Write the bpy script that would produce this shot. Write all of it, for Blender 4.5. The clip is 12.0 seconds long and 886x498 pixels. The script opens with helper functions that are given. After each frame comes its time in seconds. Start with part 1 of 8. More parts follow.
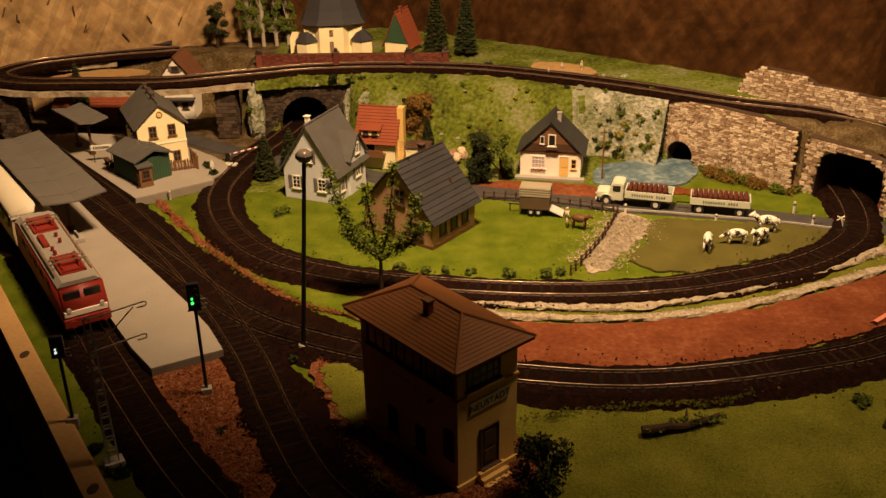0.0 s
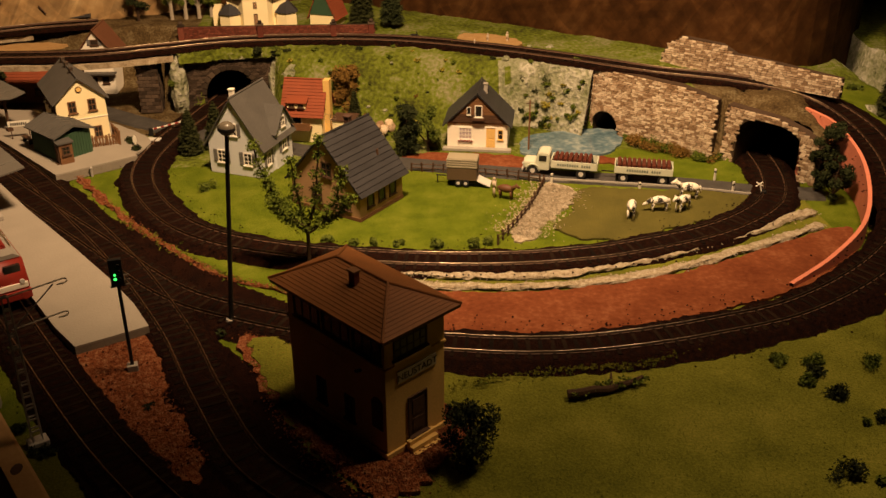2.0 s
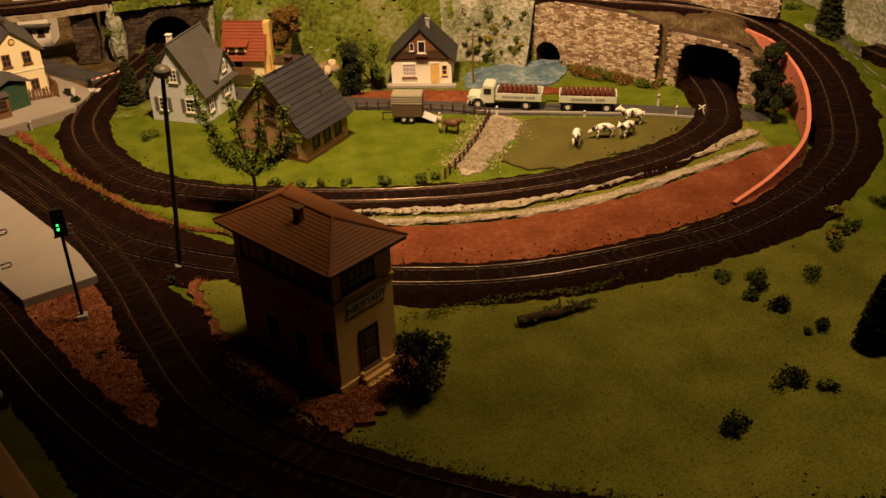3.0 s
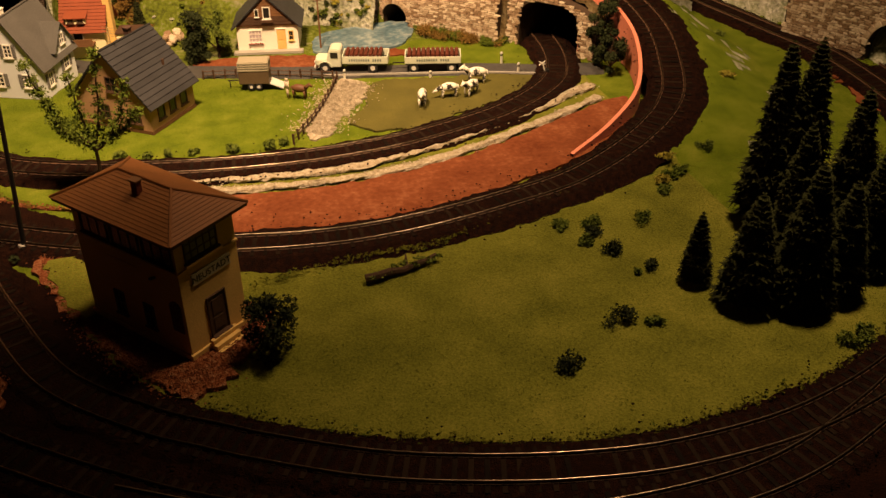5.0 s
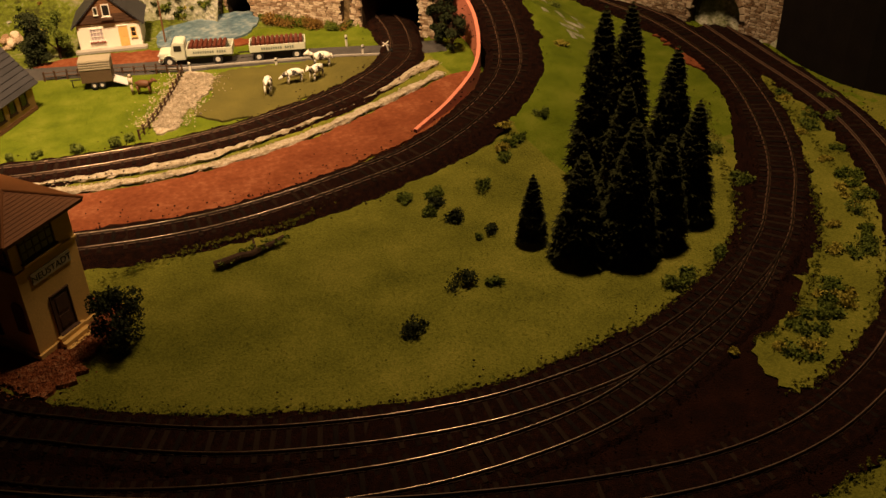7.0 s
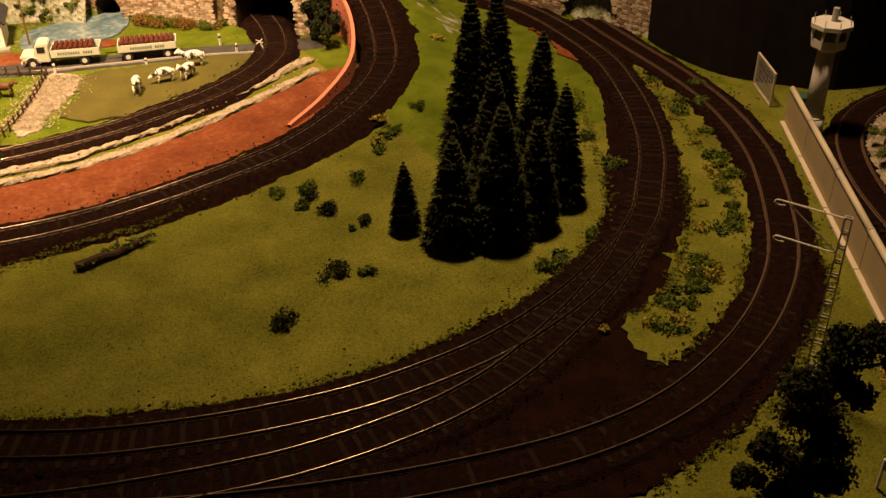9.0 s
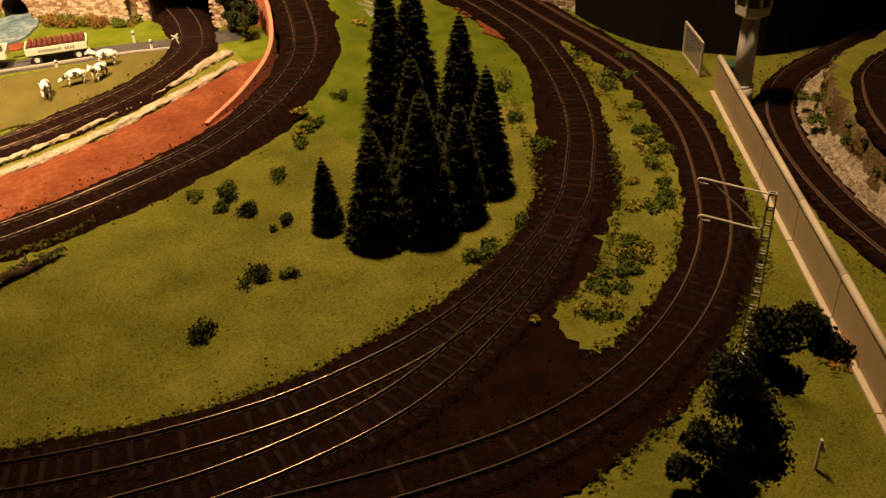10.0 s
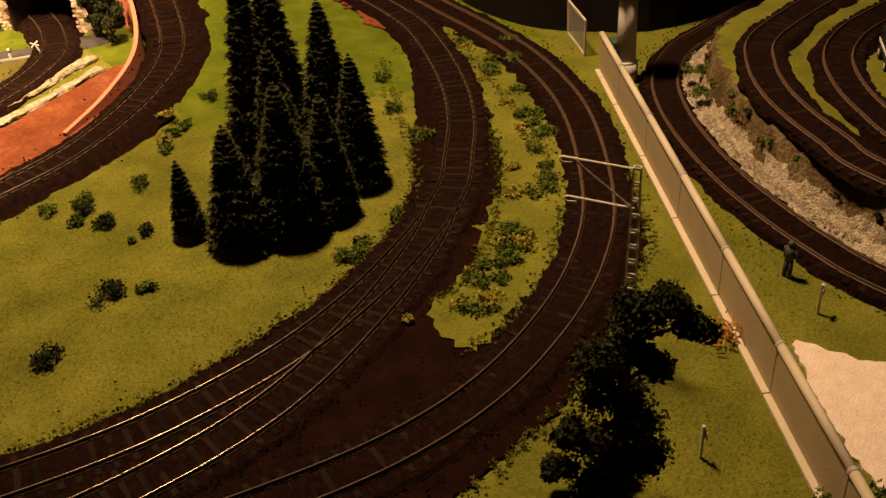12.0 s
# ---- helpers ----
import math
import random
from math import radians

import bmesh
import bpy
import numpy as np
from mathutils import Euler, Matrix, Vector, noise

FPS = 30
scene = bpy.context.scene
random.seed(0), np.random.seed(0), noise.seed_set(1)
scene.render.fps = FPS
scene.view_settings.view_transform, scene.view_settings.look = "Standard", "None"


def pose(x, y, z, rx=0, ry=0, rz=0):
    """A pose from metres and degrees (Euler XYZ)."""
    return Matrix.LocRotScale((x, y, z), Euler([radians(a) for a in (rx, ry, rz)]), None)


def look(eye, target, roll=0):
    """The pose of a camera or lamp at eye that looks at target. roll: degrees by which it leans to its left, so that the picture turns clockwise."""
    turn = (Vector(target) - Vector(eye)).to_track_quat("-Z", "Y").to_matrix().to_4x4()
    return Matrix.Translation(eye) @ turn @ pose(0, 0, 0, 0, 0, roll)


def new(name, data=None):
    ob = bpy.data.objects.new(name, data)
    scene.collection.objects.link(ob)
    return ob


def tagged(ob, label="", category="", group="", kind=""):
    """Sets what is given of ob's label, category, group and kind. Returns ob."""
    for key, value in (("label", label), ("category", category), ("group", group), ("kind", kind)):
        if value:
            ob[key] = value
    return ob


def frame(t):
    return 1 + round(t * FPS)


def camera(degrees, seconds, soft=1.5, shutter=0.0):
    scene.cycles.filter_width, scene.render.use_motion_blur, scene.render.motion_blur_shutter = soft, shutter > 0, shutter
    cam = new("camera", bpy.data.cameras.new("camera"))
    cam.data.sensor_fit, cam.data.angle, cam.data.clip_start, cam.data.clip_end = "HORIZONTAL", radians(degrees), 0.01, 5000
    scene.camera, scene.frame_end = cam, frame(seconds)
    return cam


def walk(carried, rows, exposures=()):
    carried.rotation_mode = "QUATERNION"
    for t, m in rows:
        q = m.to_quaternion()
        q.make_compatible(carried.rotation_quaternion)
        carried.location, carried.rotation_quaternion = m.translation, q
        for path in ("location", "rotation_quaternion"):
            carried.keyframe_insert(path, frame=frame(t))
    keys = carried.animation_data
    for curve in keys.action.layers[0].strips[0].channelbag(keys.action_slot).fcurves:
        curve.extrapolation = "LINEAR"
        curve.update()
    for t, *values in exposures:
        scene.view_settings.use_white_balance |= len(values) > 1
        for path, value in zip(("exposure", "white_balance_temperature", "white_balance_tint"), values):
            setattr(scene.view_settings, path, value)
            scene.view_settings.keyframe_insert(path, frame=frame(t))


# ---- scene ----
cam = camera(48.0, 12.0, soft=1.5)
PATH = [
    (0, (0.06238, 0.04408, 0.34773), (0.08230, 0.94509, -0.08561), -1.070),
    (0.5, (0.06378, 0.04348, 0.34597), (0.08546, 0.94532, -0.08557), -1.067),
    (1, (0.06319, 0.04278, 0.34774), (0.09863, 0.94072, -0.09096), -0.838),
    (1.5, (0.06497, 0.04195, 0.34706), (0.11614, 0.93531, -0.09935), -0.774),
    (2, (0.06717, 0.04027, 0.34639), (0.15171, 0.92584, -0.11037), -0.281),
    (2.5, (0.06932, 0.03919, 0.34438), (0.16787, 0.91703, -0.12433), -0.877),
    (3, (0.07468, 0.03318, 0.34112), (0.19455, 0.88750, -0.16461), -1.913),
    (3.5, (0.07290, 0.03150, 0.33210), (0.23299, 0.87133, -0.18660), -0.965),
    (4, (0.07960, 0.02610, 0.33460), (0.26429, 0.85476, -0.19380), -0.945),
    (4.5, (0.08540, 0.02060, 0.33750), (0.29491, 0.84114, -0.19430), -0.724),
    (5, (0.09263, 0.01333, 0.34884), (0.32374, 0.82191, -0.19226), -1.018),
    (5.5, (0.09884, 0.00622, 0.35162), (0.35171, 0.80530, -0.19384), -1.318),
    (6, (0.10412, -0.00211, 0.34991), (0.37996, 0.78539, -0.20124), -1.801),
    (6.5, (0.10995, -0.01066, 0.35051), (0.41179, 0.76285, -0.20679), -2.312),
    (7, (0.11509, -0.01701, 0.35272), (0.44180, 0.74828, -0.20189), -1.806),
    (7.5, (0.11955, -0.02577, 0.35526), (0.47945, 0.72284, -0.20157), -1.385),
    (8, (0.12520, -0.01900, 0.33540), (0.51480, 0.72641, -0.20550), -0.703),
    (8.5, (0.12940, -0.02400, 0.33530), (0.53148, 0.71417, -0.20640), -0.499),
    (9, (0.13430, -0.02820, 0.33520), (0.54588, 0.70256, -0.20940), -0.506),
    (9.5, (0.14773, -0.03019, 0.33876), (0.56834, 0.68623, -0.21786), -1.427),
    (10, (0.16311, -0.01971, 0.33106), (0.60251, 0.67998, -0.23230), -2.478),
    (10.5, (0.17965, -0.01653, 0.32697), (0.63621, 0.66960, -0.23940), -3.229),
    (11, (0.18878, -0.01667, 0.32144), (0.65751, 0.66135, -0.24475), -3.453),
    (11.5, (0.19650, -0.01508, 0.31598), (0.67563, 0.65831, -0.24704), -3.302),
    (12, (0.20843, -0.01934, 0.30829), (0.69704, 0.64529, -0.25697), -3.865),
]
EXPOSURES = [(0.0, 0.08), (1.5, 0.06), (2.5, -0.1), (3.0, -0.12), (5.0, 0.38), (7.5, 0.32), (9.5, 0.92), (12.0, 1.38)]
walk(cam, [(t, look(eye, target, roll)) for t, eye, target, roll in PATH], EXPOSURES)

# ---- light: one warm hanging lamp over the middle of the layout, in a dark room ----
world = bpy.data.worlds.new("room_air")
scene.world = world
world.use_nodes = True
world.node_tree.nodes["Background"].inputs[0].default_value = (1.0, 0.55, 0.22, 1)
world.node_tree.nodes["Background"].inputs[1].default_value = 0.010


def lamp(name, eye, target, power, colour, size, cone, blend):
    data = bpy.data.lights.new(name, "SPOT")
    data.energy, data.color, data.shadow_soft_size = power, colour, size
    data.spot_size, data.spot_blend = radians(cone), blend
    ob = new(name, data)
    ob.matrix_world = look(eye, target)
    return ob


lamp("hanging_lamp", (0.10, 0.575, 0.66), (0.07, 1.2, 0.0), 46.0, (1.0, 0.64, 0.345), 0.05, 106, 0.75)
lamp("east_lamp", (0.47, 0.58, 0.86), (0.545, 0.50, 0.0), 23.5, (1.0, 0.65, 0.355), 0.06, 86, 1.0)

# ---- materials ----
MATS = {}


def mat(name, colours, rough=0.85, scale=120.0, fine=900.0, bump=0.4, metal=0.0, detail=4.0, island=0.0, depth=0.001, spread=(0.3, 0.7), spec=None):
    """Two or three base colours mixed by a coarse and a fine noise, with relief."""
    m = bpy.data.materials.new(name)
    m.use_nodes = True
    nt = m.node_tree
    n, l = nt.nodes, nt.links
    bsdf = n["Principled BSDF"]
    bsdf.inputs["Roughness"].default_value = rough
    bsdf.inputs["Metallic"].default_value = metal
    bsdf.inputs["Specular IOR Level"].default_value = spec if spec is not None else (0.08 if rough >= 0.85 else 0.35)
    tc = n.new("ShaderNodeTexCoord")
    big, small = n.new("ShaderNodeTexNoise"), n.new("ShaderNodeTexNoise")
    big.inputs["Scale"].default_value, big.inputs["Detail"].default_value = scale, detail
    small.inputs["Scale"].default_value, small.inputs["Detail"].default_value = fine, 3.0
    for tex in (big, small):
        l.new(tc.outputs["Object"], tex.inputs["Vector"])
    mixed = n.new("ShaderNodeMix")
    mixed.data_type = "FLOAT"
    mixed.inputs[0].default_value = 0.45
    l.new(big.outputs["Fac"], mixed.inputs[2])
    l.new(small.outputs["Fac"], mixed.inputs[3])
    fac = mixed.outputs[0]
    if island:
        info, geo = n.new("ShaderNodeObjectInfo"), n.new("ShaderNodeNewGeometry")
        both, turn = n.new("ShaderNodeMath"), n.new("ShaderNodeMath")
        turn.operation = "FRACT"
        l.new(info.outputs["Random"], both.inputs[0])
        l.new(geo.outputs["Random Per Island"], both.inputs[1])
        l.new(both.outputs[0], turn.inputs[0])
        add = n.new("ShaderNodeMath")
        add.operation = "MULTIPLY_ADD"
        l.new(turn.outputs[0], add.inputs[0])
        add.inputs[1].default_value = island
        l.new(fac, add.inputs[2])
        sub = n.new("ShaderNodeMath")
        sub.operation = "SUBTRACT"
        l.new(add.outputs[0], sub.inputs[0])
        sub.inputs[1].default_value = island / 2
        fac = sub.outputs[0]
    ramp = n.new("ShaderNodeValToRGB")
    el = ramp.color_ramp.elements
    el[0].position, el[1].position = spread
    el[0].color, el[1].color = (*colours[0], 1), (*colours[-1], 1)
    if len(colours) == 3:
        mid = el.new(sum(spread) / 2)
        mid.color = (*colours[1], 1)
    l.new(fac, ramp.inputs[0])
    l.new(ramp.outputs[0], bsdf.inputs["Base Color"])
    if bump:
        b = n.new("ShaderNodeBump")
        b.inputs["Strength"].default_value, b.inputs["Distance"].default_value = bump, depth
        l.new(small.outputs["Fac"], b.inputs["Height"])
        l.new(b.outputs[0], bsdf.inputs["Normal"])
    MATS[name] = m
    return m


def shade(c, k):
    return tuple(min(1, v * k) for v in c)


def paint(name, c, rough=0.6, var=0.18, scale=60.0, **kw):
    return mat(name, (shade(c, 1 - var), shade(c, 1 + var)), rough, scale, kw.pop("fine", 700.0), kw.pop("bump", 0.15), **kw)


GRASS = mat("flock_grass_bright", ((0.0592, 0.0851, 0.00444), (0.1073, 0.1406, 0.0074), (0.185, 0.1998, 0.0222)), 0.95, 45, 1400, 0.9, depth=0.0015)
MEADOW = mat("flock_grass_dull", ((0.066, 0.070, 0.008), (0.124, 0.127, 0.0144), (0.198, 0.185, 0.028)), 0.95, 26, 700, 0.6, depth=0.0015)
HILL = mat("hill_flock", ((0.0407, 0.0444, 0.00888), (0.111, 0.1369, 0.01332), (0.222, 0.2072, 0.1184)), 0.95, 22, 260, 1.0, depth=0.002, spread=(0.36, 0.68))
PASTURE = mat("worn_pasture", ((0.0666, 0.0592, 0.0148), (0.111, 0.0962, 0.0222)), 0.95, 40, 900, 0.8)
BALLAST = mat("dark_ballast", ((0.002817, 0.0007281, 0.0002683), (0.01184, 0.003084, 0.001034), (0.03269, 0.01028, 0.004215)), 0.9, 260, 1300, 1.0, depth=0.0018, spread=(0.32, 0.74))
SOIL = mat("dark_soil", ((0.0030, 0.0007, 0.00025), (0.0110, 0.0027, 0.0009), (0.0210, 0.0061, 0.0024)), 0.95, 70, 900, 1.0, depth=0.0016, spread=(0.32, 0.74))
SLEEPER = mat("sleeper_plastic", ((0.005, 0.00275, 0.0015), (0.016, 0.0085, 0.0045)), 0.85, 300, 1500, 0.3, island=0.5)
RAIL = mat("rail_steel", ((0.16, 0.11, 0.07), (0.42, 0.32, 0.23)), 0.28, 80, 500, 0.05, metal=1.0)
RAIL_DULL = mat("rail_dull", ((0.035, 0.018, 0.009), (0.10, 0.058, 0.032)), 0.6, 60, 500, 0.05)
RAILSIDE = mat("rail_rust", ((0.05, 0.022, 0.01), (0.1, 0.05, 0.025)), 0.7, 200, 900, 0.2)
RED_EARTH = mat("red_earth", ((0.1066, 0.02753, 0.009768), (0.1598, 0.04618, 0.01687), (0.2309, 0.08436, 0.0373)), 0.85, 36, 300, 0.35, detail=6, spread=(0.33, 0.7))
RED_GRAVEL = mat("red_gravel", ((0.074, 0.0185, 0.00666), (0.2072, 0.0629, 0.02368), (0.3552, 0.185, 0.0962)), 0.9, 300, 800, 1.0, depth=0.002)
PALE_GRAVEL = mat("pale_gravel", ((0.20, 0.15, 0.085), (0.38, 0.31, 0.215), (0.60, 0.53, 0.42)), 0.95, 300, 900, 1.0, depth=0.002)
ASPHALT = paint("asphalt_road", (0.06, 0.055, 0.05), 0.85, 0.3, 70, bump=0.4)
CONCRETE = paint("platform_concrete", (0.289, 0.255, 0.2082), 0.8, 0.1, 40, bump=0.2)
PLAT_SIDE = paint("platform_edge", (0.22, 0.19, 0.15), 0.85, 0.2)
PINE = mat("pine_board", ((0.42, 0.24, 0.09), (0.55, 0.34, 0.14)), 0.7, 18, 300, 0.3)
OSB = mat("chip_board", ((0.187, 0.102, 0.0357), (0.3145, 0.1955, 0.08075), (0.408, 0.2805, 0.1318)), 0.75, 22, 90, 0.3, detail=6)
OSB_DARK = mat("chip_board_dark", ((0.020, 0.0075, 0.002), (0.052, 0.021, 0.006), (0.10, 0.046, 0.015)), 0.9, 14, 70, 0.5, detail=7)
# near-black colour that stands in for unlit depth in the east
DARK_FILL = paint("dark_fill", (0.012, 0.009, 0.007), 0.95, 0.3)
ROCK = mat("painted_rock", ((0.09, 0.11, 0.03), (0.26, 0.26, 0.17), (0.52, 0.49, 0.42)), 0.95, 40, 260, 1.0, depth=0.004)
MORTAR = paint("mortar", (0.06, 0.038, 0.024), 0.95, 0.25)
STONE = mat("buff_stone", ((0.24, 0.15, 0.085), (0.44, 0.32, 0.21), (0.66, 0.54, 0.39)), 0.9, 60, 900, 0.5, island=0.5)
DARKSTONE = mat("dark_stone", ((0.035, 0.025, 0.018), (0.10, 0.07, 0.05)), 0.9, 60, 900, 0.5, island=0.6)
BRICK = mat("red_brick", ((0.112, 0.0315, 0.021), (0.196, 0.063, 0.0385)), 0.9, 80, 900, 0.4, island=0.5)
WATER = mat("painted_water", ((0.045, 0.085, 0.11), (0.11, 0.17, 0.20), (0.30, 0.35, 0.34)), 0.10, 55, 200, 0.35, depth=0.002)
CREAM = paint("cream_plaster", (0.84, 0.72, 0.43), 0.8, 0.06)
WHITE = paint("white_plaster", (0.82, 0.76, 0.64), 0.8, 0.06)
GREY_WALL = paint("grey_plaster", (0.62, 0.63, 0.64), 0.8, 0.05)
TAN = paint("tan_plaster", (0.42, 0.25, 0.13), 0.8, 0.09)
OCHRE = paint("ochre_plaster", (0.6912, 0.4536, 0.1512), 0.85, 0.12)
SLATE = paint("slate_roof", (0.030, 0.029, 0.031), 0.5, 0.3, island=0.2)
GREY_ROOF = paint("grey_roof", (0.084, 0.0784, 0.0704), 0.7, 0.18)
BROWN_ROOF = paint("brown_tile_roof", (0.1882, 0.0697, 0.01742), 0.6, 0.18)
RED_ROOF = paint("red_tile_roof", (0.216, 0.0495, 0.018), 0.8, 0.15)
DARK_WOOD = paint("dark_wood", (0.07, 0.035, 0.018), 0.7, 0.25)
BROWN_WOOD = paint("brown_wood", (0.16, 0.075, 0.03), 0.7, 0.2)
GREEN_PAINT = paint("green_paint", (0.03, 0.07, 0.035), 0.7, 0.15)
FRAME = paint("white_frames", (0.7, 0.66, 0.58), 0.6, 0.05)
SHUTTER = paint("grey_shutters", (0.16, 0.15, 0.14), 0.7, 0.1)
BLACK = paint("black_plastic", (0.012, 0.011, 0.01), 0.5, 0.2)
GREY = paint("grey_plastic", (0.33, 0.30, 0.26), 0.5, 0.1)
LIGHTGREY = paint("light_grey_plastic", (0.55, 0.52, 0.47), 0.55, 0.06)
LOCO_RED = paint("loco_red", (0.22, 0.02, 0.012), 0.5, 0.12)
LOCO_GREY = paint("loco_roof_grey", (0.30, 0.27, 0.23), 0.55, 0.1)
COACH = paint("coach_cream", (0.44, 0.36, 0.24), 0.4, 0.06)
TRUCK_GREEN = paint("pale_green_lacquer", (0.55, 0.56, 0.44), 0.35, 0.05)
BARREL = paint("barrel_brown", (0.09, 0.022, 0.012), 0.5, 0.2)
TYRE = paint("tyre_rubber", (0.014, 0.013, 0.012), 0.8, 0.2)
HORSE = paint("horse_brown", (0.11, 0.045, 0.018), 0.6, 0.2)
METAL = paint("brass_wire", (0.6, 0.5, 0.35), 0.35, 0.1, metal=0.9)
BARK = paint("bark", (0.05, 0.03, 0.018), 0.9, 0.3)
BIRCH = paint("pale_bark", (0.35, 0.30, 0.23), 0.9, 0.25)
NEEDLE = mat("fir_needles", ((0.014, 0.016, 0.005), (0.040, 0.044, 0.014)), 0.9, 120, 900, 0.0)
LEAF = mat("leaf_green", ((0.055, 0.08, 0.012), (0.145, 0.175, 0.028)), 0.9, 150, 900, 0.0)
LEAF_DARK = mat("leaf_dark", ((0.014, 0.019, 0.007), (0.042, 0.05, 0.018)), 0.9, 150, 900, 0.0)
LEAF_LIGHT = mat("leaf_light", ((0.05, 0.075, 0.008), (0.12, 0.15, 0.02)), 0.9, 150, 900, 0.0)
LEAF_YELLOW = mat("leaf_yellow", ((0.18, 0.16, 0.02), (0.36, 0.30, 0.05)), 0.9, 150, 900, 0.0)
LEAF_RUST = mat("leaf_rust", ((0.11, 0.06, 0.014), (0.25, 0.145, 0.035)), 0.9, 120, 900, 0.0)
LICHEN = mat("orange_lichen", ((0.38, 0.15, 0.02), (0.55, 0.27, 0.06)), 0.9, 150, 900, 0.0)
WALL_PANEL = paint("wall_panel_brown", (0.36, 0.28, 0.16), 0.75, 0.08)
WALL_PALE = paint("wall_trim_pale", (0.50, 0.43, 0.31), 0.7, 0.08)
COW = mat("cow_hide", ((0.02, 0.016, 0.012), (0.75, 0.70, 0.58)), 0.6, 150, 900, 0.0, detail=0.5, spread=(0.425, 0.44))
FIGURE = paint("figure_paint", (0.45, 0.36, 0.26), 0.6, 0.4, 400)
FIGURE_DARK = paint("figure_paint_dark", (0.05, 0.05, 0.045), 0.6, 0.4, 400)
SIGN = paint("sign_white", (0.72, 0.68, 0.58), 0.6, 0.05)
INK = paint("sign_ink", (0.03, 0.025, 0.02), 0.6, 0.1)
INK_GREY = paint("faded_ink", (0.12, 0.15, 0.13), 0.6, 0.1)


def glass_mat():
    m = bpy.data.materials.new("dark_pane")
    m.use_nodes = True
    b = m.node_tree.nodes["Principled BSDF"]
    b.inputs["Base Color"].default_value = (0.02, 0.018, 0.015, 1)
    b.inputs["Roughness"].default_value = 0.12
    return m


PANE = glass_mat()


def glow_mat(name, c, s):
    m = bpy.data.materials.new(name)
    m.use_nodes = True
    b = m.node_tree.nodes["Principled BSDF"]
    b.inputs["Base Color"].default_value = (*c, 1)
    b.inputs["Emission Color"].default_value = (*c, 1)
    b.inputs["Emission Strength"].default_value = s
    return m


GREEN_GLOW = glow_mat("green_signal_light", (0.05, 1.0, 0.12), 2.5)
WHITE_GLOW = glow_mat("white_signal_light", (0.9, 1.0, 0.85), 0.8)

# ---- mesh tools ----
I4 = Matrix.Identity(4)


def link(name, bm, material, parent=None, smooth=False):
    me = bpy.data.meshes.new(name)
    bm.normal_update()
    bm.to_mesh(me)
    bm.free()
    for mm in material if isinstance(material, (list, tuple)) else (material,):
        me.materials.append(mm)
    if smooth:
        for p in me.polygons:
            p.use_smooth = True
    ob = new(name, me)
    if parent:
        ob.parent = parent
    return ob


def part(name, bm, material, parent, label="", smooth=False):
    ob = link(name, bm, material, parent, smooth)
    return tagged(ob, label) if label else ob


def thing(name, m, label, category, group="", kind=""):
    ob = new(name)
    ob.empty_display_size = 0.01
    ob.matrix_world = m
    return tagged(ob, label, category, group, kind)


def box(bm, x0, x1, y0, y1, z0, z1, m=I4, bevel=0.0):
    vs = [bm.verts.new(m @ Vector((x, y, z))) for z in (z0, z1) for x, y in ((x0, y0), (x1, y0), (x1, y1), (x0, y1))]
    fs = [bm.faces.new([vs[i] for i in f]) for f in ((3, 2, 1, 0), (4, 5, 6, 7), (0, 1, 5, 4), (1, 2, 6, 5), (2, 3, 7, 6), (3, 0, 4, 7))]
    if bevel:
        edges = list({e for f in fs for e in f.edges})
        bmesh.ops.bevel(bm, geom=edges, offset=bevel, segments=2, affect="EDGES", profile=0.5)
    return bm


def tube(bm, a, b, r0, r1=None, n=8, caps=True):
    a, b = Vector(a), Vector(b)
    r1 = r0 if r1 is None else r1
    q = (b - a).to_track_quat("Z", "Y").to_matrix()
    rings = []
    for c, r in ((a, r0), (b, r1)):
        rings.append([bm.verts.new(c + q @ Vector((r * math.cos(i * math.tau / n), r * math.sin(i * math.tau / n), 0))) for i in range(n)])
    for i in range(n):
        bm.faces.new((rings[0][i], rings[0][(i + 1) % n], rings[1][(i + 1) % n], rings[1][i]))
    if caps:
        bm.faces.new(rings[0][::-1])
        bm.faces.new(rings[1])
    return bm


def rod(bm, pts, radii, n=8):
    """One unbroken round bar along the points."""
    pts = [Vector(p) for p in pts]
    rings = []
    for i, p in enumerate(pts):
        d = pts[min(i + 1, len(pts) - 1)] - pts[max(i - 1, 0)]
        q = d.to_track_quat("Z", "Y").to_matrix()
        r = radii[i] if isinstance(radii, (list, tuple)) else radii
        rings.append([bm.verts.new(p + q @ Vector((r * math.cos(k * math.tau / n), r * math.sin(k * math.tau / n), 0))) for k in range(n)])
    for a, b in zip(rings, rings[1:]):
        for k in range(n):
            bm.faces.new((a[k], a[(k + 1) % n], b[(k + 1) % n], b[k]))
    bm.faces.new(rings[0][::-1])
    bm.faces.new(rings[-1])
    return bm


def ball(bm, c, r, scale=(1, 1, 1), seg=10, rings=7):
    m = Matrix.Translation(c) @ Matrix.Diagonal((r * scale[0], r * scale[1], r * scale[2], 1))
    bmesh.ops.create_uvsphere(bm, u_segments=seg, v_segments=rings, radius=1.0, matrix=m)
    return bm


def prism(bm, poly, z0, z1, m=I4):
    """A polygon in x, y drawn up from z0 to z1."""
    lo = [bm.verts.new(m @ Vector((x, y, z0))) for x, y in poly]
    hi = [bm.verts.new(m @ Vector((x, y, z1))) for x, y in poly]
    k = len(poly)
    bm.faces.new(lo[::-1])
    bm.faces.new(hi)
    for i in range(k):
        bm.faces.new((lo[i], lo[(i + 1) % k], hi[(i + 1) % k], hi[i]))
    return bm


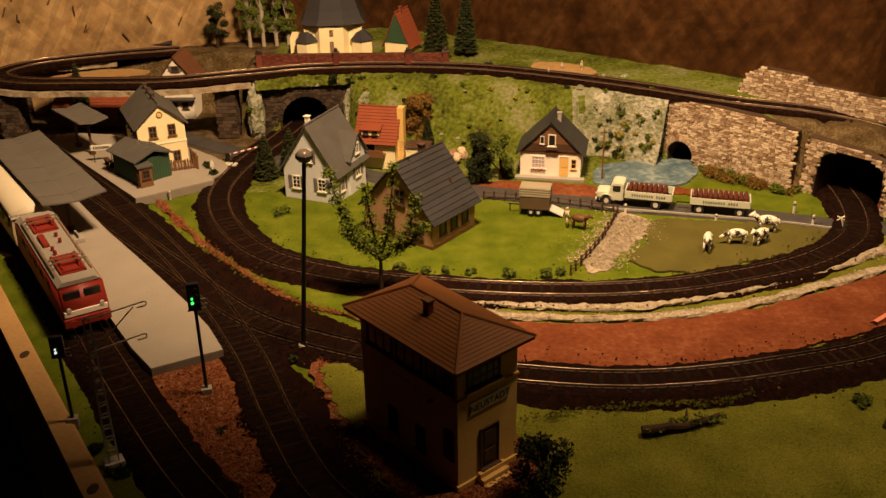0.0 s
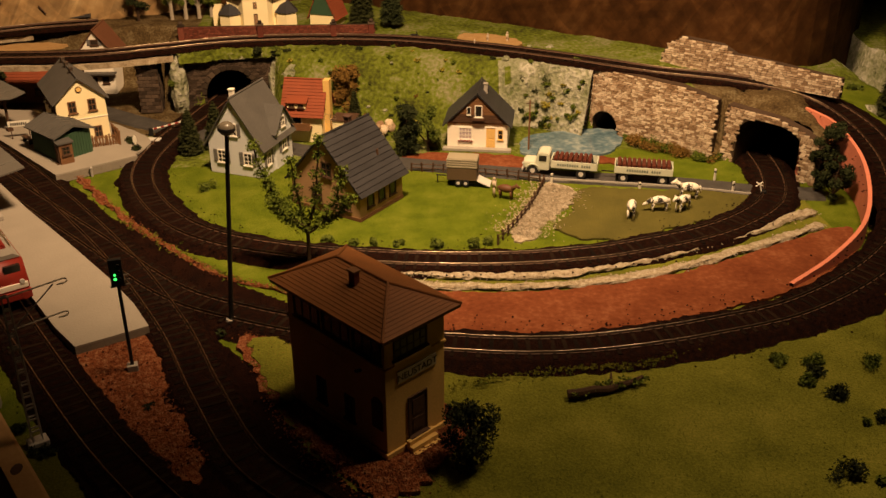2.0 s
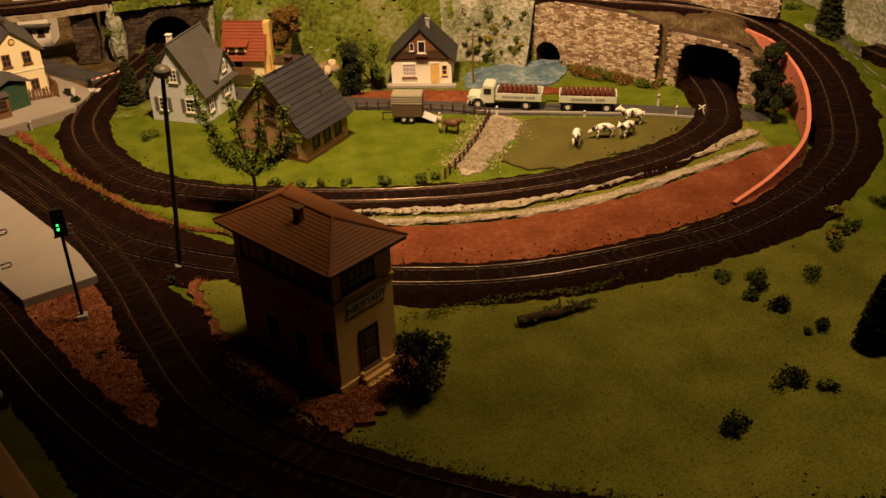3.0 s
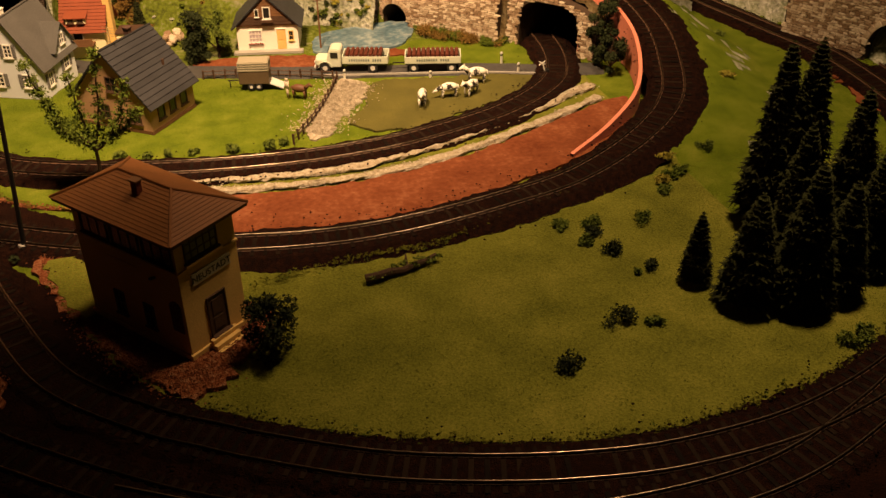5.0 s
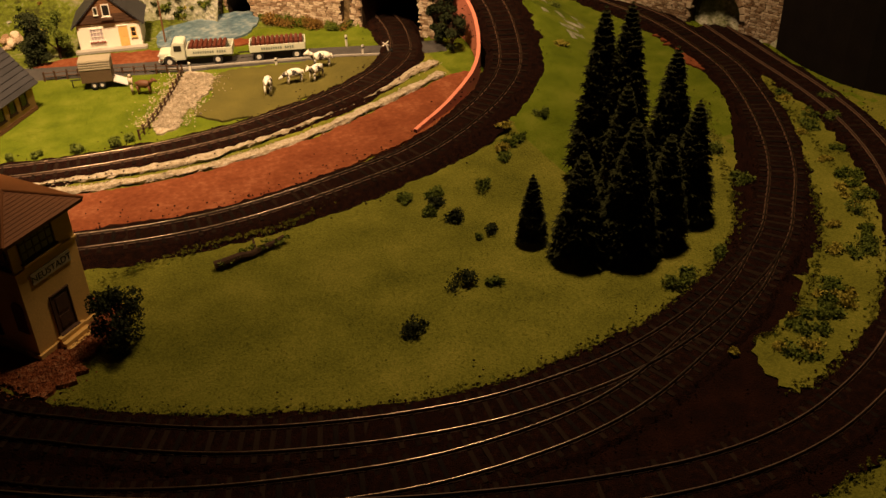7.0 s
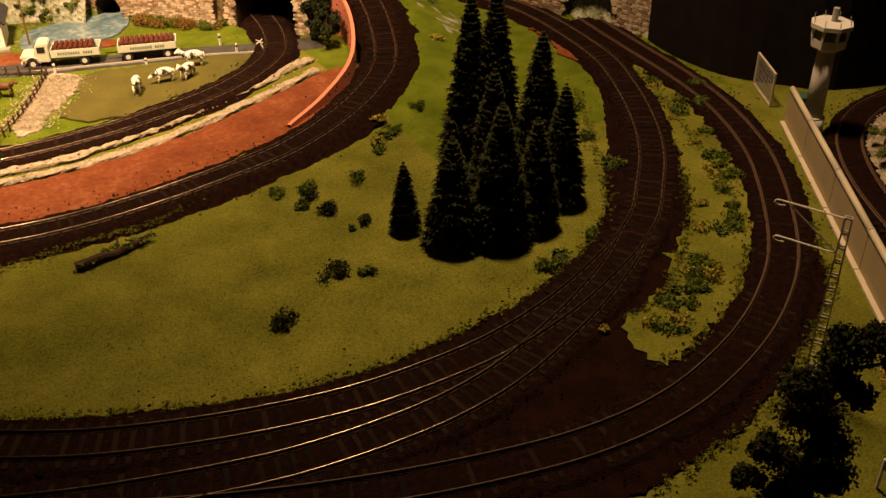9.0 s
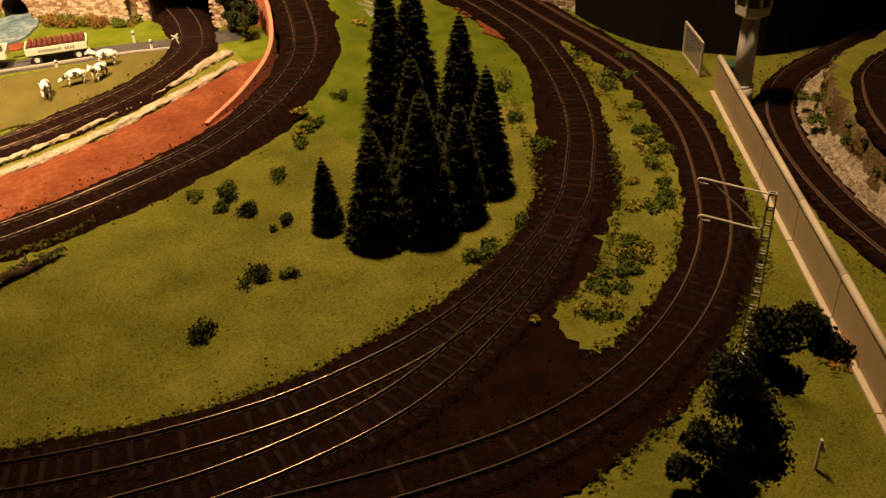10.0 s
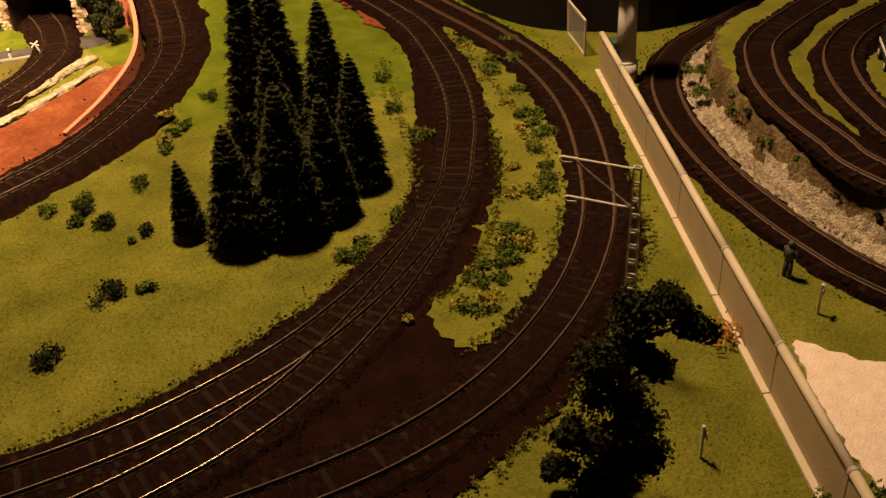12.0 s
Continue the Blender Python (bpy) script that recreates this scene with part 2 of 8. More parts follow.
def slab(bm, a, b, c, d, t):
    """A sheet with corners a, b, c, d (in order) and thickness t below it."""
    a, b, c, d = (Vector(v) for v in (a, b, c, d))
    nrm = (b - a).cross(d - a).normalized()
    if nrm.z < 0:
        nrm = -nrm
    top = [bm.verts.new(v) for v in (a, b, c, d)]
    low = [bm.verts.new(v - nrm * t) for v in (a, b, c, d)]
    bm.faces.new(top)
    bm.faces.new(low[::-1])
    for i in range(4):
        bm.faces.new((top[i], low[i], low[(i + 1) % 4], top[(i + 1) % 4]))
    return bm


def courses(parent, material, a, b, c, d, rows, t, name="roof_course"):
    """A roof slope: eave a-b, ridge d-c, laid in overlapping rows, each a part."""
    a, b, c, d = (Vector(v) for v in (a, b, c, d))
    nrm = (b - a).cross(d - a).normalized()
    if nrm.z < 0:
        nrm = -nrm
    for i in range(rows):
        k0, k1 = i / rows, min(1.0, (i + 1.12) / rows)
        p, q = a.lerp(d, k0) + nrm * t * 0.9, b.lerp(c, k0) + nrm * t * 0.9
        r, s = b.lerp(c, k1) + nrm * t * 0.15, a.lerp(d, k1) + nrm * t * 0.15
        bm = bmesh.new()
        slab(bm, p, q, r, s, t)
        bmesh.ops.recalc_face_normals(bm, faces=bm.faces[:])
        link(name, bm, material, parent)


def spline(pts, step=0.004, closed=False):
    """A smooth line through the points, in even steps."""
    p = [np.array([*v, 0.0][:3] if len(v) == 2 else v, float) for v in pts]
    k = len(p)
    out = []
    for i in range(k if closed else k - 1):
        p0, p1 = (p[i - 1] if closed or i else 2 * p[0] - p[1]), p[i]
        p2 = p[(i + 1) % k]
        p3 = p[(i + 2) % k] if closed or i + 2 < k else 2 * p[-1] - p[-2]
        n = max(2, int(np.linalg.norm(p2 - p1) / step))
        for j in range(n):
            u = j / n
            out.append(0.5 * (2 * p1 + (p2 - p0) * u + (2 * p0 - 5 * p1 + 4 * p2 - p3) * u * u + (3 * p1 - p0 - 3 * p2 + p3) * u**3))
    if not closed:
        out.append(p[-1])
    out = np.array(out)
    if closed:
        return out
    run = np.r_[0, np.cumsum(np.linalg.norm(np.diff(out, axis=0), axis=1))]
    want = np.linspace(0, run[-1], max(2, int(run[-1] / step)))
    return np.stack([np.interp(want, run, out[:, i]) for i in range(3)], 1)


def sides(line):
    """Unit vectors to the left of a line, level."""
    t = np.gradient(line, axis=0)
    nrm = np.stack([-t[:, 1], t[:, 0]], 1)
    return nrm / np.linalg.norm(nrm, axis=1)[:, None]


RNG = np.random.default_rng(5)


def wobble(k, size, smooth=3):
    w = RNG.normal(0, 1, k + smooth * 2)
    w = np.convolve(w, np.ones(smooth) / smooth ** 0.5, "same")[smooth : smooth + k]
    return w * size


def ribbon(bm, line, profile, rough=0.0, mat_index=0):
    """Sweeps a profile of (offset to the left, height) along a line."""
    left = sides(line)
    k = len(line)
    cols = []
    for o, h in profile:
        wob = wobble(k, rough) if rough else np.zeros(k)
        wz = wobble(k, rough * 0.25, 1) if rough else np.zeros(k)
        cols.append([bm.verts.new((line[i, 0] + left[i, 0] * (o + wob[i]), line[i, 1] + left[i, 1] * (o + wob[i]), line[i, 2] + h + wz[i])) for i in range(k)])
    for a, b in zip(cols, cols[1:]):
        for i in range(k - 1):
            f = bm.faces.new((a[i], b[i], b[i + 1], a[i + 1]))
            f.material_index = mat_index
    return bm


def patch(name, pts, z, material, label, category, rough=0.0015, step=0.004, closed_spline=True):
    """A flat cover on the ground with an uneven edge."""
    line = spline(pts, step, True) if closed_spline else None
    t = np.roll(line, -1, 0) - np.roll(line, 1, 0)
    nrm = np.stack([-t[:, 1], t[:, 0]], 1)
    nrm /= np.linalg.norm(nrm, axis=1)[:, None] + 1e-9
    line[:, :2] += nrm * (wobble(len(line), rough * 0.6, 1) + wobble(len(line), rough * 0.5, 4))[:, None]
    bm = bmesh.new()
    f = bm.faces.new([bm.verts.new((x, y, z)) for x, y, _ in line])
    ret = bmesh.ops.extrude_face_region(bm, geom=[f])
    for v in ret["geom"]:
        if isinstance(v, bmesh.types.BMVert):
            v.co.z -= 0.003
    bmesh.ops.triangulate(bm, faces=bm.faces[:])
    bmesh.ops.recalc_face_normals(bm, faces=bm.faces[:])
    return tagged(link(name, bm, material), label, category, kind="structure")

# ---- the lines of the tracks (metres on the layout) ----
T_INNER = [(-0.06, 1.12), (-0.085, 1.04), (-0.111, 0.965), (-0.122, 0.897), (-0.11, 0.837), (-0.078, 0.777), (-0.038, 0.74), (0.02, 0.713), (0.083, 0.696),
           (0.135, 0.687), (0.186, 0.683), (0.23, 0.685), (0.272, 0.692), (0.344, 0.715), (0.397, 0.75), (0.424, 0.79), (0.438, 0.855), (0.436, 0.94)]
T_OUTER = [(-0.395, 1.07), (-0.315, 0.971), (-0.238, 0.873), (-0.136, 0.748), (-0.066, 0.662), (-0.011, 0.624), (0.06, 0.592), (0.126, 0.573), (0.184, 0.564),
           (0.238, 0.566), (0.296, 0.576), (0.36, 0.594), (0.425, 0.628, 0.005), (0.472, 0.668, 0.014), (0.496, 0.72, 0.024), (0.509, 0.775, 0.034),
           (0.505, 0.83, 0.044), (0.48, 0.872, 0.053), (0.425, 0.905, 0.059), (0.358, 0.934, 0.061), (0.289, 0.98, 0.062), (0.213, 1.027, 0.062),
           (0.129, 1.067, 0.062), (0.039, 1.085, 0.062), (-0.051, 1.085, 0.062), (-0.126, 1.066, 0.062), (-0.193, 1.05, 0.062), (-0.281, 1.053, 0.062),
           (-0.346, 1.06, 0.062), (-0.382, 1.088, 0.062), (-0.36, 1.13, 0.062), (-0.28, 1.163, 0.062), (-0.21, 1.178, 0.062)]
T_FRONT = [(-0.355, 1.07), (-0.292, 0.984), (-0.215, 0.882), (-0.119, 0.733), (-0.059, 0.619), (-0.027, 0.538), (0.005, 0.468), (0.05, 0.421), (0.081, 0.399), (0.105, 0.383),
           (0.153, 0.356), (0.203, 0.337), (0.253, 0.324), (0.299, 0.318), (0.358, 0.32), (0.41, 0.332), (0.455, 0.350), (0.49, 0.368), (0.52, 0.389), (0.547, 0.417),
           (0.576, 0.450), (0.606, 0.495), (0.637, 0.558), (0.659, 0.625), (0.667, 0.73), (0.652, 0.81), (0.63, 0.91)]
T_TRAIN = [(-0.39, 1.0), (-0.318, 0.89), (-0.218, 0.728), (-0.152, 0.615), (-0.108, 0.541), (-0.07, 0.482), (-0.03, 0.43), (0.0, 0.403), (0.024, 0.384), (0.06, 0.358),
           (0.098, 0.337), (0.15, 0.316), (0.215, 0.298), (0.256, 0.2915), (0.299, 0.29), (0.332, 0.293), (0.361, 0.30), (0.39, 0.311), (0.43, 0.329), (0.472, 0.353), (0.505, 0.378)]
T_LOOP = [(0.03, 0.37), (0.09, 0.335), (0.16, 0.30), (0.22, 0.274), (0.28, 0.254), (0.333, 0.241), (0.37, 0.236), (0.405, 0.2365), (0.44, 0.243), (0.485, 0.259), (0.525, 0.281),
          (0.562, 0.310), (0.601, 0.354), (0.637, 0.404), (0.661, 0.452), (0.6785, 0.505), (0.688, 0.560), (0.694, 0.62), (0.703, 0.70)]
T_EAST = [(0.95, 0.445), (0.81, 0.429), (0.76, 0.421), (0.715, 0.395), (0.677, 0.350), (0.645, 0.291), (0.627, 0.24), (0.618, 0.20), (0.615, 0.169), (0.62, 0.09)]
T_RIDGE = [(0.98, 0.374, 0.03), (0.87, 0.367, 0.03), (0.815, 0.362, 0.03), (0.760, 0.351, 0.03), (0.729, 0.330, 0.03), (0.703, 0.302, 0.03), (0.684, 0.270, 0.03), (0.670, 0.236, 0.03), (0.659, 0.205, 0.03), (0.655, 0.10, 0.03)]
T_TOP = [(0.98, 0.322, 0.03), (0.857, 0.320, 0.03), (0.806, 0.315, 0.03), (0.769, 0.300, 0.03), (0.738, 0.272, 0.03), (0.716, 0.240, 0.03), (0.700, 0.205, 0.03), (0.695, 0.13, 0.03)]

OUTER = spline(T_OUTER, 0.004)
EAST = spline(T_EAST, 0.004)
EDGE_A, EDGE_D = np.array([-0.239, 0.669]), np.array([0.5167, -0.8562])  # the front edge of the board and its direction

# ---- ground: one sheet with the hill, the ramp and the eastern bank ----


def near_line(px, py, line):
    best, index = np.full(px.shape, 9.0), np.zeros(px.shape, int)
    for i, (x, y, _) in enumerate(line):
        d = (px - x) ** 2 + (py - y) ** 2
        m = d < best
        best[m], index[m] = d[m], i
    t = np.gradient(line[:, :2], axis=0)[index]
    side = t[..., 0] * (py - line[index, 1]) - t[..., 1] * (px - line[index, 0])
    return np.sqrt(best), index, side > 0


def step01(v, a, b):
    k = np.clip((v - a) / (b - a), 0, 1)
    return k * k * (3 - 2 * k)


# walls that hold the hill: start, angle, length, height of the ground behind at both ends, half width of the tunnel and its middle
HELD = [((0.297, 0.9615), -46.5, 0.138, 0.0605, 0.0605, 0.0145, 0.024), ((0.404, 0.866), -51.0, 0.092, 0.0525, 0.046, 0.0315, 0.0435), ((-0.104, 1.062), 7.5, 0.09, 0.0505, 0.0505, 0.0255, 0.046)]


def behind(px, py, a, angle):
    c, s = math.cos(radians(angle)), math.sin(radians(angle))
    return (px - a[0]) * c + (py - a[1]) * s, -(px - a[0]) * s + (py - a[1]) * c


EAST_ROCK = [(0.60, 1.02), (0.632, 0.95), (0.668, 0.85), (0.686, 0.76), (0.699, 0.715), (0.708, 0.685), (0.724, 0.64)]


GROUND = {}


def ground_at(x, y):
    z = GROUND['z']
    return float(z[int(round((y - GROUND['y0']) / GROUND['s'])), int(round((x - GROUND['x0']) / GROUND['s']))])


def build_ground():
    x0, x1, y0, y1, s = -0.62, 1.22, -0.3, 1.32, 0.006
    xs, ys = np.arange(x0, x1, s), np.arange(y0, y1, s)
    px, py = np.meshgrid(xs, ys)
    rough = np.array([[noise.noise((x * 22, y * 22, 0.3)) for x in xs] for y in ys])
    fine = np.array([[noise.noise((x * 90, y * 90, 4.3)) for x in xs] for y in ys])
    up = OUTER[(OUTER[:, 2] > 0.001)]
    up = up[up[:, 0] > -0.125]
    d, i, left = near_line(px, py, up)
    zt, xt = up[i, 2], up[i, 0]
    slope_end = np.where(i > 60, np.interp(xt, [-0.03, 0.0, 0.17, 0.262], [0.029, 0.10, 0.10, 0.031]), 0.029)
    portal = (i > 60) & (xt > -0.125) & (xt < -0.012)
    cliff = ((xt > 0.262) & (i > 60) & (xt < 0.42)) | portal
    slope_end = np.where(cliff, 0.013, slope_end)
    inner_ramp = (i <= 60) | ((xt > 0.42) & (i < 110))
    slope_end = np.where(inner_ramp, 0.0165, slope_end)
    slope_start = np.where(cliff, 0.008, np.where(inner_ramp, 0.0125, np.where(slope_end > 0.05, 0.026, 0.021)))
    zin = zt * (1 - step01(d + rough * 0.012 * (slope_end > 0.05), slope_start, slope_end))
    ramp = (i < 75) & (xt > 0.40)
    zout = np.where(ramp, zt * (1 - step01(d, 0.024, 0.11)), zt)
    z = np.where(left, zin, zout)
    z = np.where((px < -0.11) & (py < 1.15), np.where(left | (px < -0.125), 0, z), z)
    z = np.where((px <= -0.11) & (py >= 1.15), 0.062 * step01(py, 1.15, 1.165), z)
    z = np.where((py < 0.60) | ((px > 0.56) & (py < 0.66)), 0, z)
    z = np.where((px > 0.55) & (py > 0.70), np.minimum(z, 0.062 * step01(-px, -0.63, -0.54)), z)
    for a, angle, length, h0, h1, _, _ in HELD:
        u, w = behind(px, py, a, angle)
        held = np.interp(u, [0, length], [h0, h1]) * step01(w, 0.003, 0.009) + (0.0105 * step01(w, 0.008, 0.02) if angle > 0 else 0)
        held = held + np.maximum(0, 0.0605 - held) * step01(w, 0.010, 0.034) * (angle < -50) * step01(u, 0.075, 0.03)
        z = np.where((u > -0.004) & (u < length) & (w > 0) & (w < (0.075 if angle < -50 else 0.05)) & (left | (angle < -50)) & (px < 0.475), np.maximum(z, held), z)
        z = np.where((u > 0) & (u < length) & (w <= 0.002) & (w > -0.03) & left & (d > 0.008), 0, z)
    e, j, eleft = near_line(px, py, EAST)
    bank = np.where(eleft & (px > 0.6) & (py < 0.46), 0.03 * step01(e, 0.0215, 0.0305), 0)
    z = np.maximum(z, bank)
    foot = np.interp(py, [q[1] for q in EAST_ROCK[::-1]], [q[0] for q in EAST_ROCK[::-1]])
    z = np.where(py > 0.635, np.maximum(z, 0.055 * step01(px - foot, 0.002, 0.016)), z)
    flat = (d < 0.03) | (e < 0.012)
    z = z + np.where(z > 0.004, rough * 0.004 + fine * 0.0016, fine * 0.0003) * ~flat
    keep = (px - EDGE_A[0]) * EDGE_D[1] - (py - EDGE_A[1]) * EDGE_D[0] < 0
    keep = keep & (px < 1.2)
    ny, nx = px.shape
    GROUND.update(x0=x0, y0=y0, s=s, z=z)
    verts = np.stack([px.ravel(), py.ravel(), z.ravel() - 0.0004], 1)
    a = (np.arange(ny - 1)[:, None] * nx + np.arange(nx - 1)).ravel()
    quads = np.stack([a, a + 1, a + nx + 1, a + nx], 1)
    quads = quads[keep.ravel()[quads].all(1)]
    c, low = verts[quads].mean(1), verts[quads][:, :, 2].min(1)
    for a, angle, _, h0, _, r, mid in HELD:
        u, w = behind(c[:, 0], c[:, 1], a, angle)
        inside = (np.abs(u - mid) < r + 0.002) & (w > -0.003) & (w < (0.013 if angle < -50 else 0.05)) & (low < h0 - (0.012 if angle < -50 else 0.006))
        steep = verts[quads][:, :, 2].max(1) > 0.003
        quads, c, low = quads[~(inside & steep)], c[~(inside & steep)], low[~(inside & steep)]
    me = bpy.data.meshes.new("ground")
    me.from_pydata(verts.tolist(), [], quads.tolist())
    for mm in (MEADOW, GRASS, HILL, ROCK, mat("bank_earth", ((0.03, 0.018, 0.008), (0.09, 0.06, 0.025), (0.2, 0.16, 0.09)), 0.95, 60, 500, 1.0, depth=0.002)):
        me.materials.append(mm)
    c = verts[quads].mean(1)
    span = verts[quads][:, :, 2].max(1) - verts[quads][:, :, 2].min(1)
    loop = spline(T_INNER, 0.01)
    dd, ii, inside = near_line(c[:, 0], c[:, 1], loop)
    slot = np.where(inside & (c[:, 0] > -0.13) & (c[:, 0] < 0.45) & (c[:, 1] < 0.96), 1, 0)
    slot = np.where((c[:, 0] < 0.06) & (c[:, 1] > 0.5), 1, slot)
    slot = np.where((c[:, 1] > 0.90) | (c[:, 2] > 0.004), 2, slot)
    slot = np.where(((c[:, 0] < -0.10) & (c[:, 1] > 0.985)) | ((c[:, 0] < -0.155) & (c[:, 1] > 0.93)), 4, slot)
    slot = np.where((c[:, 0] > 0.44) & (c[:, 1] < 0.92) & (c[:, 2] < 0.058), 1, slot)
    slot = np.where((c[:, 0] > 0.385) & (c[:, 0] < 0.50) & (c[:, 1] > 0.79) & (c[:, 1] < 0.915) & (c[:, 2] > 0.012), 4, slot)
    drift = np.array([noise.noise((x * 14, y * 14, 7.1)) for x, y in c[:, :2]]) * 0.09 + np.random.default_rng(9).uniform(-0.025, 0.025, len(c))
    slot = np.where((c[:, 1] + drift < 0.52), 0, slot)
    wash = ((c[:, 0] - 0.238) / 0.026) ** 2 + ((c[:, 1] - 0.985) / 0.036) ** 2 + np.random.default_rng(3).uniform(-0.7, 0.7, len(c))
    slot = np.where((wash < 1.0) & (c[:, 2] > 0.004), 3, slot)
    slot = np.where((span > 0.0045) & (c[:, 0] > 0.5), 3, slot)
    slot = np.where((span > 0.0035) & (c[:, 0] > 0.5) & (c[:, 1] < 0.5), 4, slot)
    me.polygons.foreach_set("material_index", slot.astype(np.int32))
    me.polygons.foreach_set("use_smooth", np.ones(len(quads), bool))
    me.update()
    ob = new("ground", me)
    return tagged(ob, "flock-covered layout base with meadow, green hill and banks", "ground", kind="structure")


build_ground()

# wooden edge of the base board, with the frame below it
bm = bmesh.new()
far, close = EDGE_A - EDGE_D * 0.75, EDGE_A + EDGE_D * 1.1
nrm = np.array([EDGE_D[1], -EDGE_D[0]])
edge = spline([(*far,), (*EDGE_A,), (*close,)], 0.05)
ribbon(bm, edge, [(-0.004, -0.12), (-0.004, -0.002), (-0.003, 0.0035), (0.0085, 0.004), (0.0105, 0.0025), (0.0105, -0.12)])
tagged(link("board_edge", bm, PINE), "bare pine board edging the layout base, with knots", "board edge", kind="structure")
bm = bmesh.new()
for k in (-0.1, 0.065, 0.23, 0.41):
    c = EDGE_A + EDGE_D * k
    ball(bm, (c[0] + 0.002, c[1] + 0.003, 0.0037), 0.0042, (0.8, 1.2, 0.12))
tagged(link("wood_knot", bm, DARK_WOOD), "dark round knots in the pine edge board", "wood knot", kind="stuff")

# ---- covers on the ground ----
patch("yard_soil", [(-0.37, 0.93), (-0.27, 0.765), (-0.16, 0.6), (-0.115, 0.52), (-0.045, 0.40), (0.03, 0.31), (0.12, 0.25), (0.22, 0.225), (0.32, 0.204), (0.372, 0.202), (0.403, 0.207), (0.444, 0.214),
                    (0.502, 0.239), (0.542, 0.26), (0.572, 0.285), (0.603, 0.333), (0.641, 0.386), (0.676, 0.449), (0.697, 0.514), (0.707, 0.585), (0.703, 0.66), (0.675, 0.665), (0.665, 0.61), (0.648, 0.56),
                    (0.619, 0.562), (0.567, 0.489), (0.528, 0.443), (0.508, 0.413), (0.482, 0.392), (0.456, 0.372), (0.41, 0.353), (0.372, 0.346), (0.338, 0.342), (0.307, 0.339), (0.263, 0.341), (0.235, 0.349), (0.183, 0.368), (0.132, 0.391),
                    (0.082, 0.423), (0.05, 0.455), (0.024, 0.5), (0.0, 0.56), (-0.025, 0.60), (0.02, 0.597), (0.10, 0.565), (0.18, 0.55), (0.20, 0.58), (0.10, 0.602),
                    (0.02, 0.64), (-0.04, 0.69), (-0.10, 0.76), (-0.19, 0.86), (-0.29, 0.99), (-0.35, 1.08), (-0.44, 1.03)], 0.0012, SOIL,
      "dark brown soil of the railway yard", "soil", 0.0011, 0.002)
patch("turf_island", [(0.429, 0.266), (0.428, 0.287), (0.439, 0.308), (0.475, 0.315), (0.497, 0.338), (0.542, 0.371), (0.588, 0.430), (0.638, 0.518), (0.664, 0.582), (0.672, 0.576),
                      (0.655, 0.504), (0.629, 0.432), (0.593, 0.369), (0.548, 0.325), (0.522, 0.301), (0.485, 0.279), (0.458, 0.273)], 0.0022, MEADOW, "turf strip between two tracks", "turf", 0.003)
patch("red_field", [(0.094, 0.652), (0.135, 0.643), (0.2, 0.638), (0.283, 0.650), (0.35, 0.674), (0.405, 0.697), (0.437, 0.712), (0.455, 0.712), (0.449, 0.690), (0.428, 0.658), (0.371, 0.622),
                    (0.315, 0.602), (0.264, 0.588), (0.192, 0.583), (0.127, 0.590), (0.05, 0.62), (0.03, 0.64), (0.06, 0.655)], 0.0016, RED_EARTH,
      "bare red-brown earth field inside the curve", "earth field", 0.0012)
patch("portal_earth", [(0.668, 0.722), (0.669, 0.688), (0.655, 0.640), (0.640, 0.622), (0.632, 0.630), (0.640, 0.660), (0.648, 0.70)], 0.0012, RED_EARTH, "red earth beside the portal track", "earth field", 0.004)
patch("horse_yard", [(0.115, 0.905), (0.16, 0.905), (0.215, 0.89), (0.235, 0.868), (0.21, 0.862), (0.16, 0.876), (0.12, 0.888)], 0.0012, RED_EARTH, "red earth forecourt by the road", "earth field")
patch("pasture", [(0.222, 0.735), (0.26, 0.713), (0.31, 0.725), (0.366, 0.748), (0.405, 0.784), (0.35, 0.797), (0.29, 0.808), (0.262, 0.81), (0.25, 0.79), (0.243, 0.765)], 0.0014, PASTURE,
      "worn olive pasture under the toy cows", "pasture", 0.0025)
patch("gravel_drive", [(0.232, 0.826), (0.254, 0.808), (0.247, 0.786), (0.234, 0.768), (0.215, 0.745), (0.197, 0.718), (0.184, 0.721), (0.196, 0.757), (0.212, 0.790)], 0.0010, PALE_GRAVEL,
      "pale gravel drive beside the fence", "gravel", 0.0028)
patch("signal_gravel", [(-0.076, 0.62), (-0.106, 0.60), (-0.108, 0.575), (-0.085, 0.535), (-0.05, 0.485), (-0.022, 0.455), (-0.022, 0.475), (-0.045, 0.53), (-0.058, 0.575)], 0.0024, RED_GRAVEL,
      "reddish gravel wedge between the station tracks", "gravel", 0.003)
patch("tower_gravel", [(-0.012, 0.60), (0.012, 0.618), (0.03, 0.60), (0.06, 0.56), (0.115, 0.505), (0.118, 0.475), (0.075, 0.432), (0.045, 0.468), (0.022, 0.51), (0.004, 0.545)], 0.0024, RED_GRAVEL,
      "reddish gravel round the signal box", "gravel", 0.003)
patch("tower_turf", [(-0.004, 0.588), (0.012, 0.592), (0.03, 0.57), (0.03, 0.54), (0.02, 0.522), (0.006, 0.548)], 0.0032, MEADOW, "small turf patch beside the signal box", "turf", 0.002)
patch("white_lot", [(0.5445, 0.168), (0.556, 0.149), (0.585, 0.10), (0.62, 0.02), (0.56, -0.05), (0.47, 0.03), (0.49, 0.085), (0.515, 0.13)], 0.0012, mat("pink_white_sand", ((0.60, 0.47, 0.38), (0.78, 0.66, 0.55)), 0.95, 200, 900, 0.6),
      "pinkish white sand lot behind the wall", "sand")
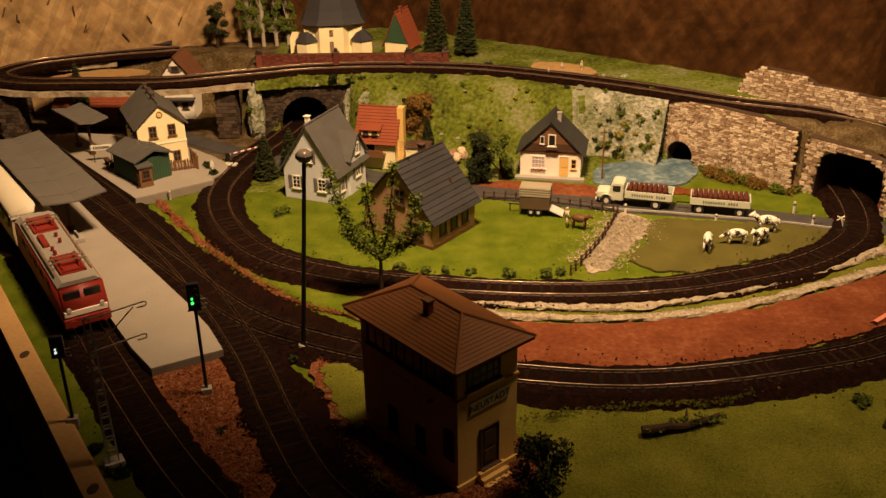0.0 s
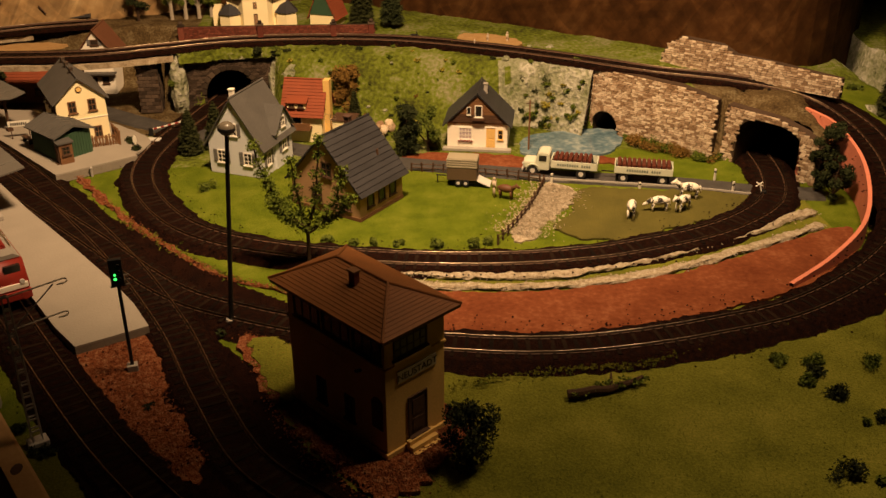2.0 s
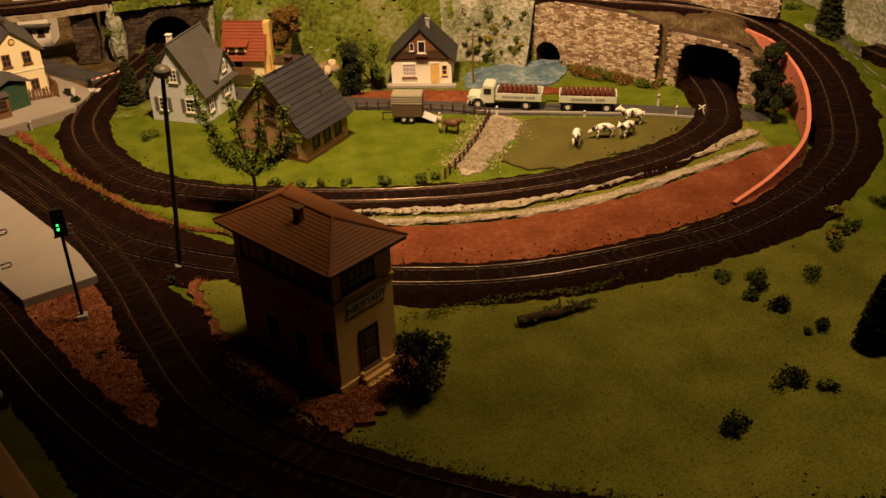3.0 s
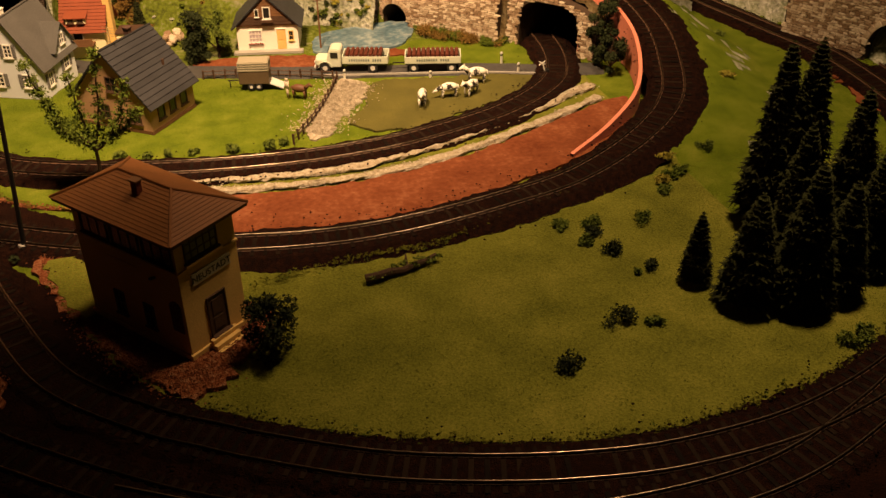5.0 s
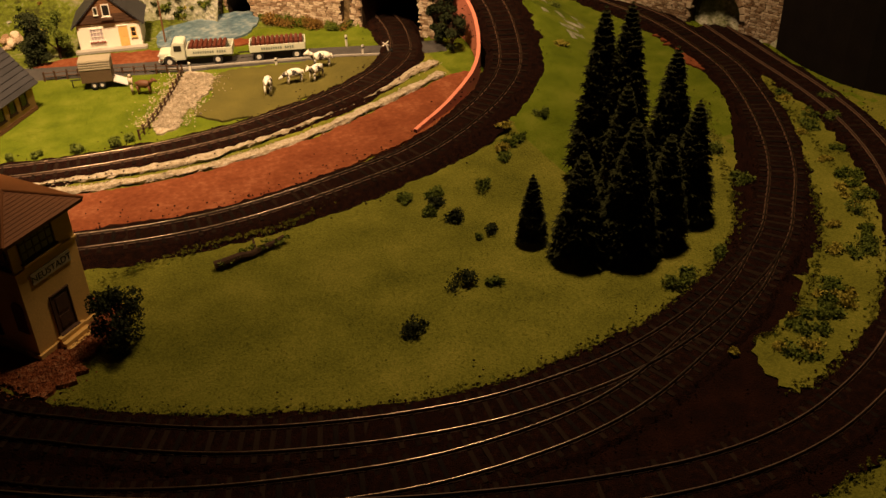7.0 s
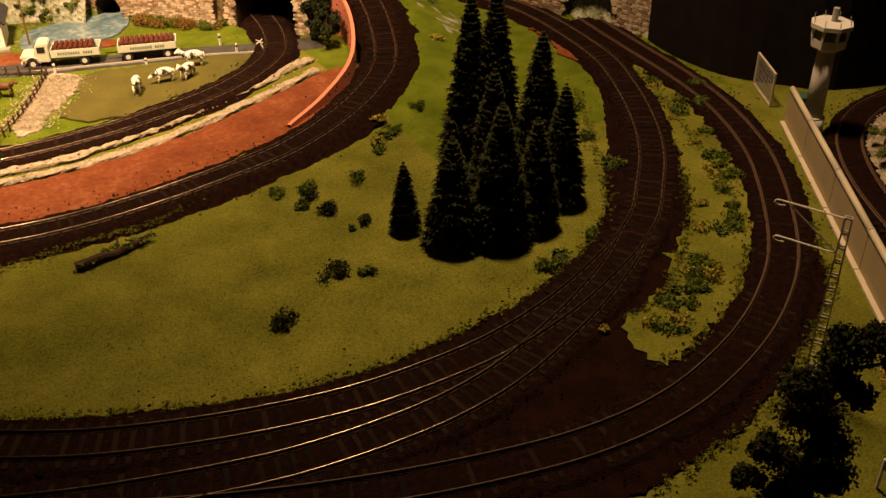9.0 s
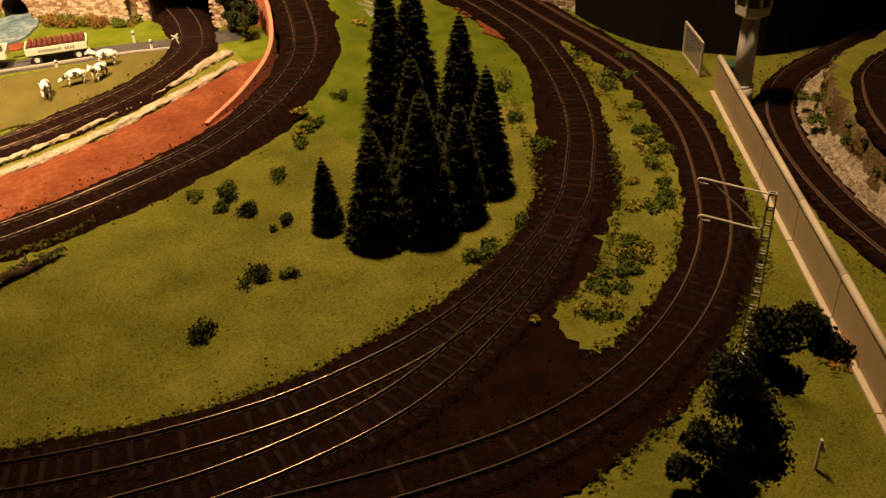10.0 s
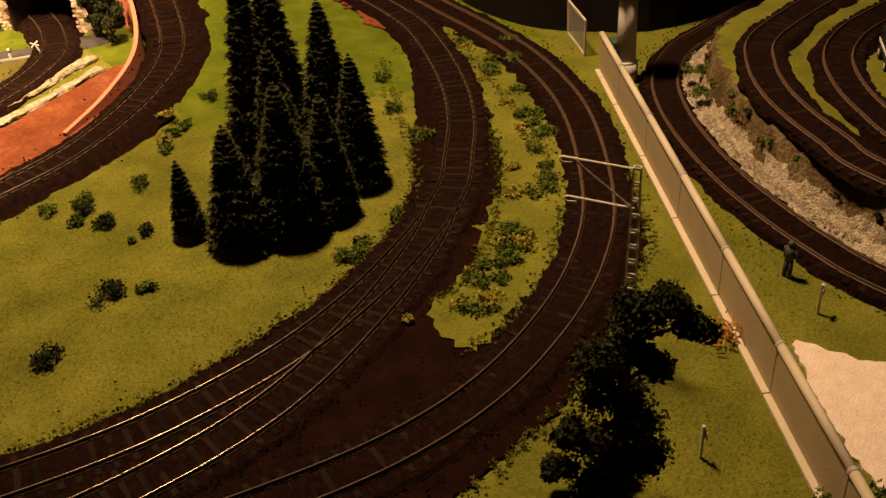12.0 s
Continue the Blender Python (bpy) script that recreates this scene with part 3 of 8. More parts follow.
patch("paved_forecourt", [(-0.19, 0.885), (-0.135, 0.925), (-0.125, 0.955), (-0.15, 0.99), (-0.19, 1.02), (-0.22, 1.0), (-0.24, 0.95)], 0.0055, CONCRETE, "grey paved station forecourt", "pavement", 0.0005)
patch("sand_patch", [(0.188, 1.083), (0.22, 1.078), (0.245, 1.050), (0.237, 1.033), (0.214, 1.042), (0.182, 1.058)], 0.0655, mat("tan_sand", ((0.30, 0.18, 0.07), (0.42, 0.27, 0.12)), 0.95, 120, 900, 0.6),
      "tan sandy patch beside the upper track", "sand")
patch("loop_sand", [(-0.347, 1.098), (-0.331, 1.118), (-0.299, 1.135), (-0.261, 1.142), (-0.236, 1.128), (-0.267, 1.111), (-0.306, 1.083)], 0.0545, MATS["tan_sand"], "sandy board inside the upper loop", "sand")
patch("truck_verge", [(0.225, 0.880), (0.285, 0.868), (0.32, 0.859), (0.335, 0.858), (0.33, 0.868), (0.315, 0.874), (0.30, 0.880), (0.26, 0.886), (0.235, 0.893)], 0.0011, RED_EARTH, "red earth verge along the road", "earth field")
patch("pond", [(0.226, 0.897), (0.232, 0.935), (0.262, 0.948), (0.30, 0.955), (0.327, 0.943), (0.325, 0.92), (0.302, 0.888), (0.262, 0.885)], 0.0015, WATER, "pond of rippled painted water by the road", "pond", 0.0015)


def strip(name, pts, half, z, material, label, category, rough=0.0012):
    bm = bmesh.new()
    ribbon(bm, spline(pts, 0.005), [(-half, z - 0.002), (-half * 0.9, z), (0, z + 0.0003), (half * 0.9, z), (half, z - 0.002)], rough)
    bmesh.ops.recalc_face_normals(bm, faces=bm.faces[:])
    return tagged(link(name, bm, material), label, category, kind="structure")


strip("road", [(-0.26, 1.12), (-0.16, 1.035), (-0.1, 0.99), (-0.03, 0.955), (0.05, 0.913), (0.117, 0.884), (0.22, 0.848), (0.345, 0.814), (0.41, 0.79), (0.462, 0.778)], 0.0125, 0.0016, ASPHALT,
      "narrow dark asphalt road", "road", 0.0004)
strip("gravel_rut", [(0.06, 0.684), (0.10, 0.676), (0.15, 0.666), (0.204, 0.661), (0.25, 0.669), (0.30, 0.684), (0.345, 0.702), (0.39, 0.7225), (0.437, 0.743)], 0.0048, 0.0024, PALE_GRAVEL,
      "pale gravel wheel rut of a farm lane", "gravel", 0.0013)
strip("gravel_rut", [(0.075, 0.666), (0.10, 0.657), (0.15, 0.649), (0.204, 0.645), (0.25, 0.649), (0.30, 0.662), (0.355, 0.684), (0.395, 0.701), (0.432, 0.719)], 0.0036, 0.0026, PALE_GRAVEL,
      "pale gravel wheel rut of a farm lane", "gravel", 0.0013)
bm = bmesh.new()
ribbon(bm, EAST[(EAST[:, 0] < 0.80) & (EAST[:, 1] > 0.165)], [(0.0115, 0.0030), (0.0140, 0.0048), (0.0185, 0.0052), (0.0225, 0.0060), (0.0262, 0.0145), (0.0275, 0.010)], 0.0012)
bmesh.ops.recalc_face_normals(bm, faces=bm.faces[:])
tagged(link("east_gravel", bm, PALE_GRAVEL), "pale gravel at the foot of the bank", "gravel", kind="structure")
strip("gravel_verge", [(-0.182, 0.892), (-0.125, 0.80), (-0.075, 0.73), (-0.03, 0.682), (0.02, 0.655)], 0.0025, 0.001, RED_GRAVEL, "reddish gravel verge along the tracks", "gravel", 0.002)

# thin kerb line along the road
strip("road_line", [(0.22, 0.8365), (0.345, 0.8025), (0.40, 0.782)], 0.0005, 0.0030, GREY, "thin grey kerb line at the road edge", "road line", 0.0)

# ---- tracks ----
GAUGE = 0.0165


def railway(line, label, bed=((-0.024, -0.0015), (-0.0165, 0.0034), (0.0, 0.0037), (0.0165, 0.0034), (0.024, -0.0015)), pick=None, step=0.0078, ballast=BALLAST, rail=RAIL):
    """A track on its ballast bed: two rails, sleepers laid one by one."""
    line = spline(line, 0.004)
    th = thing("railway_track", I4, label, "track", "tracks of the layout")
    bm = bmesh.new()
    bed_line = line.copy()
    high = bed_line[:, 2] > 0.052
    cut = int(np.argmax(high)) if high.any() else len(bed_line)
    ribbon(bm, bed_line[:cut + 1], bed, 0.0011)
    if high.any():
        ribbon(bm, bed_line[cut:], ((-0.0175, 0.0002), (-0.0150, 0.0030), (0.0, 0.0034), (0.0150, 0.0030), (0.0175, 0.0002)), 0.0007)
    part("ballast", bm, ballast, th, "dark brown ballast bed")
    top = 0.0058
    for o in (-GAUGE / 2 - 0.0005, GAUGE / 2 + 0.0005):
        bm = bmesh.new()
        ribbon(bm, line, [(o - 0.0011, 0.0040), (o - 0.0003, 0.0043), (o - 0.0003, top - 0.0006)], mat_index=1)
        ribbon(bm, line, [(o - 0.0004, top - 0.0006), (o - 0.0004, top - 0.0002), (o - 0.0002, top), (o + 0.0002, top), (o + 0.0004, top - 0.0002), (o + 0.0004, top - 0.0006)])
        ribbon(bm, line, [(o + 0.0003, top - 0.0006), (o + 0.0003, 0.0043), (o + 0.0011, 0.0040)], mat_index=1)
        part("rail", bm, (rail, RAILSIDE), th, "bright worn metal rail" if rail == RAIL else "dull brown metal rail", True)
    left = sides(line)
    run = np.r_[0, np.cumsum(np.linalg.norm(np.diff(line, axis=0), axis=1))]
    where = np.arange(step / 2, run[-1], step)
    me = SLEEPER_MESH
    rest = bmesh.new()
    made = 0
    for s in where:
        p = [np.interp(s, run, line[:, a]) for a in range(3)]
        n = [np.interp(s, run, left[:, a]) for a in range(2)]
        m = Matrix.Translation((p[0], p[1], p[2] + (0.0026 if rail == RAIL else 0.0023) - random.uniform(0, 0.0003))) @ Matrix.Rotation(math.atan2(n[1], n[0]) + random.uniform(-0.03, 0.03), 4, "Z")
        if (pick is None or pick(p[0], p[1])) and made < 290:
            ob = new("sleeper", me)
            ob.parent = th
            ob.matrix_local = m
            made += 1
        else:
            box(rest, -0.015, 0.015, -0.0014, 0.0014, 0, 0.0014, m)
    if rest.verts:
        tagged(part("sleepers_beyond", rest, SLEEPER, th), kind="stuff")
    else:
        rest.free()
    return th


bm = bmesh.new()
box(bm, -0.015, 0.015, -0.0014, 0.0014, 0, 0.0014, bevel=0.0003)
for o in (-GAUGE / 2 - 0.0005, GAUGE / 2 + 0.0005):
    box(bm, o - 0.0017, o + 0.0017, -0.0009, 0.0009, 0.0012, 0.0019)
SLEEPER_MESH = bpy.data.meshes.new("sleeper")
bm.to_mesh(SLEEPER_MESH)
bm.free()
SLEEPER_MESH.materials.append(SLEEPER)

WIDE = ((-0.031, -0.0015), (-0.0175, 0.0034), (0.0, 0.0037), (0.0165, 0.0034), (0.022, -0.0015))
SLIM = ((-0.018, -0.0015), (-0.0145, 0.0034), (0.0, 0.0037), (0.0145, 0.0034), (0.018, -0.0015))
RIDGE_BED = ((-0.0158, 0.0), (-0.0145, 0.0032), (0.0, 0.0036), (0.0165, 0.0034), (0.022, -0.0015))
railway(T_INNER, "oval track in dark ballast round the village", pick=lambda x, y: y < 1.0)
railway(T_OUTER, "long track climbing a ramp to the upper level", WIDE, pick=lambda x, y: x > -0.13 and y < 0.9)
railway(T_FRONT, "station track curving round the front meadow", pick=lambda x, y: y < 0.72 and x < 0.66)
railway(T_TRAIN, "outer station track joining by a turnout", pick=lambda x, y: y < 0.8)
railway(T_LOOP, "outermost loop track in dark soil", pick=lambda x, y: True, rail=RAIL_DULL)
railway(T_EAST, "low curved track behind the wall", SLIM, pick=lambda x, y: x < 0.8, rail=RAIL_DULL)
railway(T_RIDGE, "curved track on top of the bank", RIDGE_BED, pick=lambda x, y: x < 0.86, rail=RAIL_DULL)
railway(T_TOP, "curved track above the bank", SLIM, pick=lambda x, y: x < 0.86, rail=RAIL_DULL)

# ---- room and backdrop boards ----
ROOM = paint("room_paint", (0.10, 0.07, 0.045), 0.9, 0.2, 3)


def wall_run(name, pts, z0, z1, material, label, category, thick=0.012):
    bm = bmesh.new()
    line = spline(pts, 0.02)
    ribbon(bm, line, [(0, z0), (0, z1), (-thick, z1), (-thick, z0)])
    bmesh.ops.recalc_face_normals(bm, faces=bm.faces[:])
    return tagged(link(name, bm, material), label, category, kind="structure")



def strand_board(name):
    """Pressed wood strands: long angular flakes of several tones, with a few dark bark chips."""
    m = MATS[name]
    nt = m.node_tree
    n, l = nt.nodes, nt.links
    bsdf = n["Principled BSDF"]
    base = bsdf.inputs["Base Color"].links[0].from_socket
    tc = n.new("ShaderNodeTexCoord")
    last = base
    for turn, sx, sz, lo, hi in ((0.5, 190, 26, 0.74, 1.2), (-0.6, 150, 30, 0.80, 1.15), (1.3, 120, 24, 0.82, 1.14)):
        mp = n.new("ShaderNodeMapping")
        mp.vector_type = "TEXTURE"
        mp.inputs["Rotation"].default_value = (0, turn, 0)
        mp.inputs["Scale"].default_value = (1 / sx, 1.0, 1 / sz)
        vo = n.new("ShaderNodeTexVoronoi")
        vo.inputs["Scale"].default_value = 1.0
        l.new(tc.outputs["Object"], mp.inputs[0])
        l.new(mp.outputs[0], vo.inputs["Vector"])
        bw = n.new("ShaderNodeMapRange")
        bw.inputs["To Min"].default_value, bw.inputs["To Max"].default_value = lo, hi
        l.new(vo.outputs["Color"], bw.inputs["Value"])
        mx = n.new("ShaderNodeMix")
        mx.data_type, mx.blend_type = "RGBA", "MULTIPLY"
        mx.inputs[0].default_value = 1.0
        l.new(last, mx.inputs[6])
        l.new(bw.outputs[0], mx.inputs[7])
        last = mx.outputs[2]
    l.new(last, bsdf.inputs["Base Color"])
    return m


strand_board("chip_board")
strand_board("chip_board_dark")
rr = random.Random(5)
bm = bmesh.new()
for k in range(70):
    f = rr.random()
    x = -0.58 + 0.44 * f
    y = float(np.interp(x, [-0.7, -0.39, -0.14, 0.03], [1.03, 1.142, 1.232, 1.262])) - 0.0015
    z, ln, a = rr.uniform(0.07, 0.24), rr.uniform(0.0015, 0.006), rr.uniform(-0.6, 0.6)
    box(bm, -0.0007, 0.0007, -0.0004, 0.0004, -ln, ln, pose(x, y, z, 0, math.degrees(a), 20), 0.0003)
tagged(link("bark_chips", bm, DARK_WOOD), "dark bark chips pressed into the chipboard", "bark chips", kind="stuff")
wall_run("backdrop_board", [(-0.125, 1.235), (-0.26, 1.190), (-0.39, 1.142), (-0.7, 1.03), (-1.0, 0.9)], 0.0, 0.40, OSB, "pale chipboard panel standing behind the layout", "backdrop board")
# right-hand stretch: same strand pattern as the pale panel, darker brown
wall_run("backdrop_board", [(0.64, 1.10), (0.55, 0.98), (0.47, 0.957), (0.40, 1.01), (0.30, 1.09), (0.17, 1.19), (0.05, 1.262), (-0.06, 1.262), (-0.122, 1.242)], 0.0, 0.40, OSB_DARK, "bent board in a darker brown chipboard tone standing behind the layout", "backdrop board")
# added upright sheet: its black colour replaces the dark void beyond the tracks
wall_run("dark_curtain", [(1.4, 0.47), (1.1, 0.465), (0.9, 0.46), (0.79, 0.462), (0.754, 0.494), (0.730, 0.524), (0.719, 0.555), (0.717, 0.60), (0.722, 0.632)], 0.0, 0.34, DARK_FILL, "added black sheet standing in for the darkness behind the eastern tracks", "curtain")
for nm, b in (("floor", (-2.5, 2.8, -2.2, 2.8, -0.95, -0.9)), ("ceiling", (-2.5, 2.8, -2.2, 2.8, 1.5, 1.55)), ("wall_north", (-2.5, 2.8, 2.75, 2.8, -0.9, 1.5)), ("wall_south", (-2.5, 2.8, -2.2, -2.15, -0.9, 1.5)),
              ("wall_west", (-2.5, -2.45, -2.15, 2.75, -0.9, 1.5)), ("wall_east", (2.75, 2.8, -2.15, 2.75, -0.9, 1.5))):
    tagged(link(nm, box(bmesh.new(), *b), ROOM), "plain dark hobby room " + nm.split("_")[0], nm.split("_")[0], kind="structure")

# ---- stone walls, portals and the viaduct ----


def arch_outline(length, height, cx, r, spring, n=14, top=None, rise=1.0, square=2.0):
    pts = [(0, 0)]
    if r:
        pts += [(cx - r, 0), (cx - r, spring)]
        pts += [(cx - r * math.cos(a), spring + rise * r * (1 - abs(math.cos(a)) ** square) ** (1 / square)) for a in (math.pi * k / n for k in range(1, n))]
        pts += [(cx + r, spring), (cx + r, 0)]
    pts += [(length, 0)]
    pts += top or [(length, height), (0, height)]
    return pts


def upright(a, angle, z=0.0):
    """A frame with x along the wall, y up the wall and z out of its face."""
    c, s = math.cos(radians(angle)), math.sin(radians(angle))
    return Matrix(((c, 0, s, a[0]), (s, 0, -c, a[1]), (0, 1, 0, z), (0, 0, 0, 1)))


STONES = []
for seed in range(6):
    rr = random.Random(seed)
    bm = bmesh.new()
    box(bm, -0.5, 0.5, -0.5, 0.5, -0.5, 0.5)
    for v in bm.verts:
        v.co += Vector((rr.uniform(-0.06, 0.06), rr.uniform(-0.07, 0.07), rr.uniform(-0.2, 0.1) if v.co.z > 0 else 0))
    bmesh.ops.bevel(bm, geom=bm.edges[:], offset=0.09, segments=1, affect="EDGES")
    me = bpy.data.meshes.new("stone")
    bm.to_mesh(me)
    bm.free()
    STONES.append(me)


def stone_wall(name, label, a, angle, length, height, thick, stone_mat, sw=0.0062, sh=0.0024, cx=0, r=0.0, spring=0.0, top=None, z=0.0, pieces=290, bulge=0.0, rise=1.0, square=2.0):
    """A wall of laid stones on a mortar core, with an arched opening if r is given."""
    m = upright(a, angle, z)
    th = thing(name, m, label, "wall")
    core = bmesh.new()
    prism(core, arch_outline(length, height, cx, r, spring, 14, top, rise, square), -thick, 0)
    part("core", core, MORTAR, th)
    rr = random.Random(len(name) + int(1000 * length))
    rest, made = bmesh.new(), 0
    cap = lambda x: height if not top else np.interp(x, [p[0] for p in top[::-1]], [p[1] for p in top[::-1]])
    y = 0.0
    while y < height:
        h = sh * rr.uniform(0.8, 1.25)
        x = -sw * rr.random()
        while x < length:
            w = sw * rr.uniform(0.55, 1.5)
            mx, my = x + w / 2, y + h / 2
            hole = r and (abs(mx - cx) < r + 0.0005 and (my < spring or abs((mx - cx) / (r + 0.0005)) ** square + abs((my - spring) / (rise * r + 0.0005)) ** square < 1))
            if not hole and mx < length and mx > 0 and my < cap(mx) - h * 0.1:
                mm = Matrix.Translation((mx, my, 0.0003 + bulge * rr.random())) @ Matrix.Rotation(rr.uniform(-0.03, 0.03), 4, "Z") @ Matrix.Diagonal((w * 0.91, h * 0.80, 0.0016, 1))
                me = STONES[rr.randrange(6)]
                if made < pieces:
                    ob = new("stone", me if me.materials and me.materials[0] == stone_mat else stone_of(me, stone_mat))
                    ob.parent = th
                    ob.matrix_local = mm
                    made += 1
                else:
                    t = bmesh.new()
                    t.from_mesh(me)
                    t.transform(mm)
                    tmp = bpy.data.meshes.new("tmp")
                    t.to_mesh(tmp)
                    t.free()
                    rest.from_mesh(tmp)
                    bpy.data.meshes.remove(tmp)
            x += w
        y += h
    if rest.verts:
        tagged(part("stones_beyond", rest, stone_mat, th), kind="stuff")
    else:
        rest.free()
    if r:
        n = 13
        for k in range(n if square == 2.0 else 0):
            t = math.pi * (k + 0.5) / n
            mm = Matrix.Translation((cx - math.cos(t) * (r + 0.0022), spring + math.sin(t) * (r + 0.0022), 0.0008)) @ Matrix.Rotation(-t + math.pi / 2 + math.pi / 2, 4, "Z")
            vo = bmesh.new()
            box(vo, -0.0026, 0.0026, -r * 0.115, r * 0.115, -0.001, 0.0014, mm, 0.0004)
            part("arch_stone", vo, stone_mat, th)
        # lining behind the opening, near-black stone tone, closed at its far end
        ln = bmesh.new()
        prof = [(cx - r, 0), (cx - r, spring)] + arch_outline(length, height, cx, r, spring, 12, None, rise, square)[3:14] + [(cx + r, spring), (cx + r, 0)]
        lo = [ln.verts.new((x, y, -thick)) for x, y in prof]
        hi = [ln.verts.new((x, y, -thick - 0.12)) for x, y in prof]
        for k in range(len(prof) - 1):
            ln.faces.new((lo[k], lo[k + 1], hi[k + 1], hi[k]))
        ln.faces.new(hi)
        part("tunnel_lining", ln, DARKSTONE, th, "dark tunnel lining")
    return th


STONE_CACHE = {}


def stone_of(me, m):
    key = (me.name, m.name)
    if key not in STONE_CACHE:
        c = me.copy()
        c.materials.clear()
        c.materials.append(m)
        STONE_CACHE[key] = c
    return STONE_CACHE[key]


stone_wall("retaining_wall", "buff quarry-stone retaining wall with an arched drain over the pond", (0.297, 0.9615), -46.5, 0.138, 0.062, 0.008, STONE, sw=0.0050, sh=0.0019, cx=0.024, r=0.0145, spring=0.0085,
           top=[(0.138, 0.058), (0.10, 0.064), (0.05, 0.0635), (0.0, 0.0615)], bulge=0.0003)
stone_wall("tunnel_portal", "buff stone tunnel portal over the oval track", (0.404, 0.866), -51.0, 0.092, 0.0525, 0.01, STONE, sw=0.0046, sh=0.0020, cx=0.0435, r=0.0315, spring=0.014, top=[(0.092, 0.036), (0.075, 0.045), (0.05, 0.051), (0.0, 0.0525)], rise=0.98, square=3.6)
stone_wall("ruin_wall", "ragged quarry-stone wall beside the upper track", (0.373, 0.972), -43.6, 0.175, 0.030, 0.006, STONE, sw=0.0046, sh=0.0020, z=0.059,
           top=[(0.175, 0.018), (0.11, 0.022), (0.075, 0.023), (0.06, 0.030), (0.02, 0.031), (0.006, 0.022), (0.0, 0.01)])
stone_wall("tunnel_portal", "dark brick tunnel portal below the upper track", (-0.104, 1.062), 7.5, 0.09, 0.051, 0.01, DARKSTONE, sw=0.005, sh=0.0022, cx=0.046, r=0.0255, spring=0.014)
stone_wall("east_portal", "brick and stone tunnel portal at the rock face", (0.660, 0.80), -67.5, 0.205, 0.058, 0.012, STONE, sw=0.005, sh=0.0024, cx=0.112, r=0.026, spring=0.014)

# turf and plaster that close the slope below the upper track
upper = OUTER[(OUTER[:, 2] > 0.055) & (OUTER[:, 0] < 0.31) & (OUTER[:, 0] > -0.112)]
for west, east, prof, stuff_ in ((-0.112, -0.004, [(0.0140, 0.0012), (0.0180, -0.0008), (0.0200, -0.0050), (0.0215, -0.0100)], HILL),
                                 (-0.008, 0.204, [(0.0140, 0.0012), (0.0190, -0.0005), (0.0225, -0.0050), (0.0250, -0.0110), (0.0290, -0.0190)], HILL),
                                 (0.200, 0.31, [(0.0140, 0.0012), (0.0190, -0.0010), (0.0220, -0.0080), (0.0255, -0.0220), (0.0300, -0.0400), (0.0350, -0.0620)], ROCK)):
    bm = bmesh.new()
    ribbon(bm, upper[(upper[:, 0] > west) & (upper[:, 0] < east)], prof, 0.0013)
    bmesh.ops.recalc_face_normals(bm, faces=bm.faces[:])
    tagged(link("track_verge", bm, stuff_), "uneven flock and plaster verge below the upper track", "verge", kind="structure")
bm = bmesh.new()
ribbon(bm, spline([(-0.108, 1.0600, 0.0505), (-0.060, 1.0655, 0.0520), (-0.012, 1.0725, 0.0508)], 0.003), [(0.006, 0.0), (0.004, 0.0022), (-0.0005, 0.0026), (-0.0022, 0.0012), (-0.0022, -0.0012)], 0.0005)
tagged(link("plaster_coping", bm, ROCK), "ragged pale plaster edge on top of the portal", "plaster edge", kind="structure")

# white plaster edges beside the dark portal and rock ribs
def rock(name, c, size, label, material=ROCK, seed=0, squash=(1, 1, 1)):
    bm = bmesh.new()
    bmesh.ops.create_icosphere(bm, subdivisions=3, radius=1.0)
    for v in bm.verts:
        n = noise.noise(v.co * 1.7 + Vector((seed * 3.1, 0, 0))) * 0.35 + noise.noise(v.co * 4.5 + Vector((seed, 2, 0))) * 0.18
        v.co *= 1 + n
        v.co = Vector((v.co.x * size * squash[0], v.co.y * size * squash[1], v.co.z * size * squash[2]))
        v.co += Vector(c)
    return tagged(link(name, bm, material), label, "rock")


rock("rock_rib", (-0.110, 1.056, 0.026), 0.012, "grey painted plaster rock rib beside the tunnel", seed=1, squash=(0.8, 0.8, 2.5))
rock("rock_rib", (-0.008, 1.062, 0.022), 0.012, "grey painted plaster rock rib beside the tunnel", seed=2, squash=(0.9, 0.9, 2.2))
rock("rock_outcrop", (0.008, 1.04, 0.03), 0.013, "small pale rock in the green hill", seed=6, squash=(0.9, 0.9, 1.6))

# viaduct on the left
bm = bmesh.new()
via = spline([(-0.115, 1.068, 0.0), (-0.193, 1.05, 0.0), (-0.281, 1.053, 0.0), (-0.346, 1.06, 0.0), (-0.40, 1.088, 0), (-0.37, 1.14, 0), (-0.28, 1.168, 0)], 0.006)
ribbon(bm, via, [(-0.0185, 0.0600), (-0.0185, 0.0545), (0.0185, 0.0545), (0.0185, 0.0600), (-0.0185, 0.0600)], 0.0006)
bmesh.ops.recalc_face_normals(bm, faces=bm.faces[:])
vd = thing("viaduct", I4, "weathered viaduct deck on stone piers carrying the upper track", "viaduct")
part("deck", bm, mat("weathered_deck", ((0.16, 0.11, 0.065), (0.33, 0.26, 0.17), (0.5, 0.42, 0.3)), 0.9, 110, 600, 0.8), vd)
PIER_ROW = bpy.data.meshes.new("pier_stone")
bm = bmesh.new()
box(bm, -0.0032, 0.0032, -0.0006, 0.0006, 0, 0.0034, bevel=0.0004)
bm.to_mesh(PIER_ROW)
bm.free()
PIER_ROW.materials.append(DARKSTONE)
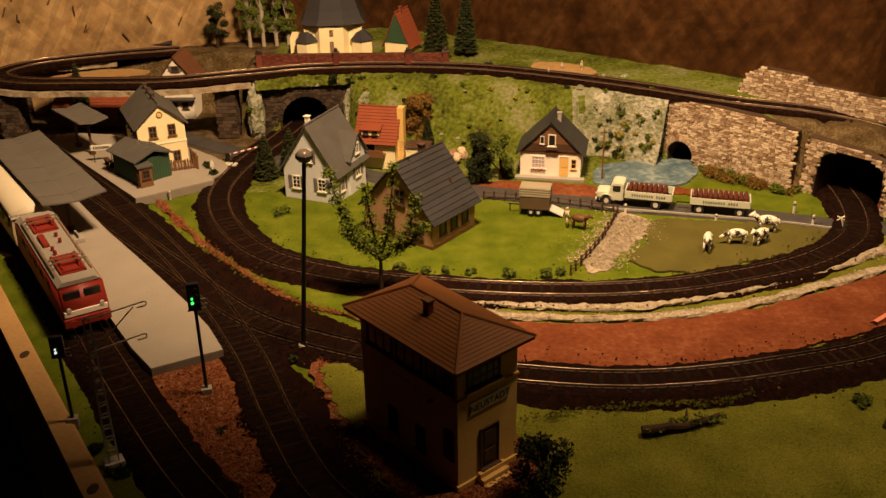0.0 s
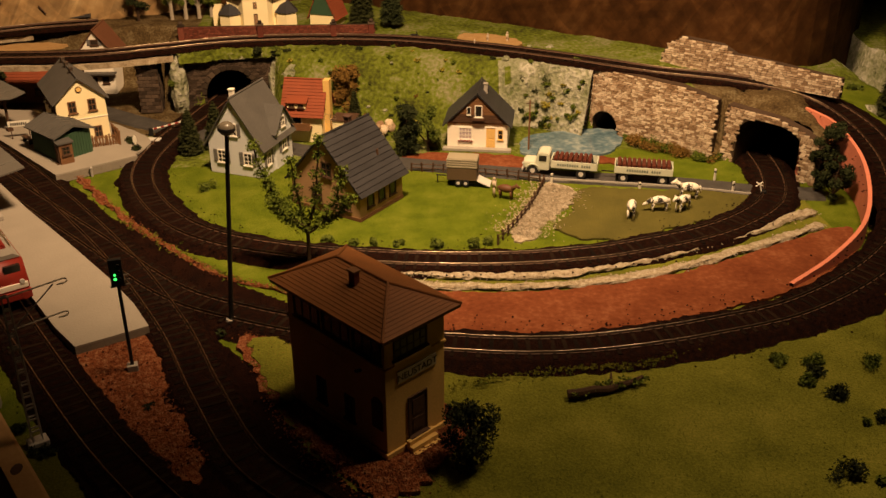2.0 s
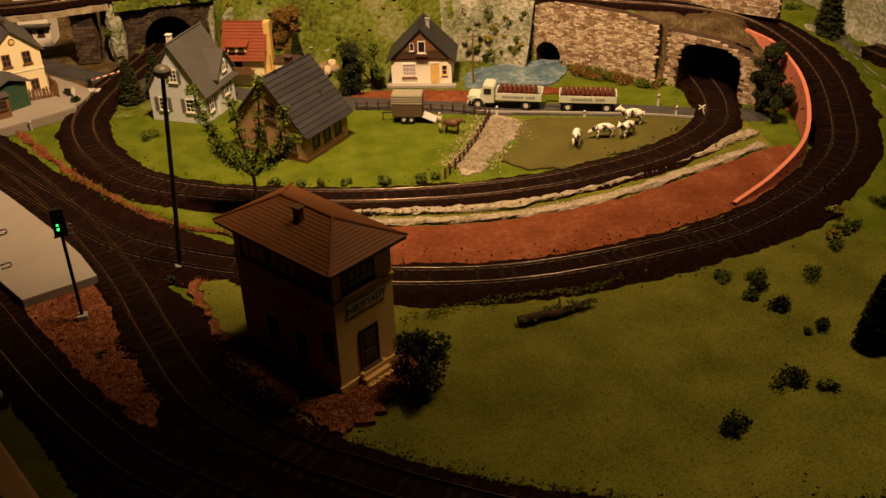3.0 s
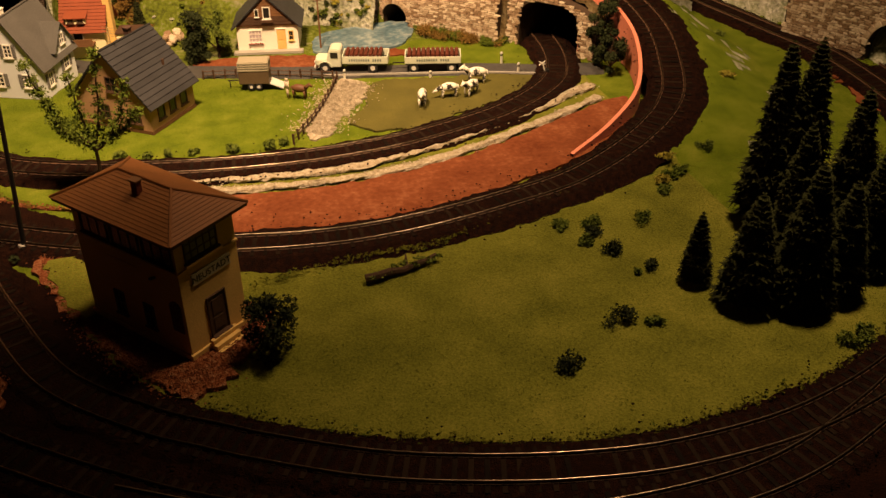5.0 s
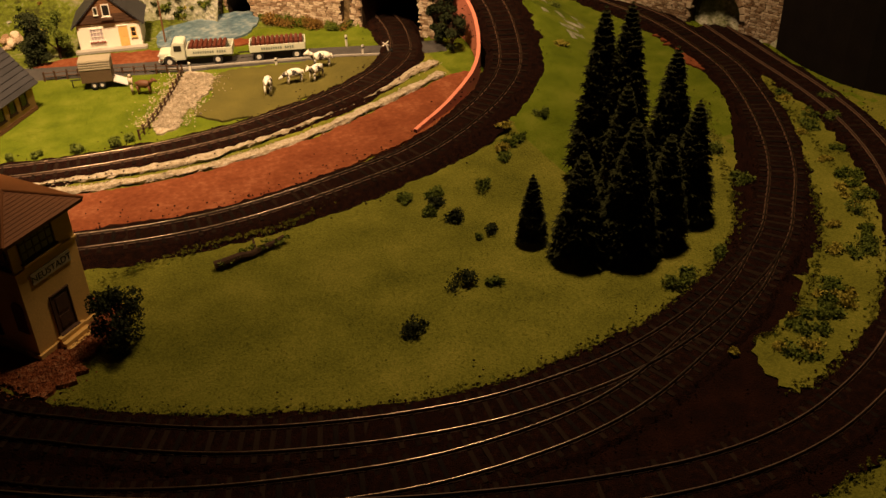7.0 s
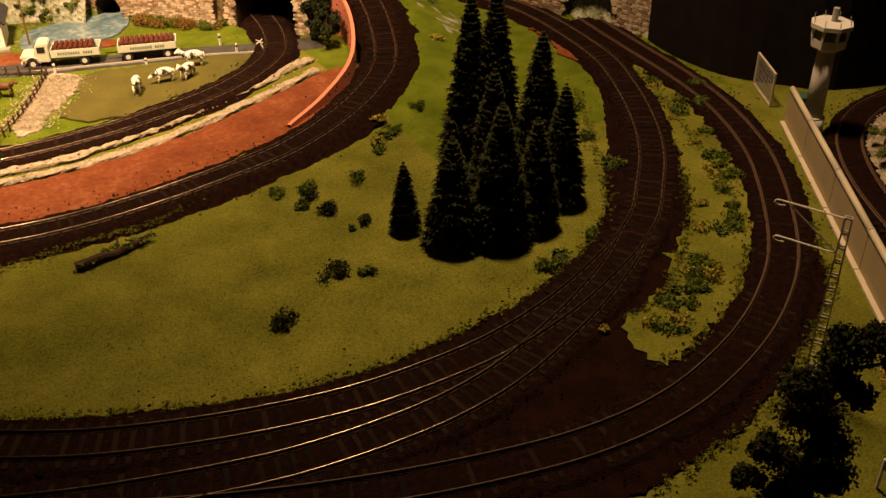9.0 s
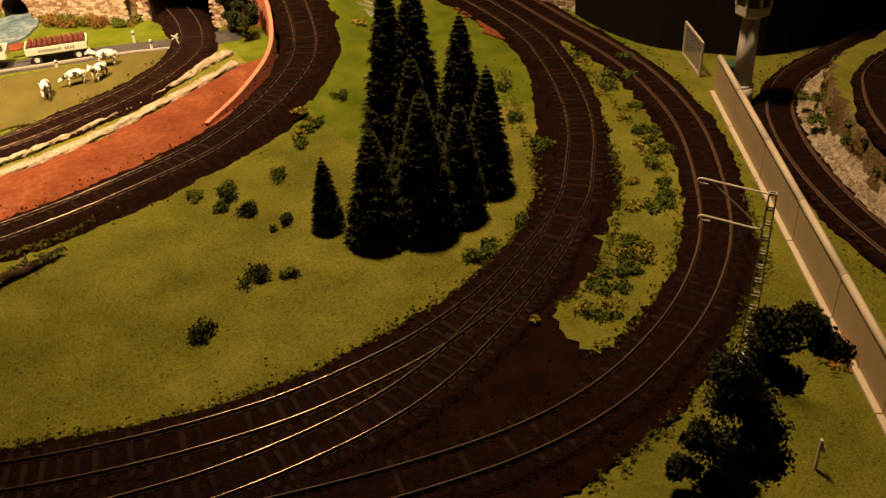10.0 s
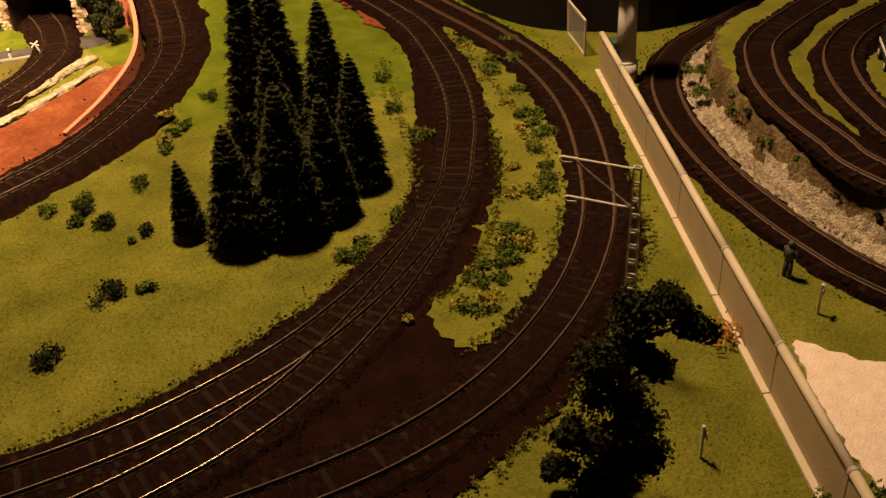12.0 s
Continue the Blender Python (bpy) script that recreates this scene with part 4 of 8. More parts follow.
for x, y in ((-0.365, 1.066), (-0.140, 1.066), (-0.385, 1.13)):
    pier = part("pier", box(bmesh.new(), -0.010, 0.010, -0.014, 0.014, 0, 0.0548, Matrix.Translation((x, y, 0))), MORTAR, vd, "square dark stone pier")
    for k in range(13):
        for j in range(3):
            ob = new("pier_stone", PIER_ROW)
            ob.parent = pier
            ob.matrix_local = Matrix.Translation((x - 0.0066 + j * 0.0066 + (0.0012 if k % 2 else -0.0012), y - 0.0144, 0.0008 + k * 0.0039))
        for j in range(4):
            ob = new("pier_stone", PIER_ROW)
            ob.parent = pier
            ob.matrix_local = Matrix.Translation((x + 0.0104, y - 0.0102 + j * 0.0068, 0.0008 + k * 0.0039)) @ Matrix.Rotation(math.pi / 2, 4, "Z")

# red retaining kerb along the ramp
bm = bmesh.new()
kerb = spline([(0.369, 0.625, 0.001), (0.41, 0.652, 0.006), (0.448, 0.684, 0.015), (0.470, 0.722, 0.025), (0.485, 0.772, 0.035), (0.484, 0.82, 0.045), (0.468, 0.846, 0.051)], 0.006)
ribbon(bm, kerb, [(0.0016, -0.06), (0.0016, 0.0034), (-0.0016, 0.0034), (-0.0016, -0.06)])
bmesh.ops.recalc_face_normals(bm, faces=bm.faces[:])
tagged(link("ramp_kerb", bm, paint("pink_red_plaster", (0.62, 0.20, 0.12), 0.8, 0.12)), "salmon-red painted kerb wall holding the ramp", "kerb wall", kind="structure")
bm = bmesh.new()
ribbon(bm, spline([(0.518, 0.67, 0.004), (0.533, 0.71, 0.010), (0.545, 0.77, 0.018), (0.548, 0.83, 0.028)], 0.005), [(0.0005, -0.006), (0.0005, 0.0035), (-0.0006, 0.0035), (-0.0006, -0.006)])
tagged(link("plaster_edge", bm, WALL_PALE), "thin pale plaster edge beside the ramp", "edge strip", kind="structure")

# platforms
def platform(name, poly, h, label, edge=True):
    th = thing(name, I4, label, "platform")
    bm = bmesh.new()
    prism(bm, poly, 0.0, h - 0.0012)
    part("base", bm, PLAT_SIDE, th, "darker platform side")
    bm = bmesh.new()
    prism(bm, poly, h - 0.0012, h)
    part("slab", bm, CONCRETE, th, "pale concrete slab")
    return th


platform("station_platform", [(-0.1125, 0.5865), (-0.0705, 0.6072), (-0.085, 0.637), (-0.107, 0.673), (-0.150, 0.735), (-0.199, 0.803), (-0.300, 0.955), (-0.335, 0.945), (-0.226, 0.775), (-0.178, 0.690), (-0.131, 0.612)],
         0.0085, "pale concrete island platform with a tapered end")
platform("house_platform", [(-0.193, 0.872), (-0.13, 0.912), (-0.15, 0.94), (-0.20, 0.99), (-0.26, 1.05), (-0.31, 1.06), (-0.325, 1.04)], 0.0085, "grey platform in front of the station building")

# ---- buildings ----


def face(side, W, L, s, z):
    """A frame on a wall: x along it, y out of it, z up."""
    o, y = {"F": ((s, 0, z), (0, -1)), "R": ((W, s, z), (1, 0)), "B": ((s, L, z), (0, 1)), "L": ((0, s, z), (-1, 0))}[side]
    return Matrix(((y[1], y[0], 0, o[0]), (-y[0], y[1], 0, o[1]), (0, 0, 1, o[2]), (0, 0, 0, 1)))


def frame_ring(bm, w, h, b, y0, y1, m):
    """A rectangular frame in one piece: w wide, h high, members b wide."""
    rows = []
    for y in (y0, y1):
        rows.append([bm.verts.new(m @ Vector((x, y, z))) for x, z in ((-w / 2, 0), (w / 2, 0), (w / 2, h), (-w / 2, h))])
        rows.append([bm.verts.new(m @ Vector((x, y, z))) for x, z in ((-w / 2 + b, b), (w / 2 - b, b), (w / 2 - b, h - b), (-w / 2 + b, h - b))])
    for i in range(4):
        j = (i + 1) % 4
        for a, c in ((0, 1), (3, 2), (2, 0), (1, 3)):
            bm.faces.new((rows[a][i], rows[a][j], rows[c][j], rows[c][i]))
    bmesh.ops.recalc_face_normals(bm, faces=bm.faces[:])
    return bm


def window(parent, m, w, h, frame_mat=FRAME, bars=(1, 1), shutters=None, sill=True, pane=PANE, t=0.0008, label=""):
    b = min(0.0009, w * 0.12)
    bm = frame_ring(bmesh.new(), w, h, b, -0.0004, t, m)
    win = part("window", bm, frame_mat, parent, label)
    for k in range(bars[0]):
        x = -w / 2 + w * (k + 1) / (bars[0] + 1)
        part("glazing_bar", box(bmesh.new(), x - b * 0.3, x + b * 0.3, -0.0004, t * 0.8, b, h - b, m), frame_mat, win)
    for k in range(bars[1]):
        z = h * (k + 1) / (bars[1] + 1)
        part("glazing_bar", box(bmesh.new(), -w / 2 + b, w / 2 - b, -0.0004, t * 0.75, z - b * 0.3, z + b * 0.3, m), frame_mat, win)
    if sill:
        part("sill", box(bmesh.new(), -w / 2 - b, w / 2 + b, -0.0004, t * 1.8, -b, -0.00005, m), frame_mat, win)
    bm = bmesh.new()
    box(bm, -w / 2 + b * 0.9, w / 2 - b * 0.9, -0.0006, 0.00025, b * 0.9, h - b * 0.9, m)
    part("pane", bm, pane, win)
    if shutters:
        for sx in (-1, 1):
            bm = bmesh.new()
            c = sx * (w * 0.5 + w * 0.24)
            box(bm, c - w * 0.21, c + w * 0.21, -0.0003, 0.0007, 0, h, m)
            for k in range(5):
                box(bm, c - w * 0.16, c + w * 0.16, 0.0006, 0.0009, h * (0.08 + k * 0.18), h * (0.2 + k * 0.18), m)
            part("shutter", bm, shutters, win)
    return win


def door(parent, m, w, h, material=BROWN_WOOD, frame_mat=FRAME, pane=False):
    bm = bmesh.new()
    b = 0.0007
    for x0, x1, z0, z1 in ((-w / 2 - b, w / 2 + b, h, h + b), (-w / 2 - b, -w / 2, 0, h), (w / 2, w / 2 + b, 0, h)):
        box(bm, x0, x1, -0.0004, 0.0009, z0, z1, m)
    box(bm, -w / 2 - b, w / 2 + b, 0, 0.003, -0.0012, 0.0, m)
    fr = part("door", bm, frame_mat, parent)
    bm = bmesh.new()
    box(bm, -w / 2, w / 2, -0.0004, 0.0004, 0, h, m)
    box(bm, -w * 0.3, w * 0.3, 0.0003, 0.0007, h * 0.1, h * 0.42, m)
    box(bm, -w * 0.3, w * 0.3, 0.0003, 0.0007, h * 0.52, h * 0.9, m)
    part("door_leaf", bm, material, fr)
    return fr


def shell(W, L, eave, ridge, along, base=0.0):
    bm = bmesh.new()
    if along == "x":
        prism(bm, [(0, base), (L, base), (L, eave), (L / 2, ridge), (0, eave)], 0, W, Matrix(((0, 0, 1, 0), (1, 0, 0, 0), (0, 1, 0, 0), (0, 0, 0, 1))))
    else:
        prism(bm, [(0, base), (W, base), (W, eave), (W / 2, ridge), (0, eave)], -L, 0, Matrix(((1, 0, 0, 0), (0, 0, -1, 0), (0, 1, 0, 0), (0, 0, 0, 1))))
    return bm


def gable_roof(th, W, L, eave, ridge, along, material, over=0.003, rows=9, t=0.0009, side_over=0.003, label=""):
    span = L if along == "x" else W
    run = W if along == "x" else L
    rise = (ridge - eave) / (span / 2)
    for sgn in (-1, 1):
        lo, hi = span / 2 + sgn * (span / 2 + over), span / 2
        zl, zh = eave - over * rise + 0.0006, ridge + 0.0006
        pts = [(-side_over, lo, zl), (run + side_over, lo, zl), (run + side_over, hi, zh), (-side_over, hi, zh)]
        if along == "y":
            pts = [(y, x, z) for x, y, z in pts]
        bm = bmesh.new()
        slab(bm, *pts, t * 0.6)
        bmesh.ops.recalc_face_normals(bm, faces=bm.faces[:])
        courses(part("roof", bm, material, th, label), material, *pts, rows, t)
    bm = bmesh.new()
    c = span / 2
    a, b = ((-side_over, c, ridge + 0.0012), (run + side_over, c, ridge + 0.0012))
    if along == "y":
        a, b = (a[1], a[0], a[2]), (b[1], b[0], b[2])
    tube(bm, a, b, 0.0009, n=6)
    part("ridge_cap", bm, material, th)


def chimney(th, x, y, z0, z1, s=0.003, material=BRICK, label=""):
    bm = bmesh.new()
    box(bm, x - s / 2, x + s / 2, y - s / 2, y + s / 2, z0, z1)
    box(bm, x - s * 0.65, x + s * 0.65, y - s * 0.65, y + s * 0.65, z1, z1 + 0.0009)
    part("chimney", bm, material, th, label)


def house(name, origin, angle, label, category="house"):
    return thing(name, pose(*origin, 0, 0, angle), label, category)


def lettering(text, size, material, parent, m, name="lettering"):
    cu = bpy.data.curves.new(name, "FONT")
    cu.body, cu.size, cu.align_x, cu.extrude = text, size, "CENTER", 0.0001
    tmp = bpy.data.objects.new(name, cu)
    scene.collection.objects.link(tmp)
    me = bpy.data.meshes.new_from_object(tmp.evaluated_get(bpy.context.evaluated_depsgraph_get()))
    bpy.data.objects.remove(tmp)
    me.materials.clear()
    me.materials.append(material)
    ob = new(name, me)
    ob.parent = parent
    ob.matrix_local = m @ Matrix(((-1, 0, 0, 0), (0, 0, 1, 0), (0, 1, 0, 0), (0, 0, 0, 1)))
    return ob


# signal box
W, L, E = 0.0425, 0.0815, 0.0805
tw = house("signal_box", (0.0775, 0.4650, 0.0), 39, "two-storey ochre signal box with brown hipped roof, in shade", "signal box")
part("wall", box(bmesh.new(), 0, W, 0, L, 0, E), OCHRE, tw)
part("plinth", box(bmesh.new(), -0.0012, W + 0.0012, -0.0012, L + 0.0012, 0, 0.0055, bevel=0.0004), OCHRE, tw)
part("string_course", box(bmesh.new(), -0.0009, W + 0.0009, -0.0009, L + 0.0009, 0.0578, 0.0592, bevel=0.0003), OCHRE, tw)
o = 0.0068
half = 0.021
RIDGE_Z = E + 0.0135
c = [(-o, -o, E + 0.0005), (W + o, -o, E + 0.0005), (W + o, L + o, E + 0.0005), (-o, L + o, E + 0.0005)]
r0, r1 = (W / 2, L / 2 - half, RIDGE_Z), (W / 2, L / 2 + half, RIDGE_Z)
for a, b, ta, tb in ((c[0], c[1], r0, r0), (c[1], c[2], r0, r1), (c[2], c[3], r1, r1), (c[3], c[0], r1, r0)):
    bm2 = bmesh.new()
    slab(bm2, a, b, tb, ta if ta != tb else Vector(tb) + Vector((0.00001, 0, 0)), 0.0004)
    slope = part("roof", bm2, BROWN_ROOF, tw)
    courses(slope, BROWN_ROOF, a, b, tb, ta, 13, 0.0005)
for a, b in ((c[0], r0), (c[1], r0), (c[2], r1), (c[3], r1), (r0, r1)):
    part("ridge_cap", tube(bmesh.new(), Vector(a) + Vector((0, 0, 0.0006)), Vector(b) + Vector((0, 0, 0.0006)), 0.0008, n=6), BROWN_ROOF, tw)
part("eaves_board", box(bmesh.new(), -o + 0.0004, W + o - 0.0004, -o + 0.0004, L + o - 0.0004, E - 0.0014, E - 0.0001), BROWN_WOOD, tw)
bm = bmesh.new()
cx_, cy_ = W * 0.31, L * 0.46
box(bm, cx_ - 0.0019, cx_ + 0.0019, cy_ - 0.0023, cy_ + 0.0023, E + 0.006, RIDGE_Z + 0.0035, bevel=0.0003)
ck = part("chimney", bm, BRICK, tw, "small dark brick chimney")
part("cap", box(bmesh.new(), cx_ - 0.0026, cx_ + 0.0026, cy_ - 0.0030, cy_ + 0.0030, RIDGE_Z + 0.0035, RIDGE_Z + 0.0047, bevel=0.0003), BROWN_WOOD, ck)
window(tw, face("F", W, L, W * 0.42, 0.0625), 0.0235, 0.0158, DARK_WOOD, (4, 2), pane=mat("lit_pane", ((0.10, 0.085, 0.05), (0.16, 0.13, 0.08)), 0.2, 90, 500, 0.0))
part("sill", box(bmesh.new(), W * 0.12, W * 0.73, -0.0022, 0.0, 0.0602, 0.0616, bevel=0.0002), OCHRE, tw)
for q in (0.165, 0.475, 0.785):
    window(tw, face("L", W, L, L * q, 0.0615), L * 0.275, 0.0172, DARK_WOOD, (2, 0))
for q in (0.37, 0.67):
    window(tw, face("L", W, L, L * q, 0.0125), 0.0082, 0.0158, DARK_WOOD, (1, 1))
bm = bmesh.new()
m = face("L", W, L, L * 0.085, 0.019)
prism(bm, [(-0.0042, 0.0), (0.0042, 0.0), (0.0042, 0.0170), (0.0026, 0.0192), (0.0, 0.0200), (-0.0026, 0.0192), (-0.0042, 0.0170)], -0.0004, 0.0007, m @ Matrix(((1, 0, 0, 0), (0, 0, 1, 0), (0, 1, 0, 0), (0, 0, 0, 1))))
part("arched_panel", bm, BRICK, tw, "red-brown arched panel")
door(tw, face("F", W, L, W * 0.52, 0.0088), 0.0124, 0.0250, DARK_WOOD, DARK_WOOD)
for k in range(3):
    part("step", box(bmesh.new(), W * 0.52 - 0.0095, W * 0.52 + 0.0095, -0.0090 + 0.0026 * k, -0.0012, 0.0028 * k, 0.0028 * (k + 1) - 0.0001, bevel=0.0002), OCHRE, tw, "worn door step")
bm = bmesh.new()
m = face("F", W, L, W * 0.52, 0.0468)
box(bm, -0.0140, 0.0140, -0.0002, 0.0007, 0, 0.0072, m, 0.0002)
sg = part("name_board", bm, paint("aged_sign", (0.50, 0.43, 0.29), 0.7, 0.1), tw, "pale name board reading NEUSTADT")
lettering("NEUSTADT", 0.0056, INK, sg, m @ Matrix.Translation((0, 0.00078, 0.0016)))
bm = bmesh.new()
box(bm, -0.012, 0.012, -0.0002, 0.0005, 0, 0.0042, face("L", W, L, L * 0.56, 0.0475))
part("name_board", bm, OCHRE, tw, "faded name board in shadow")
bm = bmesh.new()
tube(bm, face("L", W, L, L * 0.24, 0.050) @ Vector((0, 0, 0)), face("L", W, L, L * 0.24, 0.050) @ Vector((0, 0.0035, 0.001)), 0.0009, n=8)
part("wall_lamp", bm, DARK_WOOD, tw)

# tan cottage with slate roof
W, L, E, R = 0.058, 0.071, 0.0265, 0.0655
ct = house("cottage", (0.070, 0.766, 0.0), 51, "tan plastered cottage with dark slate roof on the lawn")
part("wall", shell(W, L, E, R, "x"), TAN, ct)
bm = bmesh.new()
box(bm, -0.0006, W + 0.0006, -0.0006, L + 0.0006, 0, 0.0028)
part("plinth", bm, BROWN_WOOD, ct)
gable_roof(ct, W, L, E, R, "x", SLATE, 0.0045, 12, 0.0011, 0.0035)
for s in (0.24, 0.5, 0.76):
    window(ct, face("F", W, L, W * s, 0.0085), 0.0088, 0.0115, DARK_WOOD, (0, 0), pane=PANE)
for s in (0.2, 0.62):
    window(ct, face("L", W, L, L * s, 0.0075), 0.0105, 0.0125, DARK_WOOD, (1, 1))
window(ct, face("L", W, L, L * 0.46, 0.032), 0.0105, 0.0125, DARK_WOOD, (1, 1))
chimney(ct, W * 0.62, L * 0.53, R - 0.004, R + 0.006, 0.0046, paint("soot_brick", (0.07, 0.04, 0.03), 0.9, 0.2))
bm = bmesh.new()
tube(bm, (W * 0.72, L * 0.18, 0.037), (W * 0.72, L * 0.18, 0.0465), 0.0011)
part("stove_pipe", bm, DARK_WOOD, ct)
bm = bmesh.new()
tube(bm, (0.012, L * 0.5, R), (0.012, L * 0.5, R + 0.016), 0.0003)
for k in range(4):
    tube(bm, (0.012, L * 0.5 - 0.006, R + 0.008 + k * 0.0022), (0.012, L * 0.5 + 0.006, R + 0.008 + k * 0.0022), 0.00022)
part("aerial", bm, METAL, ct, "thin roof aerial")

# grey house with cross gable
W, L, E, R = 0.056, 0.053, 0.0300, 0.0705
gh = house("village_house", (-0.0130, 0.8645, 0.0), 65, "light grey house with slate roof, dark shutters and a cross gable")
part("wall", shell(W, L, E, R, "x"), GREY_WALL, gh)
gable_roof(gh, W, L, E, R, "x", GREY_ROOF, 0.0035, 1, 0.0008, 0.003)
for s in (0.27, 0.76):
    window(gh, face("L", W, L, L * s, 0.0105), 0.0085, 0.0120, FRAME, (1, 2), SHUTTER)
window(gh, face("L", W, L, L * 0.5, 0.037), 0.0075, 0.0115, FRAME, (1, 2), SHUTTER)
bm = bmesh.new()
prism(bm, [(0, 0.0), (0.030, 0.0), (0.030, 0.036), (0.015, 0.055), (0, 0.036)], -0.028, 0, Matrix(((1, 0, 0, W * 0.42), (0, 0, -1, -0.0012), (0, 1, 0, 0), (0, 0, 0, 1))))
part("wall", bm, GREY_WALL, gh)
for sgn in (0, 1):
    bm = bmesh.new()
    x = W * 0.42 + (0.0325 if sgn else -0.0025)
    pts = ((x, -0.004, 0.033), (x, 0.03, 0.033), (W * 0.42 + 0.015, 0.03, 0.0558), (W * 0.42 + 0.015, -0.004, 0.0558))
    slab(bm, *pts, 0.0004)
    courses(part("roof", bm, GREY_ROOF, gh), GREY_ROOF, *pts, 1, 0.0007)
window(gh, face("F", W, L, W * 0.42 + 0.015, 0.036) @ Matrix.Translation((0, 0.0012, 0)), 0.0075, 0.0095, FRAME, (1, 1), SHUTTER)
window(gh, face("F", W, L, W * 0.42 + 0.015, 0.014) @ Matrix.Translation((0, 0.0012, 0)), 0.0095, 0.0100, FRAME, (1, 1), SHUTTER)
window(gh, face("F", W, L, W * 0.2, 0.009), 0.008, 0.0120, FRAME, (1, 1), SHUTTER)
chimney(gh, W * 0.16, L * 0.56, R - 0.004, R + 0.0055, 0.0038, WHITE, "white chimney")

# white house with a brown timber gable
W, L, E, R = 0.0565, 0.042, 0.0265, 0.0545
wh = house("village_house", (0.156, 0.921, 0.0), -12.5, "white house with brown boarded gable and slate roof")
part("wall", shell(W, L, E, R, "y"), WHITE, wh)
bm = bmesh.new()
prism(bm, [(-0.002, E - 0.001), (W + 0.002, E - 0.001), (W / 2, R)], 0, 0.0016, Matrix(((1, 0, 0, 0), (0, 0, -1, 0.0002), (0, 1, 0, 0), (0, 0, 0, 1))))
part("gable_cladding", bm, BROWN_WOOD, wh, "dark brown boarded gable")
for k in range(11):
    bm = bmesh.new()
    z = E + 0.0005 + k * 0.0026
    half = W / 2 * (R - z - 0.002) / (R - E)
    if half > 0.002:
        box(bm, W / 2 - half, W / 2 + half, -0.0021, -0.0013, z, z + 0.0022)
        part("board", bm, DARK_WOOD if k < 3 else BROWN_WOOD, wh)
    else:
        bm.free()
gable_roof(wh, W, L, E, R, "y", SLATE, 0.004, 11, 0.0009, 0.004)
window(wh, face("F", W, L, W * 0.3, 0.0095), 0.0125, 0.0120, FRAME, (3, 2), pane=mat("curtained_pane", ((0.30, 0.25, 0.32), (0.55, 0.45, 0.42)), 0.3, 300, 900, 0.0))
door(wh, face("F", W, L, W * 0.725, 0.0012), 0.0085, 0.0205, OCHRE, WHITE)
window(wh, face("F", W, L, W * 0.885, 0.0105), 0.0048, 0.0095, OCHRE, (0, 1))
window(wh, face("F", W, L, W * 0.52, 0.0325) @ Matrix.Translation((0, 0.002, 0)), 0.0072, 0.0115, FRAME, (0, 0))
window(wh, face("F", W, L, W * 0.36, 0.0345) @ Matrix.Translation((0, 0.002, 0)), 0.0038, 0.0075, FRAME, (0, 0))
bm = bmesh.new()
box(bm, W * 0.42, W * 0.62, -0.0052, -0.002, 0.0297, 0.0320)
part("flower_box", bm, DARK_WOOD, wh)
bm = bmesh.new()
for k in range(7):
    ball(bm, (W * 0.3 - 0.006 + k * 0.002, -0.0016, 0.0082 + 0.0006 * (k % 2)), 0.0009, seg=6, rings=4)
part("flowers", bm, LOCO_RED, wh, "red window flowers")
chimney(wh, W * 0.6, L * 0.5, R - 0.008, R + 0.003, 0.0036, GREY)
bm = bmesh.new()
box(bm, -0.004, W + 0.004, -0.007, 0.0, 0.0, 0.0022)
part("terrace", bm, GREY, wh, "low grey terrace")

# red-roofed house
W, L, E, R = 0.037, 0.04, 0.030, 0.0555
rh = house("village_house", (0.002, 0.957, 0.0), -14, "cream house with a red tiled roof and dormer")
part("wall", shell(W, L, E, R, "x"), CREAM, rh)
gable_roof(rh, W, L, E, R, "x", RED_ROOF, 0.004, 12, 0.0008, 0.003)
bm = bmesh.new()
box(bm, W * 0.12, W * 0.6, -0.001, 0.012, 0.0335, 0.0395)
part("dormer", bm, CREAM, rh)
bm = bmesh.new()
slab(bm, (W * 0.08, -0.003, 0.0395), (W * 0.64, -0.003, 0.0395), (W * 0.64, 0.014, 0.0445), (W * 0.08, 0.014, 0.0445), 0.001)
part("dormer_roof", bm, RED_ROOF, rh)
for s in (0.24, 0.48):
    window(rh, face("F", W, L, W * s, 0.0345) @ Matrix.Translation((0, 0.001, 0)), 0.0055, 0.0042, DARK_WOOD, (1, 0))
bm = bmesh.new()
box(bm, 0.0, W * 0.75, -0.0095, 0.0, 0.0145, 0.0165)
box(bm, 0.0, W * 0.75, -0.0095, -0.0085, 0.0165, 0.0215)
part("balcony", bm, BROWN_WOOD, rh, "brown boarded balcony")
door(rh, face("F", W, L, W * 0.35, 0.0165), 0.008, 0.012, PANE, FRAME)
window(rh, face("R", W, L, L * 0.35, 0.03), 0.006, 0.009, DARK_WOOD, (1, 1))
window(rh, face("R", W, L, L * 0.4, 0.010), 0.006, 0.009, DARK_WOOD, (1, 1))
bm = bmesh.new()
box(bm, W, W + 0.006, L * 0.30, L * 0.52, 0, 0.058)
part("chimney", bm, OCHRE, rh, "tall ochre chimney breast")
# low cream annex beside it
ax = house("garden_shed", (0.048, 0.949, 0.0), -14, "low cream shed with flat roof beside the red-roofed house", "shed")
bm = bmesh.new()
box(bm, 0, 0.021, 0, 0.02, 0, 0.021)
part("wall", bm, CREAM, ax)
bm = bmesh.new()
box(bm, -0.001, 0.022, -0.001, 0.021, 0.021, 0.0225)
part("roof", bm, DARK_WOOD, ax)

